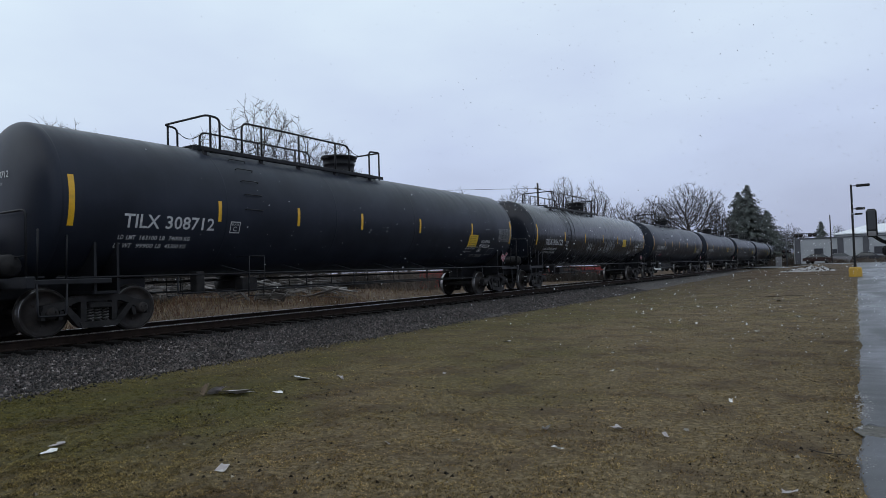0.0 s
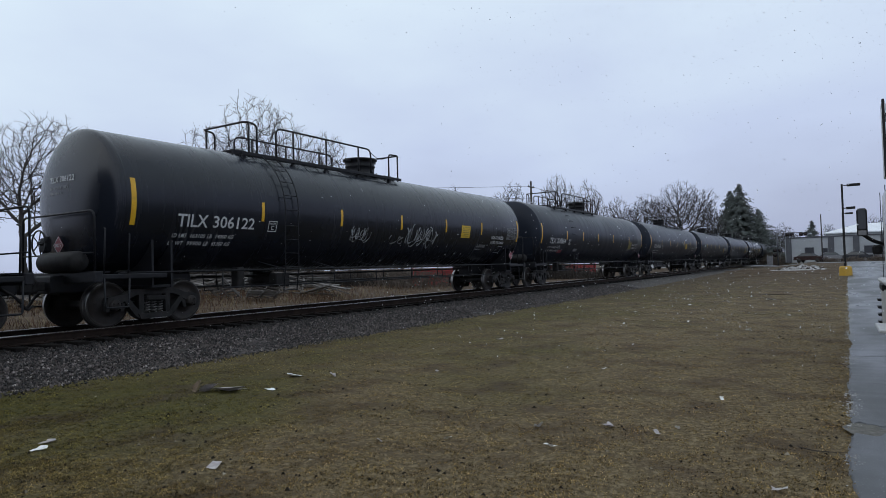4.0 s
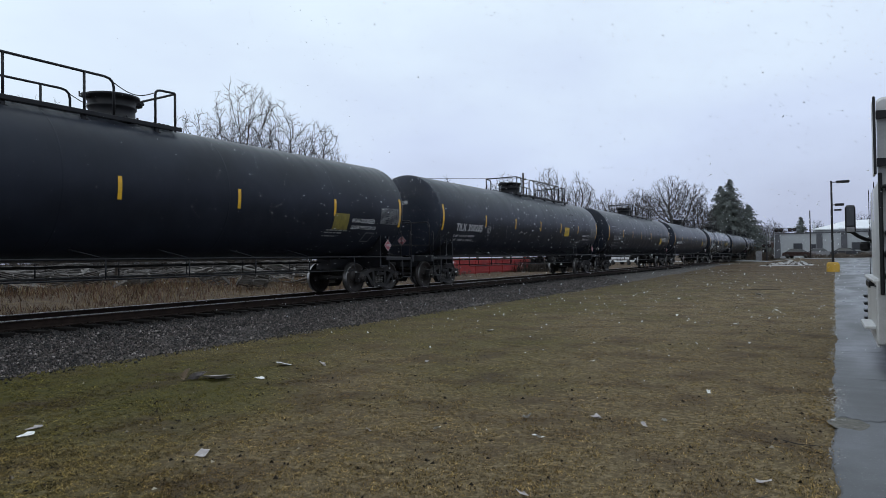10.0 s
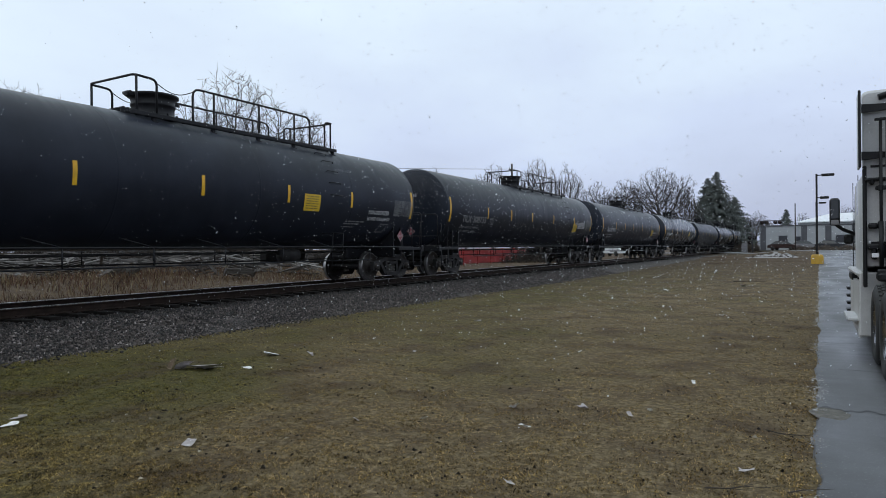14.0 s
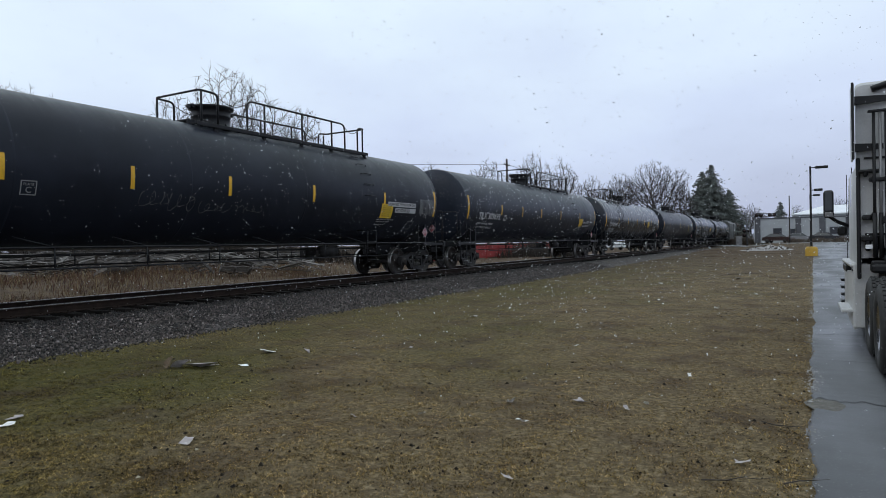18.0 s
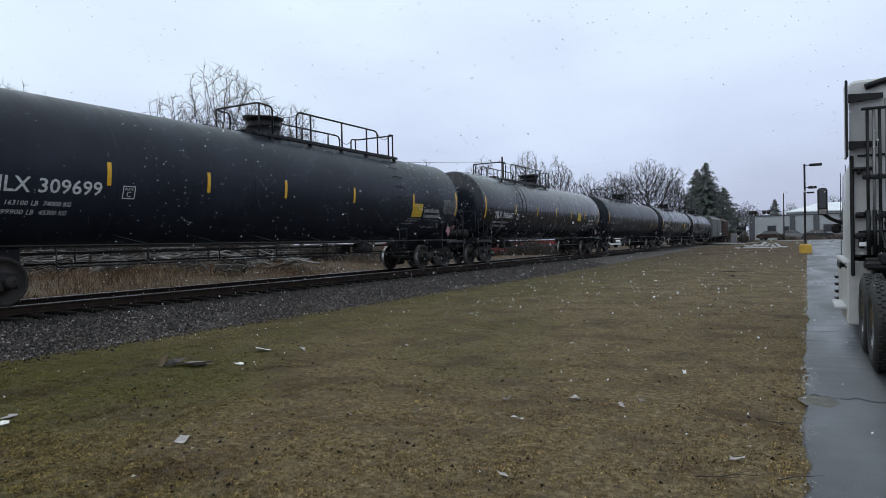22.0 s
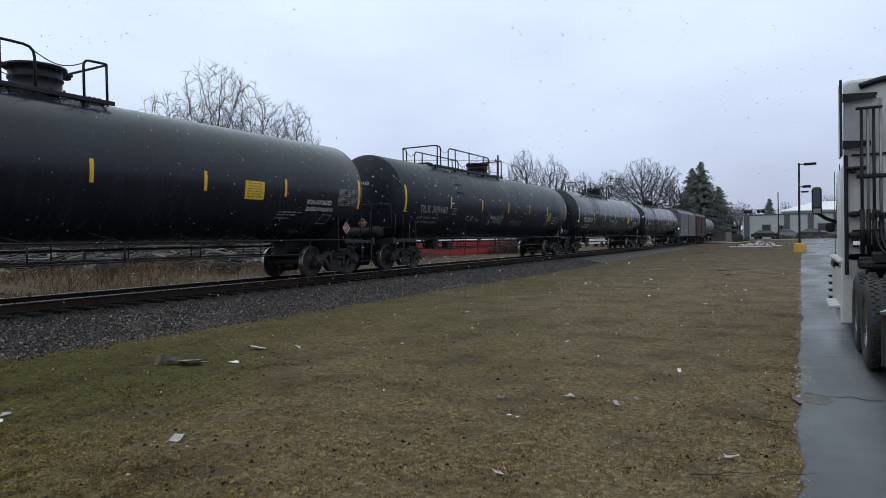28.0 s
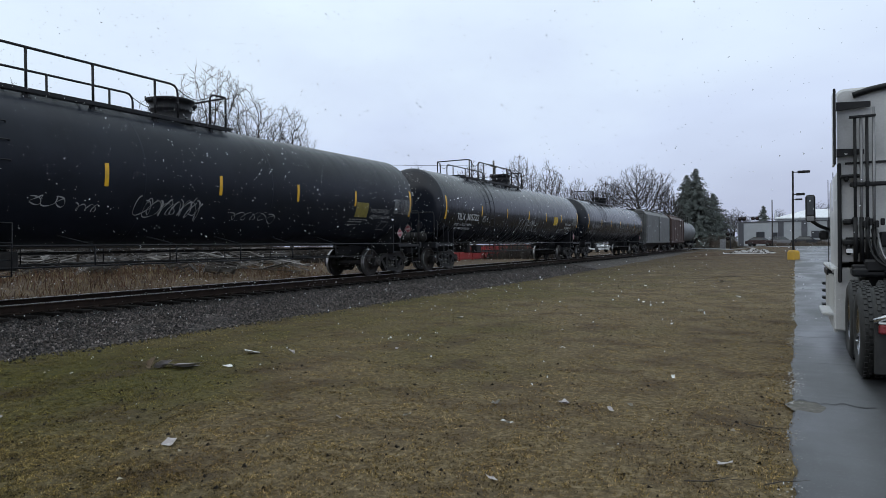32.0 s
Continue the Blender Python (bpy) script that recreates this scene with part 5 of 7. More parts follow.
for az, dist, h, wide, seed, buds in [
        (48.6, 46, 13.3, 9.8, 1, 1200), (45.0, 47, 12.7, 7.5, 22, 800), (41.6, 48, 11.4, 5.0, 2, 600), (52.2, 46, 11.6, 5.0, 23, 500), (65.0, 50, 11.8, 10.0, 3, 900),
        (35.5, 95, 10.5, 8.0, 4, 500), (30.6, 95, 13.3, 5.6, 14, 500), (25.6, 92, 13.1, 7.5, 5, 700), (21.3, 88, 13.4, 6.0, 6, 700), (18.8, 90, 12.7, 5.6, 16, 600), (16.3, 105, 11.6, 6.5, 7, 600),
        (11.3, 110, 14.1, 12.5, 8, 1500), (14.4, 112, 12.4, 7.5, 9, 700), (27.9, 99, 12.0, 6.0, 10, 500), (9.0, 116, 11.0, 6.0, 17, 500), (23.4, 100, 11.5, 6.0, 20, 500),
        (3.9, 190, 10.5, 9.0, 11, 400), (4.5, 215, 10.5, 10.0, 12, 400), (-2.2, 200, 11.5, 8.0, 13, 400), (3.1, 220, 9.0, 8.0, 18, 300), (0.6, 230, 11.0, 8.0, 19, 300)]:
    x, y = at_bearing(az, dist)
    bare_tree(x, y, h, wide, seed, buds, 0.012 if dist < 60 else 0.018)
for az, dist, h, w, seed, label in [(6.75, 140, 16.0, 15.0, 1, "tall dark spruce tree beyond the track"), (7.45, 143, 15.0, 14.0, 4, "broad dark spruce tree beside a taller one"), (5.45, 150, 11.5, 13.0, 2, "smaller ragged dark spruce tree"), (1.75, 175, 9.6, 6.5, 3, "thin far conifer behind the low building"), (-0.6, 190, 8.2, 4.5, 5, "small far conifer behind the low building")]:
    x, y = at_bearing(az, dist)
    spruce(x, y, h, w, seed, label)


# ---- far side: building, poles, crossing ----
M_SIDING = surface("pale_grey_metal_siding", (0.36, 0.38, 0.40), 0.55, 0, 0.1, 0.6, 20, 0.1)
M_PILASTER = surface("dark_grey_panel", (0.075, 0.078, 0.09), 0.6, 0, 0.15, 1, 20, 0.1)
M_DARKGLASS = surface("dark_window_glass", (0.03, 0.033, 0.038), 0.12, 0, 0.2, 1, 20, 0)
M_POLE = surface("dark_bronze_pole", (0.012, 0.0115, 0.0115), 0.5, 0, 0.2, 2, 30, spec=0.25)
M_WOODPOLE = surface("weathered_pole_timber", (0.04, 0.034, 0.031), 0.85, 0, 0.3, 2, 25, 0.4)
M_YBASE = surface("yellow_painted_concrete", (0.46, 0.27, 0.025), 0.7, 0, 0.2, 2, 20, 0.3, stain=(0.2, 0.14, 0.05), stain_amount=0.6)
M_WIRE = surface("dark_cable", (0.02, 0.02, 0.02), 0.6, 0, 0.1, 2, 30, 0)


def build_far_building():
    y0, z0 = 122.0, 0.72
    b = thing("low_building", "long pale grey metal building with dark pilasters", "building", at=pose(0, y0, z0))
    x0, x1 = -7.75, 24.0
    hgt = 4.1
    part("wall", Shape().box((x0 + x1) / 2, 6, hgt / 2, x1 - x0, 12, hgt, 0.02), M_SIDING, b)
    part("parapet", Shape().box((x0 + x1) / 2, 6, hgt + 0.08, x1 - x0 + 0.3, 12.3, 0.18, 0.03), M_PILASTER, b)
    for x in (-7.2, -1.1, 2.35, 6.0, 10.5, 15, 20):
        part("pilaster", Shape().box(x, -0.06, hgt / 2, 0.85, 0.14, hgt - 0.1, 0.02), M_PILASTER, b)
    for x, w, h in ((-4.2, 1.35, 1.2), (-1.95, 0.75, 0.85), (3.95, 1.2, 1.2), (8.2, 1.3, 1.2), (12.6, 1.3, 1.2)):
        wd = part("window", Shape().box(x, -0.05, 1.9, w, 0.12, h, 0.02), M_PILASTER, b)
        part("pane", Shape().box(x, -0.125, 1.9, w - 0.2, 0.04, h - 0.2), M_DARKGLASS, wd)
    # taller hall behind with a snow-covered roof
    hall = thing("hall", "white snow-covered low pitched roof hall", "building", at=pose(0, 138, z0))
    part("wall", Shape().box(14, 14, 2.6, 32, 22, 5.2, 0.02), M_SIDING, hall)
    s = Shape()
    s.grid([[(-2.4, 2.6, 5.15), (30.4, 2.6, 5.15)], [(-2.4, 2.6, 5.35), (30.4, 2.6, 5.35)], [(3.5, 14, 7.3), (30.4, 14, 7.3)], [(-2.4, 25.4, 5.35), (30.4, 25.4, 5.35)]], False, False)
    part("roof", s, M_SNOW, hall, "roof under snow")
    part("gable", Shape().plate([(2.6, 5.1), (14, 7.2), (25.4, 5.1)], -2.3, -2.2, "x"), M_SIDING, hall)


build_far_building()


def light_pole(x, y, height, arms, label):
    p = thing("street_lamp", label, "lamp post", "lamp posts by the drive", pose(x, y, ground_z(x, y)))
    part("pole", Shape().box(0, 0, height / 2 - 0.1, 0.13, 0.13, height + 0.2, 0.02), M_POLE, p)
    for z, l in arms:
        arm = part("arm", Shape().box(l * 0.2, 0, z, l * 0.4, 0.06, 0.06, 0.01), M_POLE, p)
        part("lamp_head", Shape().box(l * 0.65, 0, z, l * 0.75, 0.38, 0.17, 0.04), M_POLE, arm)
    return p


lp = light_pole(0.33, 54.5, 6.6, ((6.5, 1.1), (4.85, 0.75)), "dark square lamp post on a yellow concrete base")
s = Shape()
s.lathe([(0.42, -0.3), (0.41, 0.50), (0.37, 0.62), (0.30, 0.68), (0.001, 0.69)], (0, 0, 0), "z", 20)
part("base", s, M_YBASE, lp, "yellow painted concrete base")
light_pole(0.42, 78, 5.6, ((5.5, 0.9),), "slim dark lamp post farther along the drive")


def utility_pole(az, dist, height, arms, label, thick=0.16):
    x, y = at_bearing(az, dist)
    p = thing("utility_pole", label, "pole", "utility poles", pose(x, y, ground_z(x, y)))
    part("pole", Shape().rod((0, 0, -0.3), (0, 0, height), thick, thick * 0.7, 10), M_WOODPOLE, p)
    for z in arms:
        a = part("crossarm", Shape().box(0, 0, z, 0.12, 1.6, 0.12, 0.01), M_WOODPOLE, p)
        for k in (-0.7, 0.0, 0.7):
            part("insulator", Shape().lathe([(0.03, 0), (0.05, 0.05), (0.03, 0.1), (0.05, 0.14), (0.001, 0.18)], (0, k, z + 0.06), "z", 8), M_PILASTER, a)
    return x, y


pw = utility_pole(23.76, 76, 11.1, (10.4,), "weathered timber utility pole with cables")
utility_pole(1.12, 108, 7.0, (), "slim timber pole in front of the building", 0.10)
pl = at_bearing(60.5, 62)
utility_pole(74.0, 66, 10.9, (10.2,), "weathered timber utility pole with cables")
pe = at_bearing(74.0, 66)


def build_wires():
    b0 = (pw[0], pw[1], ground_z(*pw) + 10.5)
    a0 = (pe[0], pe[1], ground_z(*pe) + 10.3)
    c0 = (pw[0] + 4, pw[1] + 60, ground_z(pw[0], pw[1] + 60) + 9)
    for k, (p, q) in enumerate(((a0, b0), (a0, b0), (b0, c0))):
        drop = 0.0 if k != 1 else -1.4
        pts = [(p[0] + (q[0] - p[0]) * i / 16, p[1] + (q[1] - p[1]) * i / 16, p[2] + (q[2] - p[2]) * i / 16 + drop - 0.9 * math.sin(math.pi * i / 16)) for i in range(17)]
        whole("overhead_cable", Shape().tube(pts, 0.022, 5), M_WIRE, "thin dark overhead cable between poles", "cable", "overhead cables")


build_wires()
M_RED = surface("faded_red_paint", (0.36, 0.03, 0.03), 0.6, 0, 0.2, 1.2, 20, 0.1, stain=(0.12, 0.03, 0.025), stain_amount=0.6)
M_LUMBER = surface("weathered_lumber", (0.17, 0.155, 0.145), 0.85, 0, 0.4, 2, 25, 0.4, per_object=0.6)
M_HOUSE = surface("pale_house_siding", (0.27, 0.29, 0.32), 0.7, 0, 0.1, 1, 20, 0.1)
M_WHITE = surface("white_trim_paint", (0.7, 0.71, 0.72), 0.5, 0, 0.06, 2, 40, 0.05)

# long low red steel barrier past the track, in panels
red = thing("red_barrier", "long low faded red steel barrier wall with posts", "barrier", at=pose(-23.75, 52.9, 0.22))
for k in range(15):
    y = -18.3 + 2.44 * (k + 0.5)
    pn = part("panel", Shape().box(0, y, 0.72, 0.05, 2.40, 1.14, 0.01), M_RED, red)
    for z in (0.3, 0.72, 1.14):
        part("rib", Shape().box(0.045, y, z, 0.05, 2.38, 0.06, 0.012), M_RED, pn)
for k in range(16):
    part("post", Shape().box(0.02, -18.3 + 2.44 * k, 0.68, 0.12, 0.10, 1.36, 0.012), M_RED, red)


def lumber_pile(az, dist, seed, count, label):
    rng = random.Random(seed)
    x, y = at_bearing(az, dist)
    pile = thing("lumber_pile", label, "lumber pile", "scrap lumber past the track", pose(x, y, ground_z(x, y), 0, 0, rng.uniform(0, 180)))
    for k in range(count):
        l, w, h = rng.uniform(1.0, 2.6), rng.uniform(0.09, 0.16), rng.uniform(0.025, 0.08)
        me = Shape().box(0, 0, 0, w, l, h, 0.006)
        ob = part("board", me, M_LUMBER, pile)
        ob.matrix_basis = pose(rng.gauss(0, 1.0), rng.gauss(0, 1.0), 0.06 + 0.75 * rng.random() ** 1.5, rng.gauss(0, 12), rng.gauss(0, 12), rng.gauss(0, 35))
    return pile


def pallet(x, y, z, rx, ry, rz):
    p = thing("pallet", "weathered grey timber pallet in the scrap", "pallet", "scrap lumber past the track", pose(x, y, z, rx, ry, rz))
    for k in range(7):
        part("slat", Shape().box(-0.52 + k * 0.173, 0, 0.12, 0.10, 1.2, 0.022, 0.004), M_LUMBER, p)
    for k in (-0.56, 0, 0.56):
        part("runner", Shape().box(0, k, 0.06, 1.2, 0.05, 0.10, 0.004), M_LUMBER, p)


rng = random.Random(21)
for k in range(9):
    az = 43.5 + k * 2.9
    lumber_pile(az, rng.uniform(30, 37), 30 + k, 26, "heap of weathered grey scrap boards")
for k in range(14):
    az, dd = rng.uniform(42, 66), rng.uniform(28, 33)
    x, y = at_bearing(az, dd)
    pallet(x, y, ground_z(x, y) + rng.uniform(0.1, 0.35), rng.uniform(-20, 20), rng.uniform(10, 45), rng.uniform(0, 180))


def timber_stack(az, dist, turn, rows, cols, long, seed, label):
    """A stickered stack of planks, each plank apart."""
    rng = random.Random(seed)
    x, y = at_bearing(az, dist)
    st = thing("timber_stack", label, "timber stack", "scrap lumber past the track", pose(x, y, ground_z(x, y), 0, 0, turn))
    me = shared("plank_%d" % long, lambda: Shape().box(0, 0, 0, 0.19, long, 0.05, 0.006))
    if not me.materials:
        me.materials.append(M_LUMBER)
    for r in range(rows):
        for c in range(cols):
            ob = new("plank", me)
            ob.parent = st
            ob.matrix_basis = pose((c - cols / 2) * 0.215 + rng.gauss(0, 0.02), rng.gauss(0, 0.12), 0.12 + r * 0.115 + rng.gauss(0, 0.006), rng.gauss(0, 1), rng.gauss(0, 2), rng.gauss(0, 2))
    for k in (-0.38, 0.38):
        part("bearer", Shape().box(0, k * long, 0.05, cols * 0.215, 0.09, 0.09, 0.005), M_LUMBER, st)


rng = random.Random(77)
for k in range(13):
    timber_stack(43 + k * 2.2, rng.uniform(39, 44), rng.uniform(-30, 90), rng.randint(5, 10), rng.randint(4, 7), rng.choice((2, 3)), 200 + k, "stack of weathered grey planks in the yard")

M_THICKET = surface("dark_winter_thicket", (0.045, 0.036, 0.03), 0.9, 0, 0.4, 0.7, 8, 0)


def thicket():
    """Dense dark leafless scrub behind the yard."""
    rng = random.Random(9)
    s = Shape()
    for k in range(15000):
        az = rng.uniform(17, 76)
        dd = rng.uniform(46, 54) + (10 if az < 36 else 0)
        x, y = at_bearing(az, dd)
        z = ground_z(x, y) - 0.1
        h = rng.uniform(0.8, 2.6) * (0.75 + 0.5 * noise.noise((az * 0.25, 4, 0))) * (0.75 if az < 36 else 1)
        d = Vector((rng.gauss(0, 0.3), rng.gauss(0, 0.3), 1)).normalized() * h
        w = rng.uniform(0.02, 0.06)
        a = rng.uniform(0, 6.28)
        c, e = math.cos(a) * w, math.sin(a) * w
        s.face([(x - c, y - e, z), (x + c, y + e, z), (x + d.x, y + d.y, z + d.z)])
        for j in range(2):
            u = rng.uniform(0.2, 0.8)
            q = (x + d.x * u, y + d.y * u, z + d.z * u)
            f = Vector((rng.gauss(0, 0.8), rng.gauss(0, 0.8), rng.uniform(0.1, 0.9))) * h * 0.3
            s.face([(q[0] - c * 0.7, q[1] - e * 0.7, q[2]), (q[0] + c * 0.7, q[1] + e * 0.7, q[2]), (q[0] + f.x, q[1] + f.y, q[2] + f.z)])
    whole("thicket", s, M_THICKET, "dense dark leafless scrub behind the yard", "scrub", kind="stuff")


thicket()

x, y = at_bearing(57.0, 61)
house = thing("house", "pale grey sided house under a snow-dusted roof", "house", at=pose(x, y, ground_z(x, y), 0, 0, 57))
part("wall", Shape().box(-1.2, 0, 1.9, 10.0, 6.4, 4.2, 0.02), M_HOUSE, house)
for k in range(13):
    part("siding_lap", Shape().box(-1.2, -3.21, 0.4 + k * 0.27, 9.98, 0.03, 0.02), M_HOUSE, house)
s = Shape()
s.plate([(-3.9, 3.8), (0, 6.7), (3.9, 3.8), (3.6, 3.8), (0, 6.45), (-3.6, 3.8)][::-1], -6.7, 4.3, "x")
part("roof", s, M_DIRTYSNOW, house, "roof dusted with snow")
part("gable", Shape().plate([(-3.2, 3.95), (3.2, 3.95), (0, 6.3)], -6.15, 3.75, "x"), M_HOUSE, house)
for a in (-0.7, -4.0, 1.9):
    w = part("window", Shape().box(a, -3.24, 2.5, 1.15, 0.1, 0.95, 0.02), M_WHITE, house)
    for k in (-0.27, 0.27):
        part("pane", Shape().box(a + k, -3.30, 2.5, 0.46, 0.04, 0.75), M_DARKGLASS, w)


# ---- semi truck standing on the drive ----
M_CAB = surface("dusty_white_cab_paint", (0.50, 0.50, 0.50), 0.42, 0, 0.1, 1.2, 40, 0.05, stain=(0.25, 0.24, 0.23), stain_amount=0.5)
M_TRIM = surface("black_plastic_trim", (0.010, 0.010, 0.011), 0.45, 0, 0.2, 4, 60, spec=0.25)
M_CHROME = surface("dull_chrome", (0.55, 0.55, 0.56), 0.22, 1.0, 0.1, 4, 60, 0.03)
M_TYRE = surface("black_rubber", (0.018, 0.018, 0.018), 0.75, 0, 0.25, 5, 40, 0.3, stain=(0.05, 0.048, 0.045), stain_amount=0.5)
M_TAIL = surface("red_lamp_lens", (0.22, 0.03, 0.035), 0.3, 0, 0.1, 5, 40, 0)
M_PIPE = surface("brushed_pipe", (0.22, 0.22, 0.225), 0.4, 0.6, 0.2, 4, 50)
M_GLASS = surface("tinted_window_glass", (0.035, 0.04, 0.045), 0.06, 0, 0.1, 1, 20, 0)


def tyre_shape(w, r):
    s = Shape()
    h = w / 2
    s.lathe([(r * 0.56, -h * 0.8), (r * 0.62, -h), (r * 0.86, -h * 1.02), (r * 0.97, -h * 0.86), (r, -h * 0.7), (r, -h * 0.15), (r * 0.985, -h * 0.1), (r * 0.985, h * 0.1), (r, h * 0.15), (r, h * 0.7), (r * 0.97, h * 0.86), (r * 0.86, h * 1.02), (r * 0.62, h), (r * 0.56, h * 0.8)], axis="x", n=44)
    n = 40
    for k in range(n):
        a = 2 * math.pi * k / n
        for x, o in ((-h * 0.62, 0), (-h * 0.3, 0.5), (h * 0.3, 0), (h * 0.62, 0.5)):
            b = a + o * 2 * math.pi / n
            s.box(x, (r + 0.004) * math.cos(b), (r + 0.004) * math.sin(b), w * 0.13, r * 2 * math.pi / n * 0.62, 0.02, 0.003, Matrix.Rotation(b - math.pi / 2, 3, "X"))
    return s


def rim_shape(r):
    s = Shape()
    s.lathe([(r * 0.57, -0.11), (r * 0.53, -0.12), (r * 0.48, -0.06), (r * 0.42, 0.02), (r * 0.3, 0.03), (r * 0.24, -0.03), (r * 0.14, -0.07), (0.001, -0.08)], axis="x", n=32)
    for k in range(10):
        a = k * 0.6283
        s.rod((-0.03, r * 0.34 * math.cos(a), r * 0.34 * math.sin(a)), (0.03, r * 0.34 * math.cos(a), r * 0.34 * math.sin(a)), 0.018, n=6)
    return s


def semi_truck():
    tk = thing("semi_truck", "pale grey sleeper semi tractor parked on the drive", "truck", at=pose(1.94, 0, 0.004))
    R = 0.52

    def wheel(x, y, out):
        ty = part("tyre", shared("truck_tyre", lambda: tyre_shape(0.27, R)), M_TYRE, tk)
        ty.matrix_basis = pose(x, y, R + ground_z(1, y))
        rm = part("rim", shared("truck_rim_%d" % out, lambda: rim_shape(R)), M_CHROME, ty)
        rm.matrix_basis = pose(0, 0, 0, 0, 0, 0 if out < 0 else 180)

    for y in (8.95, 10.25):
        for side in (-1, 1):
            wheel(side * 1.10, y, side)
            wheel(side * 0.78, y, side)
        part("axle", Shape().rod((-1.0, y, R), (1.0, y, R), 0.09, n=12), M_TRIM, tk)
    for side in (-1, 1):
        wheel(side * 1.05, 14.5, side)
    for side in (-0.43, 0.43):
        part("frame_rail", Shape().box(side, 11.9, 0.86, 0.09, 8.2, 0.28, 0.015), M_TRIM, tk)
    part("crossmember", Shape().box(0, 7.85, 0.86, 0.9, 0.08, 0.26, 0.01), M_TRIM, tk)
    part("fifth_wheel", Shape().lathe([(0.001, 1.16), (0.48, 1.15), (0.5, 1.12), (0.48, 1.06), (0.3, 1.0)], (0, 9.6, 0), "z", 24), M_TRIM, tk)
    part("deck_plate", Shape().box(0, 10.7, 1.03, 1.5, 0.7, 0.04, 0.01), M_PIPE, tk)

    # cab and sleeper: rounded section swept forward
    def section(y, half, top, base, crown, slim=0.0):
        pts = [(-half, base), (-half, min(2.6, (base + top) / 2 + 0.4)), (-half + slim, min(2.85, (base + top) / 2 + 0.6))]
        half = half - slim
        for k in range(7):
            a = math.pi / 2 * k / 6
            pts.append((-half + crown * (1 - math.cos(a)), top - crown * (1 - math.sin(a)) * 0.7))
        pts += [(-p[0], p[1]) for p in reversed(pts)]
        return [(a, y, b) for a, b in pts]

    s = Shape()
    s.grid([section(11.1, 1.29, 3.78, 1.28, 0.10), section(11.13, 1.30, 3.82, 1.22, 0.10), section(13.3, 1.28, 3.9, 0.95, 0.25, 0.17), section(13.9, 1.24, 3.65, 0.95, 0.3, 0.2), section(14.7, 1.15, 3.1, 0.95, 0.3, 0.12), section(15.2, 1.08, 2.75, 0.95, 0.3)], False, True)
    ring = [section(11.1, 1.29, 3.78, 1.28, 0.10), section(15.2, 1.08, 2.75, 0.95, 0.3)]
    s.face(ring[0])
    s.face(ring[1][::-1])
    cab = part("cab", s, M_CAB, tk, "dusty pale cab and sleeper")
    part("underbody", Shape().box(0, 12.6, 0.95, 1.9, 2.9, 0.62, 0.05), M_TRIM, tk)
    hood = Shape()
    hood.grid([section(15.2, 1.08, 1.95, 0.75, 0.3), section(16.4, 0.95, 1.75, 0.7, 0.3), section(16.9, 0.85, 1.5, 0.6, 0.25)], False, True)
    hood.face(section(16.9, 0.85, 1.5, 0.6, 0.25)[::-1])
    part("hood", hood, M_CAB, tk)
    # back wall ribs, corner trims and roof edge
    for z in (2.72, 1.62):
        part("wall_seam", Shape().box(0, 11.085, z, 2.4, 0.03, 0.03, 0.004), M_TRIM, cab)
    part("roof_edge", Shape().tube([(-1.10, 11.05, 3.70), (-0.9, 11.05, 3.76), (-0.4, 11.05, 3.83), (0.4, 11.05, 3.83), (0.9, 11.05, 3.76), (1.10, 11.05, 3.70)], 0.045, 6, 0.1), M_TRIM, cab)
    for side in (-1, 1):
        part("side_extender", Shape().box(side * 1.345, 10.90, 3.21, 0.030, 0.44, 1.06, 0.012), M_CAB, tk, "white side fairing with a black edge")
        part("fairing_edge", Shape().box(side * 1.352, 10.665, 3.21, 0.034, 0.03, 1.08, 0.01), M_TRIM, tk)
        part("corner_trim", Shape().box(side * 1.275, 11.06, 1.85, 0.05, 0.10, 1.75, 0.015), M_TRIM, cab)
        part("extender_bracket", Shape().plate([(0.0, -0.06), (0.42, -0.035), (0.42, 0.035), (0.0, 0.06)] if side < 0 else [(0.0, 0.06), (-0.42, 0.035), (-0.42, -0.035), (0.0, -0.06)], 10.98, 11.05, "y"), M_TRIM, tk).matrix_basis = pose(side * 1.31, 0, 3.55)
        part("lower_bracket", Shape().plate([(0.0, -0.06), (0.34, -0.035), (0.34, 0.035), (0.0, 0.06)] if side < 0 else [(0.0, 0.06), (-0.34, 0.035), (-0.34, -0.035), (0.0, -0.06)], 10.98, 11.05, "y"), M_TRIM, tk).matrix_basis = pose(side * 1.31, 0, 2.87)
        # side window and door line
        win = Shape().plate([(13.9, 1.75), (14.75, 1.78), (14.6, 2.55), (13.95, 2.62)] if side > 0 else [(13.95, 2.62), (14.6, 2.55), (14.75, 1.78), (13.9, 1.75)], side * 1.19, side * 1.225, "x")
        part("side_window", win, M_GLASS, cab)
        part("sleeper_window", Shape().box(side * 1.275, 12.5, 2.35, 0.025, 0.5, 0.55, 0.02), M_GLASS, cab)
        for y in (13.3, 14.9):
            part("door_seam", Shape().box(side * 1.235, y, 1.9, 0.012, 0.02, 1.8), M_TRIM, cab)
        # mirror on its arm
        mi = part("mirror", Shape().box(side * 1.56, 14.3, 2.22, 0.17, 0.14, 0.52, 0.045), M_TRIM, tk)
        part("mirror_glass", Shape().box(side * 1.56, 14.225, 2.27, 0.13, 0.012, 0.36, 0.01), M_GLASS, mi)
        part("convex_glass", Shape().box(side * 1.56, 14.225, 2.02, 0.13, 0.012, 0.09, 0.01), M_PIPE, mi)
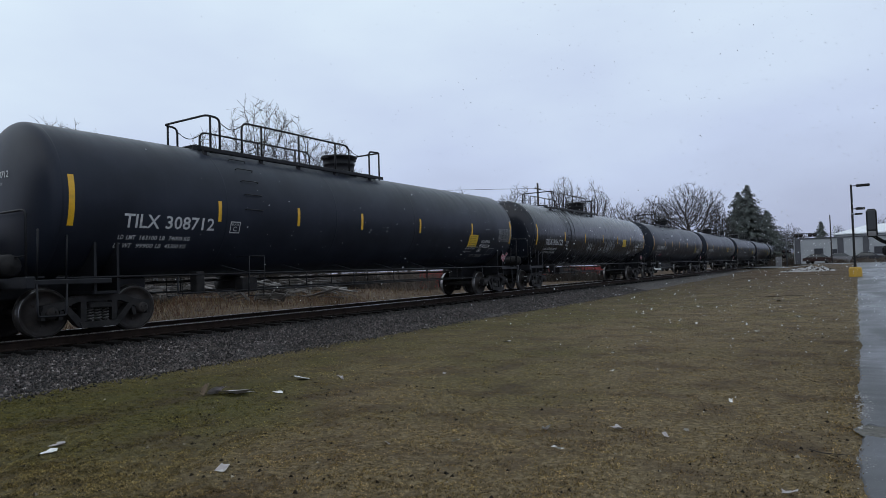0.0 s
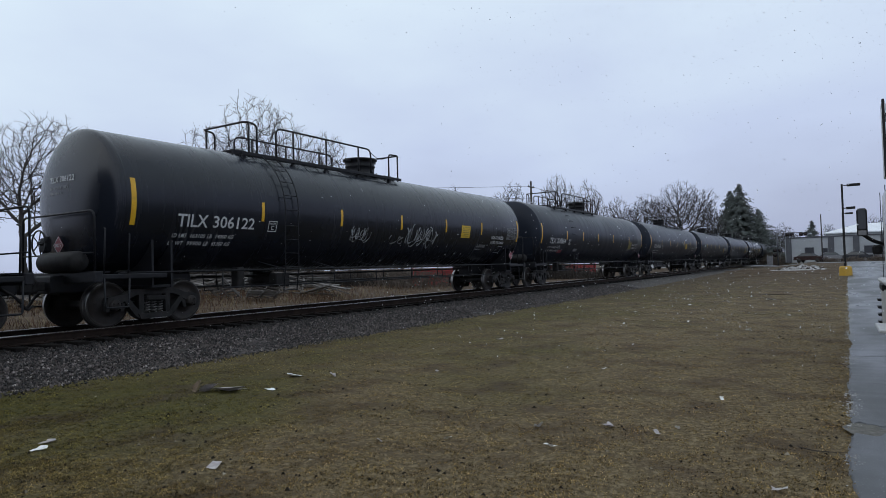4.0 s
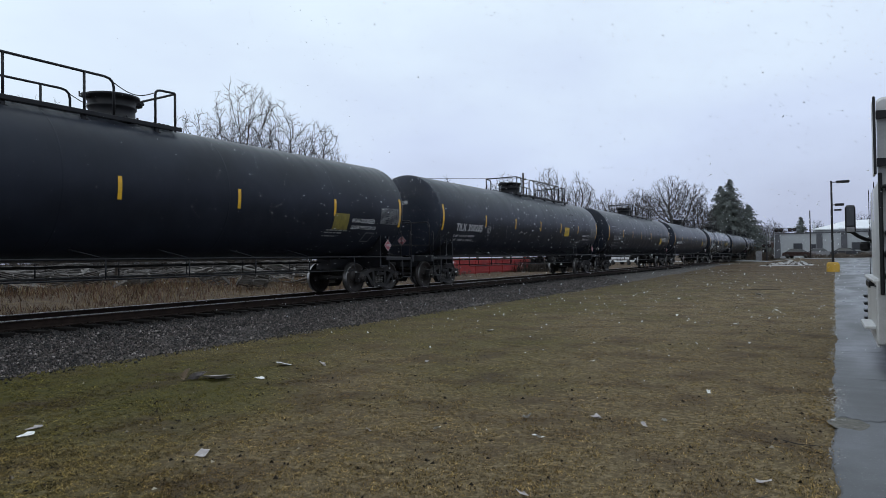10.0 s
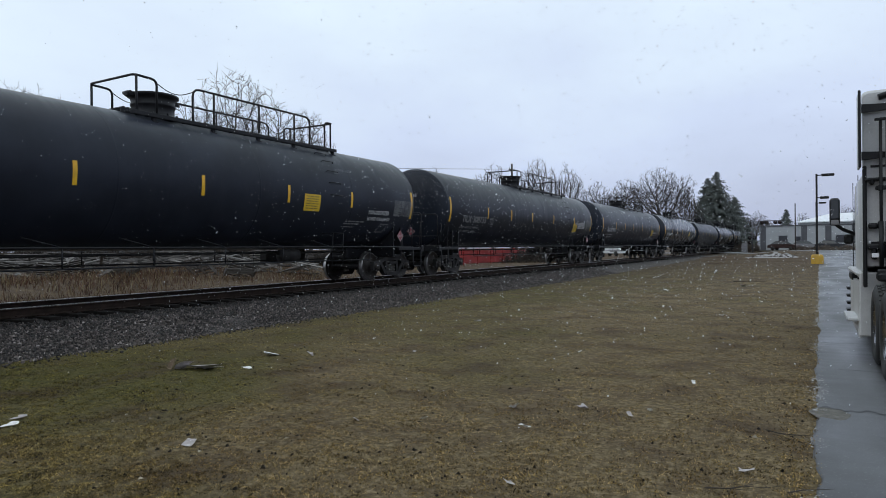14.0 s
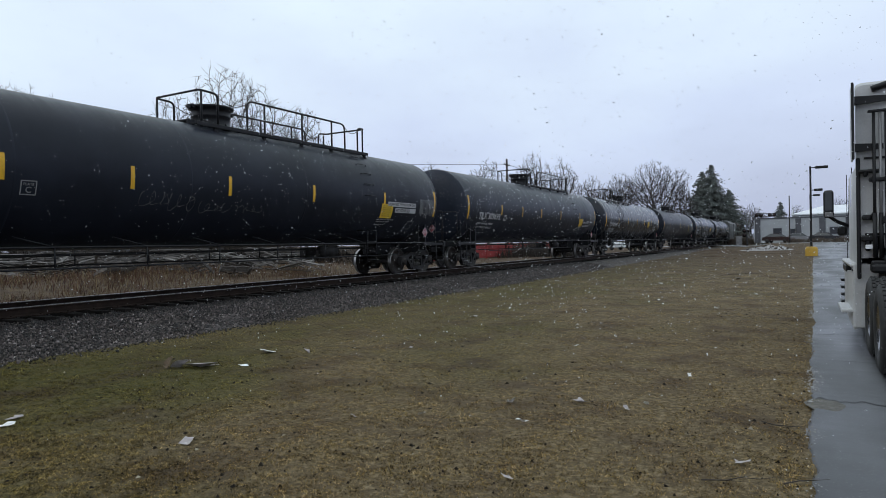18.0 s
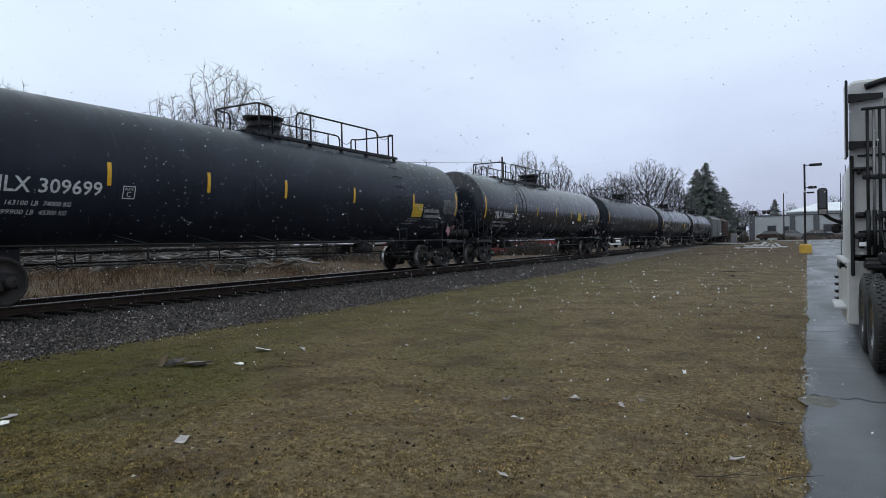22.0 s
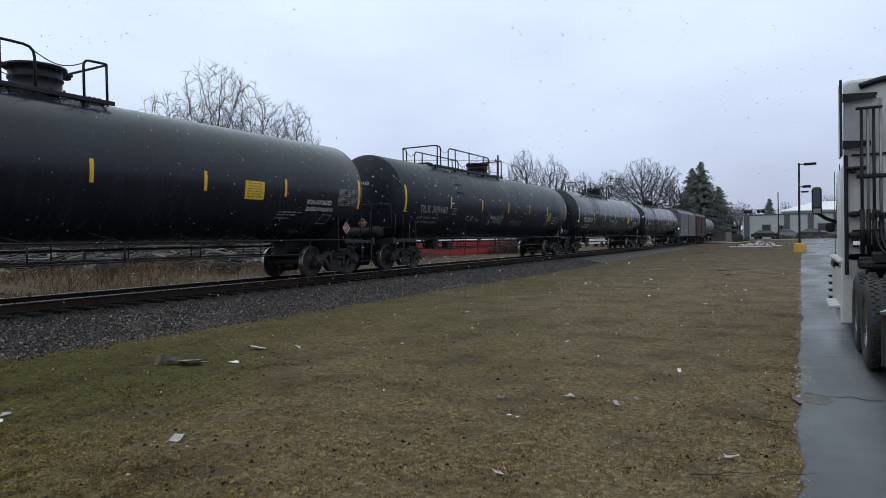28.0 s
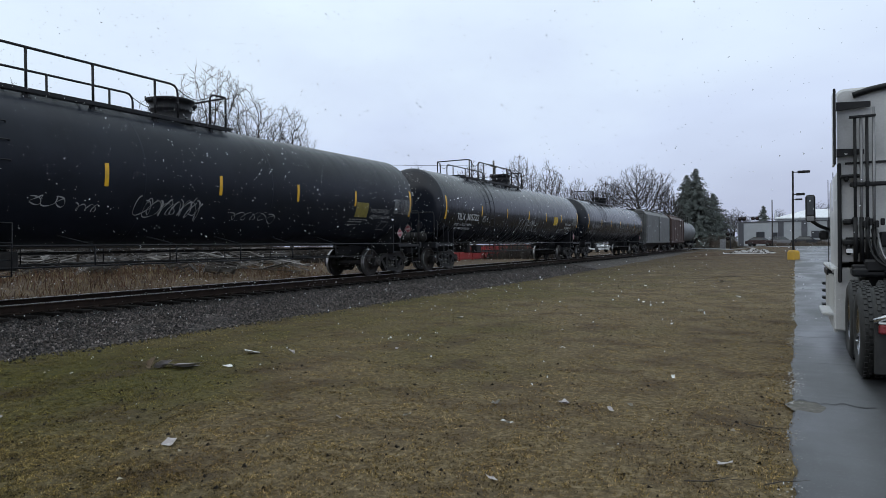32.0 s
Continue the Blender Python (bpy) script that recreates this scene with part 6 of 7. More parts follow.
        part("mirror_arm", Shape().tube([(side * 1.54, 14.32, 1.98), (side * 1.42, 14.4, 1.88), (side * 1.15, 14.5, 1.76)], 0.035, 7, 0.05), M_TRIM, mi)
        part("lower_mirror", Shape().box(side * 1.33, 14.55, 1.70, 0.16, 0.1, 0.18, 0.04), M_TRIM, mi)
        # tank fairing, steps and skirt
        part("skirt", Shape().plate([(11.2, 0.22), (13.6, 0.30), (13.6, 1.02), (11.2, 1.05)] if side > 0 else [(11.2, 1.05), (13.6, 1.02), (13.6, 0.30), (11.2, 0.22)], side * 1.30, side * 1.345, "x"), M_CAB, tk)
        se = part("skirt_end", Shape().box(side * 1.185, 11.18, 0.72, 0.32, 0.06, 0.94, 0.02), M_CAB, tk)
        for z in (0.34, 0.72, 1.08):
            part("bolt", Shape().rod((side * 1.09, 11.15, z), (side * 1.09, 11.135, z), 0.018, n=8), M_TRIM, se)
        part("cap_fairing", Shape().box(side * 1.27, 12.6, 1.16, 0.20, 2.7, 0.07, 0.025), M_CAB, tk)
        part("step_well", Shape().box(side * 1.30, 13.1, 1.06, 0.14, 0.9, 0.11, 0.015), M_TRIM, tk)
        for k in range(4):
            part("tread_bar", Shape().box(side * 1.36, 13.75, 0.42 + 0.13 * k, 0.08, 0.30, 0.045, 0.012), M_TRIM, tk)
        part("fuel_tank", Shape().lathe([(0.001, 11.3), (0.28, 11.32), (0.32, 11.4), (0.32, 13.2), (0.28, 13.3), (0.001, 13.32)], (side * 0.82, 0, 0.62), "y", 20), M_PIPE, tk)
        for z in (0.47,):
            part("step", Shape().box(side * 1.39, 12.0, z, 0.20, 1.2, 0.05, 0.015), M_CAB, tk)
        part("tool_box", Shape().box(side * 1.24, 11.55, 1.10, 0.14, 0.75, 0.10, 0.02), M_TRIM, tk)
        # mud flap, hanger and lamp
        part("mud_flap", Shape().box(side * 0.83, 8.25, 0.46, 0.62, 0.02, 0.62, 0.008), M_TYRE, tk)
        part("flap_hanger", Shape().tube([(side * 0.45, 8.25, 0.84), (side * 0.9, 8.22, 0.82), (side * 1.14, 8.22, 0.72)], 0.03, 7, 0.05), M_CHROME, tk)
        tl = part("tail_lamp", Shape().box(side * 0.92, 8.21, 0.64, 0.36, 0.05, 0.10, 0.015), M_TAIL, tk)
        part("lamp_strip", Shape().box(side * 0.92, 8.205, 0.705, 0.36, 0.05, 0.018, 0.005), M_WHITE, tl)
        part("fender", Shape().grid([[(side * 1.24 + (0.05 if i else 0) * 0, 14.5 + 0.62 * math.cos(a), R + 0.62 * math.sin(a)), (side * 0.8, 14.5 + 0.62 * math.cos(a), R + 0.62 * math.sin(a))] for i, a in enumerate([radians(v) for v in range(0, 181, 15)])], False, True), M_CAB, tk)
    # pipes, brackets and hoses behind the sleeper
    for x, z0, z1, m in ((-1.09, 1.3, 3.34, M_TRIM), (-1.015, 1.3, 3.36, M_PIPE), (-0.945, 1.3, 3.34, M_TRIM), (-0.865, 1.2, 3.48, M_PIPE)):
        p = part("back_pipe", Shape().rod((x, 10.9, z0), (x, 10.9, z1), 0.021, n=10), m, tk)
        part("sleeve", Shape().rod((x, 10.9, z0 - 0.02), (x, 10.9, z0 + 0.62), 0.028, n=10), M_TRIM, p)
    part("pipe_cap", Shape().box(-1.0, 10.9, 3.36, 0.32, 0.07, 0.035, 0.008), M_TRIM, tk)
    br = part("pipe_bracket", Shape().box(-0.86, 10.87, 2.39, 0.60, 0.08, 0.06, 0.015), M_TRIM, tk)
    for x in (-1.1, -0.95, -0.7, -0.58):
        part("clamp", Shape().box(x, 10.84, 2.39, 0.05, 0.09, 0.10, 0.015), M_TRIM, br)
    for x, z, w, h in ((-1.13, 2.52, 0.28, 0.05), (-1.19, 2.49, 0.06, 0.09), (-1.18, 1.86, 0.12, 0.08), (-1.10, 1.87, 0.05, 0.12), (-1.15, 1.56, 0.20, 0.09), (-1.17, 1.46, 0.07, 0.16), (-1.06, 1.5, 0.06, 0.2), (-0.74, 1.6, 0.12, 0.22), (-0.9, 1.35, 0.2, 0.14)):
        part("gear_box", Shape().box(x, 11.0, z, w, 0.14, h, 0.025), M_TRIM, tk)
    part("label_plate", Shape().box(-1.16, 10.915, 1.44, 0.09, 0.012, 0.06, 0.004), M_WHITE, tk)
    for k, m in enumerate((M_TRIM, M_TRIM, M_PIPE)):
        pts = [(-0.95 + 0.06 * k, 10.95, 1.75), (-0.9 + 0.06 * k, 10.7, 1.3), (-0.6 + 0.05 * k, 10.3, 1.15 - 0.03 * k), (-0.2, 10.1, 1.5), (0.1 + 0.05 * k, 10.9, 2.0)]
        part("air_line", Shape().tube(pts, 0.016, 6, 0.25), m, tk)
    for x, z, w, h in ((-0.55, 1.22, 0.9, 0.20), (0.2, 1.20, 0.8, 0.24), (-0.95, 1.14, 0.4, 0.12), (-0.3, 1.42, 0.3, 0.22), (-0.62, 1.45, 0.16, 0.16)):
        part("valve_block", Shape().box(x, 10.85, z, w, 0.36, h, 0.03), M_TRIM, tk)
    for k in range(5):
        part("clip", Shape().box(-0.98 + 0.07 * k, 10.86, 1.82 + 0.03 * (k % 2), 0.05, 0.06, 0.10, 0.012), M_TRIM, tk)
    part("deck_bar", Shape().box(0, 10.75, 1.17, 2.3, 0.10, 0.16, 0.02), M_TRIM, tk)
    part("wall_panel", Shape().box(0.15, 11.075, 2.2, 1.3, 0.03, 0.75, 0.015), M_CAB, cab)
    part("rear_window", Shape().box(0.15, 11.075, 3.25, 0.7, 0.035, 0.4, 0.05), M_CAB, cab)
    return tk


semi_truck()


# ---- parked cars, brush and snow by the building ----
def parked_car(x, y, turn, paint, label, z=None):
    c = thing("parked_car", label, "car", "parked cars", pose(x, y, ground_z(x, y) if z is None else z, 0, 0, turn))
    s = Shape()
    prof = [(-2.2, 0.35), (-2.2, 0.75), (-1.9, 0.92), (-0.9, 0.98), (1.5, 1.0), (2.1, 0.9), (2.15, 0.4)]
    s.grid([[(x0, a, b) for a, b in prof] for x0 in (-0.86, -0.8, 0.8, 0.86)], False, True)
    for k in (-0.86, 0.86):
        pts = [(k, a, b) for a, b in prof]
        s.face(pts if k > 0 else pts[::-1])
    body = part("body", s, paint, c)
    s = Shape()
    s.grid([[(k * w, a, b) for k in (-1, 1)] for a, b, w in ((-1.0, 0.97, 0.78), (-0.35, 1.42, 0.62), (1.0, 1.44, 0.62), (1.75, 0.98, 0.76))], False, False)
    part("windscreen", s, M_GLASS, body)
    for k in (-1, 1):
        sh = Shape()
        sh.face([(k * 0.78, -0.95, 0.98), (k * 0.63, -0.35, 1.41), (k * 0.63, 1.0, 1.43), (k * 0.77, 1.7, 0.99)])
        part("side_glass", sh, M_GLASS, body)
        for a in (-1.35, 1.35):
            part("wheel", Shape().lathe([(0.001, -0.1), (0.3, -0.1), (0.32, 0), (0.3, 0.1), (0.001, 0.1)], (k * 0.78, a, 0.32), "x", 16), M_TYRE, c)
    part("roof", Shape().box(0, 0.32, 1.45, 1.26, 1.4, 0.06, 0.02), paint, body)
    return c


M_CARRED = surface("dull_red_car_paint", (0.045, 0.026, 0.024), 0.3, 0, 0.1, 2, 40, 0)
M_CARGREY = surface("grey_car_paint", (0.2, 0.2, 0.21), 0.3, 0, 0.1, 2, 40, 0)
M_CARDARK = surface("dark_car_paint", (0.03, 0.032, 0.038), 0.25, 0, 0.1, 2, 40, 0)
M_CARWHITE = surface("white_car_paint", (0.62, 0.63, 0.65), 0.3, 0, 0.05, 2, 40, 0)
M_CARBLUE = surface("dark_blue_car_paint", (0.03, 0.06, 0.12), 0.3, 0, 0.1, 2, 40, 0)
for x, y, turn, m, nm in ((-3.9, 115, 70, M_CARRED, "dull brown"), (-0.9, 117, 95, M_CARGREY, "grey"), (2.6, 116, 80, M_CARDARK, "dark"), (6.5, 117, 90, M_CARGREY, "grey")):
    parked_car(x, y, turn, m, nm + " saloon car parked by the building")
for az, dd, turn, m, nm in ((15.1, 84, 60, M_CARWHITE, "white"), (12.6, 95, 80, M_CARDARK, "dark"), (58.6, 56, 20, M_CARBLUE, "dark blue")):
    x, y = at_bearing(az, dd)
    parked_car(x, y, turn, m, nm + " saloon car parked past the track")

M_BRUSH = surface("dry_brown_brush", (0.11, 0.085, 0.068), 0.9, 0, 0.35, 3, 20, 0)


def brush(x, y, wide, high, seed, count, label):
    rng = random.Random(seed)
    s = Shape()
    for k in range(count):
        px, py = rng.gauss(0, wide * 0.28), rng.gauss(0, wide * 0.16)
        l = high * rng.uniform(0.4, 1.0) * max(0.3, 1 - abs(px) / wide)
        d = Vector((rng.gauss(0, 0.5), rng.gauss(0, 0.5), 1)).normalized()
        p = Vector((px, py, 0))
        s.rod(p, p + d * l, 0.03, 0.01, 3, False)
        for j in range(4):
            q = p + d * l * rng.uniform(0.3, 0.9)
            e = (d + Vector((rng.gauss(0, 0.7), rng.gauss(0, 0.7), rng.gauss(0, 0.3)))).normalized()
            s.rod(q, q + e * l * 0.45, 0.018, 0.008, 3, False)
    return whole("bush", s, M_BRUSH, label, "bush", "dry brush by the crossing", at=pose(x, y, ground_z(x, y)))


for k, (x, y, w, h) in enumerate(((-1.2, 113, 3, 0.8), (1.6, 113, 4, 0.9), (4.8, 112, 5, 1.0), (8.2, 112, 5, 1.4), (11.5, 112, 5, 1.4), (-9.5, 128, 5, 2.6), (-13, 135, 6, 3.0), (-17, 138, 6, 3.0), (-22.4, 35.0, 5, 1.3), (-22.6, 31.5, 5, 1.6))):
    brush(x, y, w, h, 50 + k, 130, "dry brown leafless bush")

# cross road and grade crossing
s = Shape()
rows = []
for x in axis_steps([(-120, -20, 10), (-20, 40, 24)]):
    z = max(ground_z(x, 106), RAIL_Z * ease(-4, -11, x) if x > TRACK_X else ground_z(x, 106) + (RAIL_Z - ground_z(x, 106)) * ease(-24, -16, x)) + 0.02
    rows.append([(x, 102.0 - (0.25 * (x + 13) if x < -13 else 0), z - 0.05), (x, 102.2 - (0.25 * (x + 13) if x < -13 else 0), z), (x, 109 - (0.25 * (x + 13) if x < -13 else 0), z), (x, 109.2 - (0.25 * (x + 13) if x < -13 else 0), z - 0.05)])
s.grid(rows)
whole("cross_road", s, M_ASPHALT, "wet asphalt road over the crossing", "road", kind="structure")
M_SIGNALRED = surface("dark_red_signal_lens", (0.03, 0.008, 0.008), 0.3, 0, 0.1, 4, 30, 0)


def crossing_signal():
    g = thing("crossing_signal", "railway crossing mast with cantilever lights", "signal", at=pose(-8.0, 110, ground_z(-8, 110)))
    part("mast", Shape().rod((0, 0, 0), (0, 0, 5.2), 0.09, n=10), M_PILASTER, g)
    for z in (4.5, 5.0):
        part("cantilever_arm", Shape().rod((0, 0, z), (4.6, 0, z), 0.045, n=8), M_PILASTER, g)
    for k in range(6):
        part("truss_web", Shape().rod((0.3 + k * 0.75, 0, 4.5), (0.65 + k * 0.75, 0, 5.0), 0.025, n=6), M_PILASTER, g)
    for x, z in ((1.4, 4.75), (2.0, 4.75), (3.2, 4.75), (3.8, 4.75), (-0.35, 2.4), (0.35, 2.4), (-0.35, 1.7)):
        lamp = part("signal_disc", Shape().lathe([(0.001, 0.02), (0.30, 0.02), (0.30, -0.02), (0.001, -0.02)], (x, -0.18, z), "y", 16), M_TRIM, g)
        part("signal_lens", Shape().lathe([(0.001, -0.07), (0.11, -0.06), (0.13, -0.03)], (x, -0.18, z), "y", 12), M_SIGNALRED, lamp)
    part("gate_arm", Shape().rod((0.3, -0.3, 1.0), (0.5, -0.3, 5.6), 0.04, 0.025, 6), M_PIPE, g)
    part("cabinet", Shape().box(-1.2, 1.0, 0.8, 0.8, 0.6, 1.6, 0.03), M_PIPE, g)


crossing_signal()
# ploughed heap of old snow on the lawn
s = Shape()
rows = []
for i in range(29):
    u = i / 28 * 2 - 1
    row = []
    for j in range(17):
        v = j / 16 * 2 - 1
        h = max(0.0, 1 - u * u * 0.95 - v * v) ** 0.8 * (0.6 + 0.9 * noise.noise((u * 2.5, v * 2.5, 4))) * 0.5
        px, py = -3.5 + u * 2.4 + 0.3 * noise.noise((u * 3, v * 3, 8)), 71 + v * 2.4
        row.append((px, py, ground_z(px, py) - 0.03 + h + 0.08 * noise.noise((u * 9, v * 9, 1)) * (h > 0)))
    rows.append(row)
s.grid(rows)
heap = thing("snow_heap", "low heap of dirty ploughed snow with soil clods", "snow heap")
part("snow", s, M_DIRTYSNOW, heap)
rng = random.Random(66)
clods = Shape()
for k in range(150):
    row = rng.choice(rows[3:-3])
    p = Vector(rng.choice(row[2:-2])) + Vector((rng.uniform(-0.1, 0.1), rng.uniform(-0.1, 0.1), 0))
    e = Euler((rng.uniform(0, 6), rng.uniform(0, 6), rng.uniform(0, 6))).to_matrix()
    w = rng.uniform(0.06, 0.22)
    clods.box(p.x, p.y, p.z, w, w * rng.uniform(0.5, 1.4), w * rng.uniform(0.3, 0.7), w * 0.2, e)
tagged(part("soil_clods", clods, surface("wet_soil_clods", (0.055, 0.042, 0.032), 0.8, 0, 0.4, 3, 25, 0.5, 0.02), heap, "dark clods of soil in the snow"), kind="stuff")
for k, az in enumerate((45.5, 47.5, 49.5, 51.5)):
    x, y = at_bearing(az, 52)
    brush(x, y, 4.5, 4.6, 80 + k, 260, "tall dense brown leafless scrub")
M_MUD = surface("bare_mud", (0.075, 0.052, 0.036), 0.95, 0, 0.5, 3, 25, 0.8, 0.03, stain=(0.12, 0.09, 0.05), stain_amount=0.8, spec=0.08)
for k, (x, y, w, l) in enumerate(((-4.2, 66.5, 5.2, 2.0), (-2.0, 60, 3.0, 1.0), (-6.5, 78, 5, 2), (-5.5, 56, 2.6, 0.7))):
    s = Shape()
    ring = [(x + w * math.cos(a) * (1 + 0.3 * noise.noise((math.cos(a) * 2, math.sin(a) * 2, k))), y + l * math.sin(a) * (1 + 0.3 * noise.noise((math.cos(a) * 2, math.sin(a) * 2, k + 9)))) for a in [i * 6.2832 / 24 for i in range(24)]]
    s.grid([[(a, b, ground_z(a, b) + 0.004) for a, b in ring], [(x + (a - x) * 0.55, y + (b - y) * 0.55, ground_z(x, y) + 0.07) for a, b in ring]], True, True)
    s.face([(x + (a - x) * 0.55, y + (b - y) * 0.55, ground_z(x, y) + 0.07) for a, b in ring])
    whole("mud_patch", s, M_MUD, "dark bare muddy patch in the lawn", "mud", "mud patches", kind="structure")


# ---- grass, weeds, leaves, litter ----
def blade_material(name, stops, lawn=False):
    m, t, b = nodes_of(name)
    g = t.nodes.new("ShaderNodeNewGeometry")
    c = ramp_node(t, g.outputs["Random Per Island"], stops).outputs[0]
    if lawn:
        green, worn, _ = lawn_masks(t)
        c = mix_node(t, 1.0, c, mix_node(t, green, (1.12, 0.97, 0.79), (0.64, 0.67, 0.32)), "MULTIPLY")
        c = mix_node(t, 1.0, c, mix_node(t, worn, (1.24, 1.22, 1.16), (0.66, 0.57, 0.52)), "MULTIPLY")
        clump = noise_node(t, 26, 3, rough=0.7)
        c = mix_node(t, 1.0, c, ramp_node(t, clump.outputs["Fac"], [(0.38, (0.22, 0.21, 0.20)), (0.55, (1.28, 1.28, 1.26))]).outputs[0], "MULTIPLY")
        drift = noise_node(t, 4.5, 4, rough=0.65)
        c = mix_node(t, 1.0, c, ramp_node(t, drift.outputs["Fac"], [(0.36, (0.46, 0.46, 0.44)), (0.64, (1.42, 1.40, 1.36))]).outputs[0], "MULTIPLY")
    else:
        n = noise_node(t, 0.5, 3)
        c = mix_node(t, 0.6, c, ramp_node(t, n.outputs["Fac"], [(0.35, (0.55, 0.52, 0.5)), (0.65, (1.1, 1.1, 1.05))]).outputs[0], "MULTIPLY")
    t.links.new(c, b.inputs["Base Color"])
    b.inputs["Roughness"].default_value = 0.8
    b.inputs["Specular IOR Level"].default_value = 0.2
    return m


M_BLADE = blade_material("lawn_blades", [(0.0, (0.024, 0.019, 0.010)), (0.25, (0.090, 0.072, 0.034)), (0.5, (0.138, 0.116, 0.042)), (0.8, (0.255, 0.205, 0.110)), (1.0, (0.42, 0.36, 0.245))], True)
M_WEED = blade_material("dry_weeds", [(0.0, (0.045, 0.026, 0.018)), (0.4, (0.115, 0.056, 0.036)), (0.65, (0.14, 0.085, 0.05)), (0.88, (0.24, 0.185, 0.105)), (1.0, (0.32, 0.27, 0.17))])
M_LEAF = blade_material("fallen_leaves", [(0.0, (0.008, 0.006, 0.004)), (0.75, (0.022, 0.016, 0.010)), (0.9, (0.08, 0.058, 0.035)), (1.0, (0.40, 0.36, 0.28))])


def scatter_blades(count, box, height, width, seed, lay):
    """Fine short blades on the ground; lay: how flat they lie."""
    x0, x1, y0, y1 = box
    r = np.random.RandomState(seed)
    y = 1 / (1 / y0 + (1 / y1 - 1 / y0) * r.rand(count))
    x = x0 + (x1 - x0) * r.rand(count)
    edge = np.array([road_edge(v) for v in y])
    keep = (x < edge - 0.02 + 0.05 * r.randn(count)) & (x > -10.25 + 0.25 * r.randn(count))
    x, y = x[keep], y[keep]
    tuft = np.array([noise.noise((a * 7.5, b * 7.5, 2.0)) + 0.6 * noise.noise((a * 1.9, b * 1.9, 6.0)) for a, b in zip(x, y)])
    keep = tuft > r.rand(len(x)) * 1.1 - 0.85
    x, y, tuft = x[keep], y[keep], tuft[keep]
    n = len(x)
    z = np.array([ground_z(a, b) for a, b in zip(x, y)])
    a = r.rand(n) * 2 * np.pi
    h = height * (0.4 + 0.9 * r.rand(n)) * (1 + 0.02 * y) * (0.8 + 0.6 * np.clip(tuft + 0.25, 0, 1))
    w = width * (0.6 + 0.8 * r.rand(n)) * (1 + 0.05 * y)
    t = r.rand(n) * 2 * np.pi
    lean = lay * (0.3 + r.rand(n)) * h
    v = np.empty((n, 3, 3))
    v[:, 0] = np.stack([x - np.cos(a) * w, y - np.sin(a) * w, z - 0.003], 1)
    v[:, 1] = np.stack([x + np.cos(a) * w, y + np.sin(a) * w, z - 0.003], 1)
    v[:, 2] = np.stack([x + np.cos(t) * lean, y + np.sin(t) * lean, z + h], 1)
    me = bpy.data.meshes.new("blades")
    me.from_pydata(v.reshape(-1, 3), [], np.arange(3 * n).reshape(-1, 3))
    return me


whole("lawn_grass", scatter_blades(900000, (-10.6, 0.6, 1.7, 100.0), 0.0085, 0.0036, 1, 1.2), M_BLADE, "short dormant straw and olive grass blades", "grass", kind="stuff")


def scatter_leaves():
    rng = random.Random(31)
    s = Shape()
    for k in range(6500):
        y = 1.5 + 60 * rng.random() ** 2.3
        x = rng.uniform(-9.8, road_edge(y) - 0.05)
        if noise.noise((x * 0.4, y * 0.4, 12)) + 0.6 * noise.noise((x * 2.1, y * 2.1, 5)) < rng.uniform(-0.7, 0.35):
            continue
        r = (0.004 + 0.022 * rng.random() ** 3) * (1 + 0.02 * y)
        a = rng.uniform(0, 6.28)
        z = ground_z(x, y) + 0.017
        c, d = math.cos(a) * r, math.sin(a) * r
        top = (x + rng.uniform(-0.4, 0.4) * r, y + rng.uniform(-0.4, 0.4) * r, z + r * rng.uniform(-0.3, 0.45))
        foot = [(x + c, y + d, z - 0.014), (x - 0.6 * c - 0.8 * d, y - 0.6 * d + 0.8 * c, z - 0.014), (x - 0.6 * c + 0.8 * d, y - 0.6 * d - 0.8 * c, z - 0.014)]
        for a, b in ((0, 1), (1, 2), (2, 0)):
            s.face([foot[a], foot[b], top])
    whole("fallen_leaves", s, M_LEAF, "small dark clods and curled leaves in the grass", "leaves", kind="stuff")


scatter_leaves()


def scatter_weeds():
    rng = random.Random(41)
    s = Shape()
    for k in range(46000):
        y = rng.uniform(1, 52) if rng.random() < 0.8 else rng.uniform(40, 90)
        x = -16.4 - 10 * rng.random() ** 1.2
        clump = noise.noise((x * 0.35, y * 0.35, 3))
        if clump < rng.uniform(-0.6, 0.25) or (y > 24 and rng.random() < 0.55) or (y > 35 and rng.random() < 0.8):
            continue
        tall = (0.14 + 0.50 * ease(-16.5, -21.5, x)) * (0.55 if y > 26 else 1.0)
        h = tall * rng.uniform(0.35, 1.0) * (0.7 + 0.6 * max(0, clump))
        w = rng.uniform(0.004, 0.011)
        a, t = rng.uniform(0, 6.28), rng.uniform(0, 6.28)
        z = ground_z(x, y) - 0.02
        l = h * rng.uniform(0.1, 1.1)
        c, d = math.cos(a) * w, math.sin(a) * w
        mx, my = x + math.cos(t) * l * 0.35, y + math.sin(t) * l * 0.35
        s.grid([[(x - c, y - d, z), (x + c, y + d, z)], [(mx - c * 0.8, my - d * 0.8, z + h * 0.6), (mx + c * 0.8, my + d * 0.8, z + h * 0.6)], [(x + math.cos(t) * l - c * 0.2, y + math.sin(t) * l, z + h), (x + math.cos(t) * l + c * 0.2, y + math.sin(t) * l, z + h)]], False, False)
    whole("dry_weeds", s, M_WEED, "tall dry tan and russet weeds past the rails", "weeds", kind="stuff")


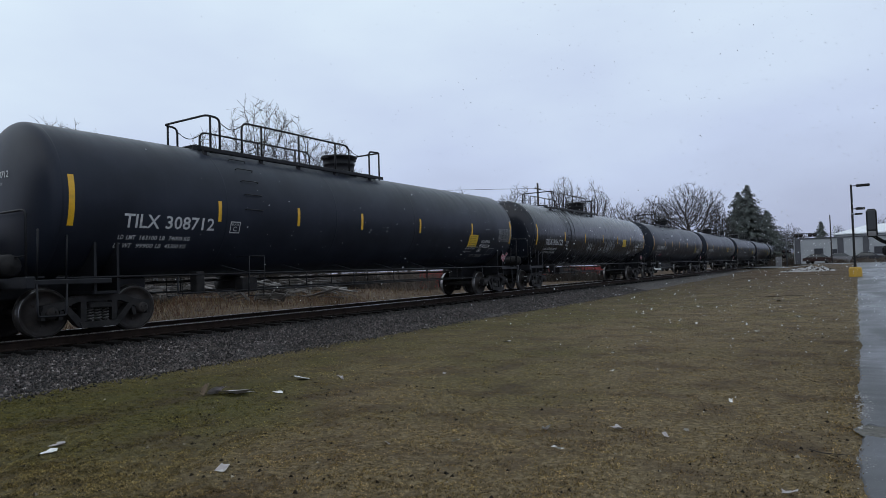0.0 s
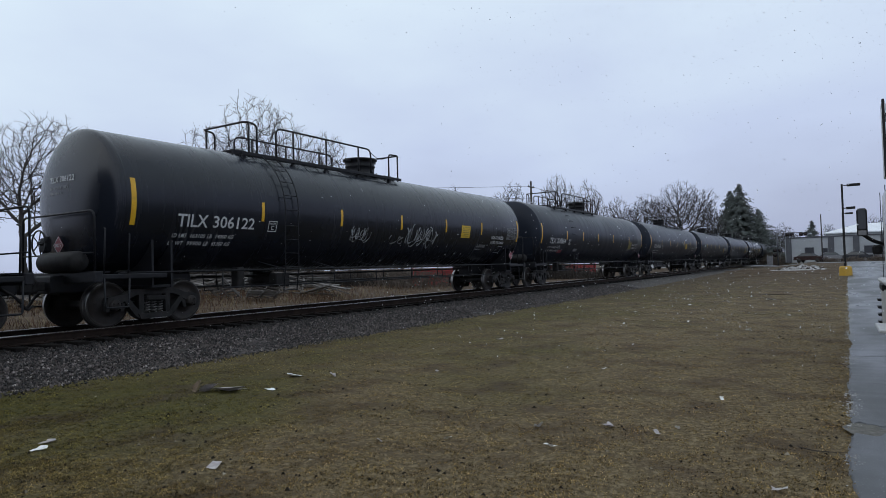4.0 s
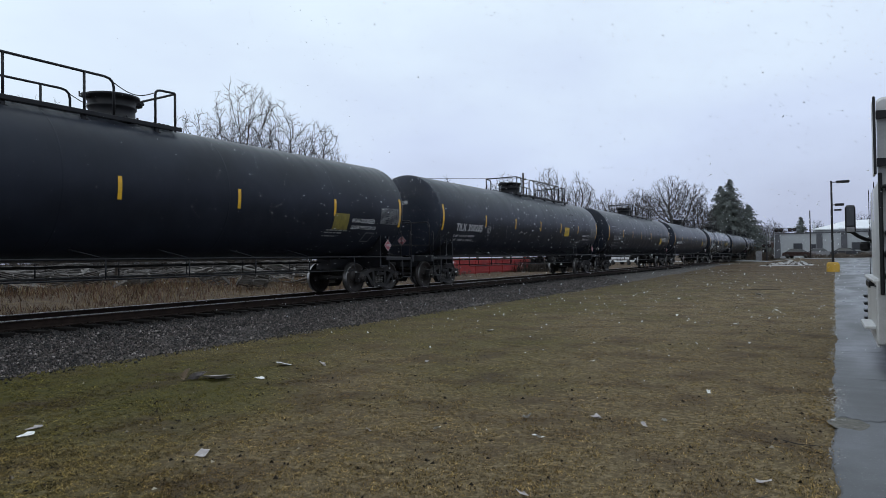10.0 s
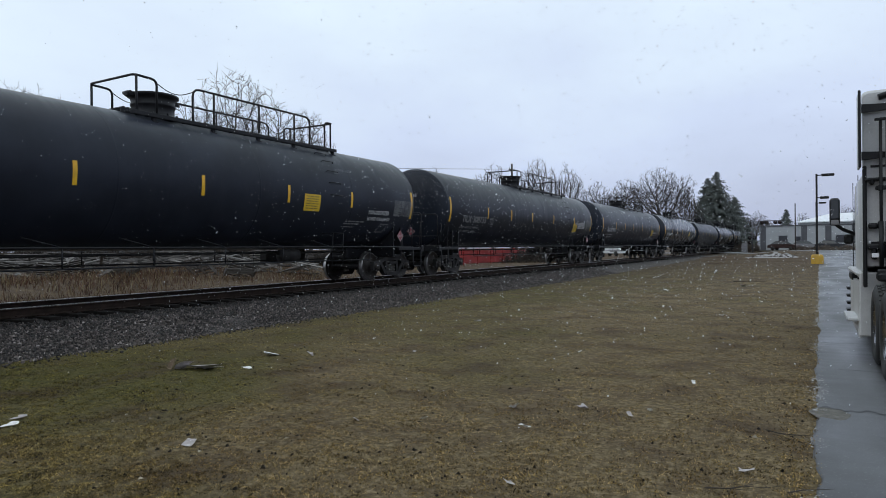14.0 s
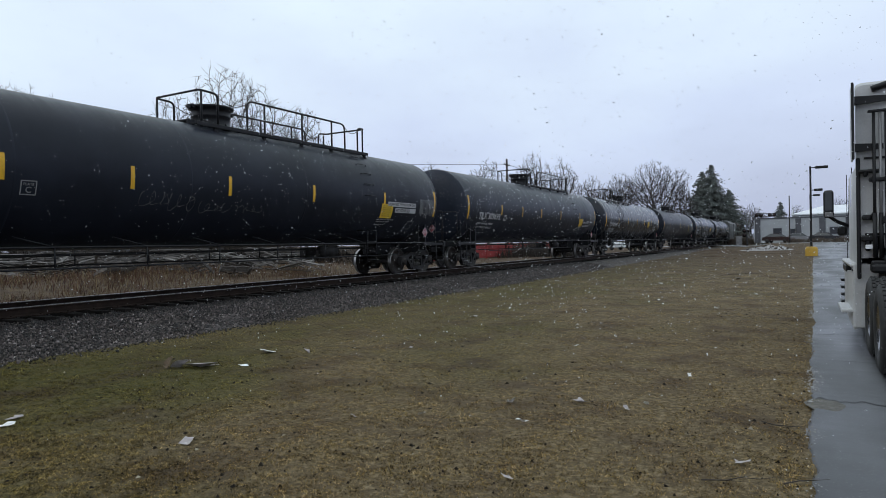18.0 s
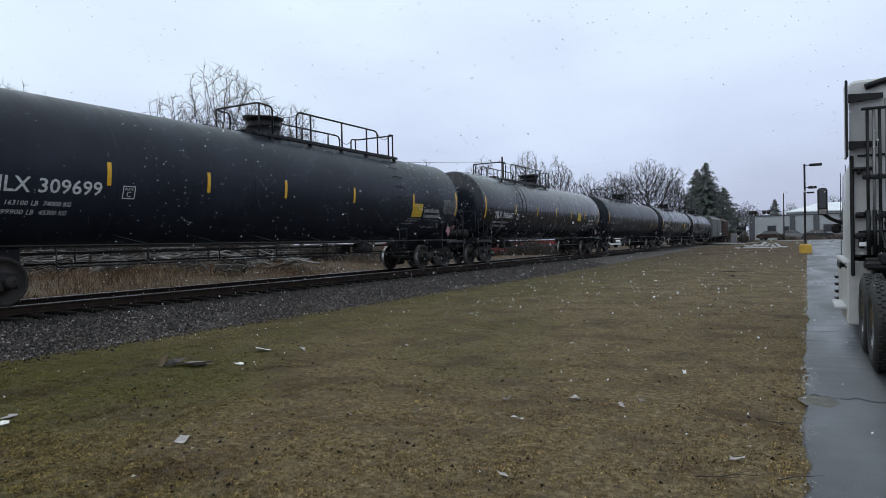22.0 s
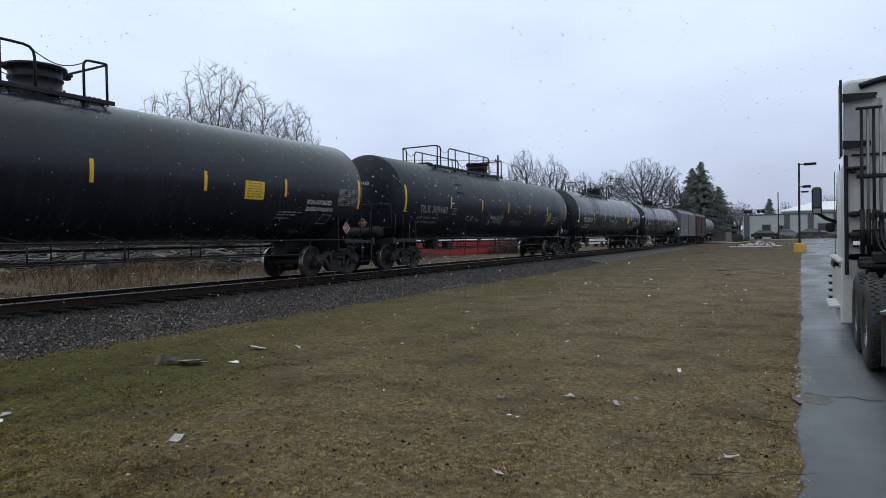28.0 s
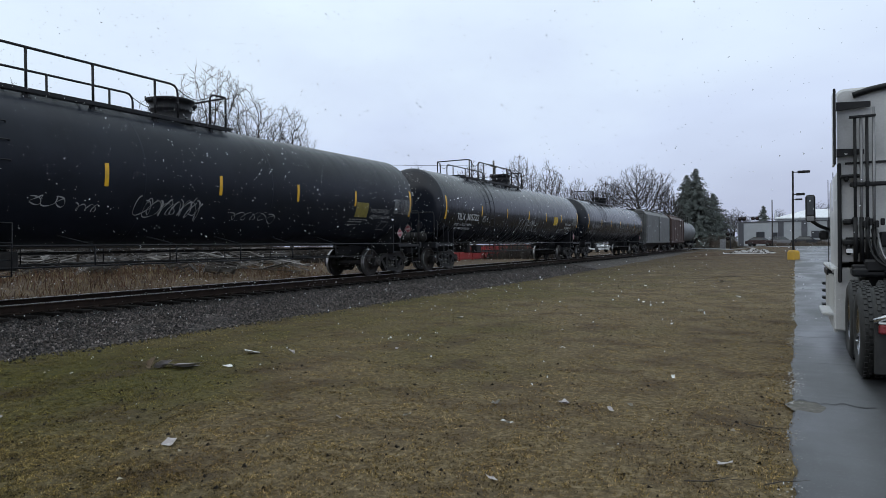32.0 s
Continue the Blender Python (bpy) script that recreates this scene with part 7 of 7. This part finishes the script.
scatter_weeds()
M_PAPER = surface("wet_white_paper", (0.80, 0.79, 0.77), 0.7, 0, 0.12, 20, 90, 0.3, 0.004)
M_PAPERGREY = surface("sodden_grey_paper", (0.40, 0.365, 0.36), 0.75, 0, 0.25, 14, 90, 0.4, 0.004)
M_CARTON = surface("sodden_brown_card", (0.13, 0.09, 0.055), 0.8, 0, 0.25, 14, 90, 0.4, 0.004)


def scrap(x, y, wide, deep, high, seed, paper, name, label, turn=None):
    """A torn and creased sheet on the grass, its outline ragged."""
    rng = random.Random(seed)
    folds = [(rng.uniform(-0.15, 0.15), rng.uniform(0, 6.28), rng.uniform(0.6, 1.2)) for _ in range(3)]
    n = 11
    edge = [rng.choice((1.0, 0.95, 0.6, 0.45, 0.8)) * rng.uniform(0.85, 1.1) for _ in range(n)]
    rings = []
    for k in (0.08, 0.4, 0.7, 1.0):
        ring = []
        for i in range(n):
            a = 6.2832 * (i + 0.3 * math.sin(i * 2.3 + seed)) / n
            q = k * (edge[i] if k > 0.5 else 0.5 + 0.5 * edge[i])
            px, py = 0.5 * q * math.cos(a), 0.5 * q * math.sin(a)
            z = sum(f * max(0.0, px * math.cos(b) + py * math.sin(b) - o) for o, b, f in folds)
            ring.append((px * wide, py * deep, 0.006 + high * (min(1.0, 1.6 * z) + 0.18 * noise.noise((px * 7, py * 7, seed)))))
        rings.append(ring)
    s = Shape()
    s.grid(rings, True, False)
    s.face(rings[0])
    s.grid([[(a, b, c - 0.003) for a, b, c in r][::-1] for r in rings], True, False)
    return whole(name, s, paper, label, "litter", "litter on the lawn", at=pose(x, y, ground_z(x, y) + 0.010, 0, 0, rng.uniform(10, 80) if turn is None else turn))


# place, width across and depth, rise of the folds, turn, sodden grey or white
LITTER = [(-7.12, 7.10, 0.27, 0.24, 0.05, 24, 0), (-6.62, 6.16, 0.20, 0.13, 0.012, 33, 0), (-6.51, 7.30, 0.12, 0.14, 0.06, 60, 1), (-4.42, 3.49, 0.14, 0.14, 0.03, 20, 1), (-2.57, 5.83, 0.10, 0.12, 0.05, 50, 0),
          (-2.20, 5.23, 0.14, 0.06, 0.03, 55, 0), (-1.95, 6.11, 0.15, 0.11, 0.035, 40, 1), (-3.14, 5.06, 0.08, 0.07, 0.02, 45, 0), (-6.40, 3.10, 0.24, 0.10, 0.03, 38, 0), (-6.62, 3.30, 0.20, 0.08, 0.025, 60, 1),
          (-6.24, 12.29, 0.22, 0.16, 0.05, 30, 1), (-1.79, 15.74, 0.13, 0.13, 0.05, 30, 0), (-2.31, 27.35, 0.42, 0.25, 0.05, 28, 0), (-1.26, 20.0, 0.17, 0.12, 0.05, 20, 0), (-1.49, 6.06, 0.08, 0.07, 0.03, 10, 1),
          (-1.36, 6.31, 0.06, 0.06, 0.03, 40, 0), (-0.42, 4.92, 0.14, 0.12, 0.03, 15, 1), (-1.78, 3.94, 0.06, 0.13, 0.03, 60, 1), (-1.20, 7.86, 0.09, 0.05, 0.03, 70, 0), (-5.31, 8.29, 0.1, 0.06, 0.02, 33, 1),
          (-3.66, 4.72, 0.07, 0.03, 0.02, 20, 1), (-3.67, 11.4, 0.09, 0.06, 0.02, 50, 0), (-4.6, 24.0, 0.2, 0.12, 0.04, 20, 0), (-3.4, 17.5, 0.1, 0.08, 0.03, 30, 0), (-3.06, 9.4, 0.11, 0.07, 0.03, 44, 0), (-5.6, 20.5, 0.14, 0.1, 0.03, 25, 0)]
for k, (x, y, w, d, h, turn, grey) in enumerate(LITTER):
    scrap(x, y, w, d, h, 60 + k, M_PAPERGREY if grey else M_PAPER, "paper_scrap", "crumpled %s paper scrap on the grass" % ("sodden grey" if grey else "white"), turn)
scrap(-7.13, 5.87, 0.58, 0.40, 0.07, 92, M_PAPERGREY, "newspaper", "sodden grey newspaper sheet spread on the grass", 34)
scrap(-7.38, 5.75, 0.26, 0.24, 0.10, 97, M_PAPERGREY, "newspaper", "crumpled grey newspaper sheet folded upright", 35)
scrap(-7.52, 5.64, 0.16, 0.18, 0.14, 93, M_CARTON, "card_scrap", "crumpled brown card beside a newspaper", 30)
M_STICK = surface("dead_twig", (0.05, 0.04, 0.032), 0.85, 0, 0.3, 8, 60, 0.3)
for pts, thin in (([(-0.62, 4.46), (-0.47, 4.50), (-0.40, 4.56), (-0.27, 4.57)], 0.005), ([(-0.14, 4.62), (-0.06, 4.69), (0.02, 4.71)], 0.005), ([(-3.0, 30.6), (-2.4, 30.9), (-1.8, 30.8)], 0.014), ([(-0.35, 6.1), (-0.25, 6.0), (-0.1, 5.98)], 0.006)):
    s = Shape()
    run = [Vector((a, b, ground_z(a, b) + 0.02 + 0.008 * k)) for k, (a, b) in enumerate(pts)]
    for k, (p, q) in enumerate(zip(run, run[1:])):
        s.rod(p, q, thin * (1 - 0.2 * k), thin * (0.8 - 0.2 * k), 5, False)
        e = (q - p).normalized() + Vector((0.35, -0.5 + k * 0.6, 0.1))
        s.rod(q, q + e * 0.07, thin * 0.5, thin * 0.25, 4, False)
    whole("fallen_twig", s, M_STICK, "dead twig lying on the lawn", "twig")


# ---- falling snow: sheets of flakes that sink and drift ----


def flake_material():
    m, t, b = nodes_of("snowflake")
    b.inputs["Base Color"].default_value = (0.88, 0.9, 0.93, 1)
    b.inputs["Roughness"].default_value = 0.7
    tr = t.nodes.new("ShaderNodeBsdfTranslucent")
    tr.inputs[0].default_value = (0.92, 0.94, 0.97, 1)
    mx = t.nodes.new("ShaderNodeMixShader")
    mx.inputs[0].default_value = 0.5
    t.links.new(b.outputs[0], mx.inputs[1])
    t.links.new(tr.outputs[0], mx.inputs[2])
    t.links.new(mx.outputs[0], t.nodes["Material Output"].inputs[0])
    return m


M_FLAKE = flake_material()
SNOW = []
HEAVY = [(0, 0.7), (3, 0.6), (5, 0.25), (7, 0.25), (8.5, 0.5), (10, 0.8), (11, 0.8), (13.5, 1.0), (15, 1.0), (19, 1.0), (21.5, 0.9), (23, 0.7), (25.5, 0.5), (27, 0.25), (28.5, 0.3), (30, 0.6), (32, 0.8), (40, 0.9)]


def heavy(t):
    for (a, p), (b, q) in zip(HEAVY, HEAVY[1:]):
        if t <= b:
            return p + (q - p) * max(0, t - a) / (b - a)
    return 1.0


def snow_sheet(seed, count, fall, drift, small, big):
    rng = random.Random(seed)
    s = Shape()
    for k in range(count):
        z = rng.uniform(-1, 8 + fall * 32)
        x, y = rng.uniform(-12.0, 3.0) - drift[0] * 32 * rng.random(), rng.uniform(3.6, 24) - drift[1] * 32 * rng.random()
        if rng.random() > heavy(max(0, (z - 2.2) / fall)):
            continue
        r = rng.uniform(small, big) * (0.6 if rng.random() < 0.6 else 1) * min(1.0, max(0.25, (y - drift[1] * -16) / 11))
        p = Vector((x, y, z))
        pts = [p + Vector((rng.gauss(0, 1), rng.gauss(0, 1), rng.gauss(0, 1))).normalized() * r * rng.uniform(0.6, 1.2) for _ in range(4)]
        for a, b, c in ((0, 1, 2), (0, 2, 3), (0, 3, 1), (1, 3, 2)):
            s.face([pts[a], pts[b], pts[c]], True)
    ob = whole("falling_snow", s, M_FLAKE, "scattered white snowflakes drifting down", "snow", kind="stuff")
    SNOW.append((ob, fall, drift))


snow_sheet(1, 52000, 1.25, (-0.35, -0.1), 0.010, 0.025)
snow_sheet(2, 52000, 1.0, (-0.55, -0.2), 0.009, 0.023)


# ---- things moving ----
# seconds, place of the first car's front coupler along the track
RUN = [
    (0, 4.95), (0.5, 2.38), (1, 0), (1.5, -2.335), (2, -4.72), (2.5, -7.14), (3, -9.66), (3.5, -12.06), (5.5, -21.4),
    (6, -23.87), (6.5, -26.25), (7, -28.67), (7.5, -31.3), (8, -33.74), (8.5, -36.13), (9, -38.54), (9.5, -40.98), (10, -43.43),
    (10.5, -45.81), (11, -48.22), (11.5, -50.61), (12, -53.0), (12.5, -55.56), (13, -57.97), (13.5, -60.37), (14, -62.76), (14.5, -65.13),
    (16.5, -74.5), (17, -76.84), (17.5, -79.24), (18, -81.57), (18.5, -83.87), (19, -86.23), (19.5, -88.66), (20, -90.97), (20.5, -93.27),
    (21, -95.58), (21.5, -97.85), (22, -100.21), (22.5, -102.52), (23, -104.73), (23.5, -106.97), (24, -109.22), (24.5, -111.51), (25, -113.78),
    (25.5, -116.05), (27.5, -124.91), (28, -127.12), (28.5, -129.29), (29, -131.44), (29.5, -133.77), (30, -135.98), (30.5, -138.17), (31, -140.32),
    (31.5, -142.4), (32, -144.48)]


def run_at(t):
    for (a, p), (b, q) in zip(RUN, RUN[1:]):
        if t <= b:
            return p + (q - p) * (t - a) / (b - a)
    return RUN[-1][1]


def motions():
    for car, mid in CARS:
        walk(car, [(t, pose(TRACK_X, s + mid, RAIL_Z)) for t, s in RUN])
    times = [k * 0.1333333 for k in range(241)]
    for axle, y in SPINNING:
        base = axle.matrix_basis.translation.copy()
        first = run_at(0)
        walk(axle, [(t, pose(base.x, base.y, base.z, math.degrees((first - run_at(t)) / 0.457), 0, 0)) for t in times])
    for sheet, fall, drift in SNOW:
        walk(sheet, [(t, pose(drift[0] * t, drift[1] * t, -fall * t)) for t in (0.0, 8.0, 16.0, 24.0, 32.0)])


motions()
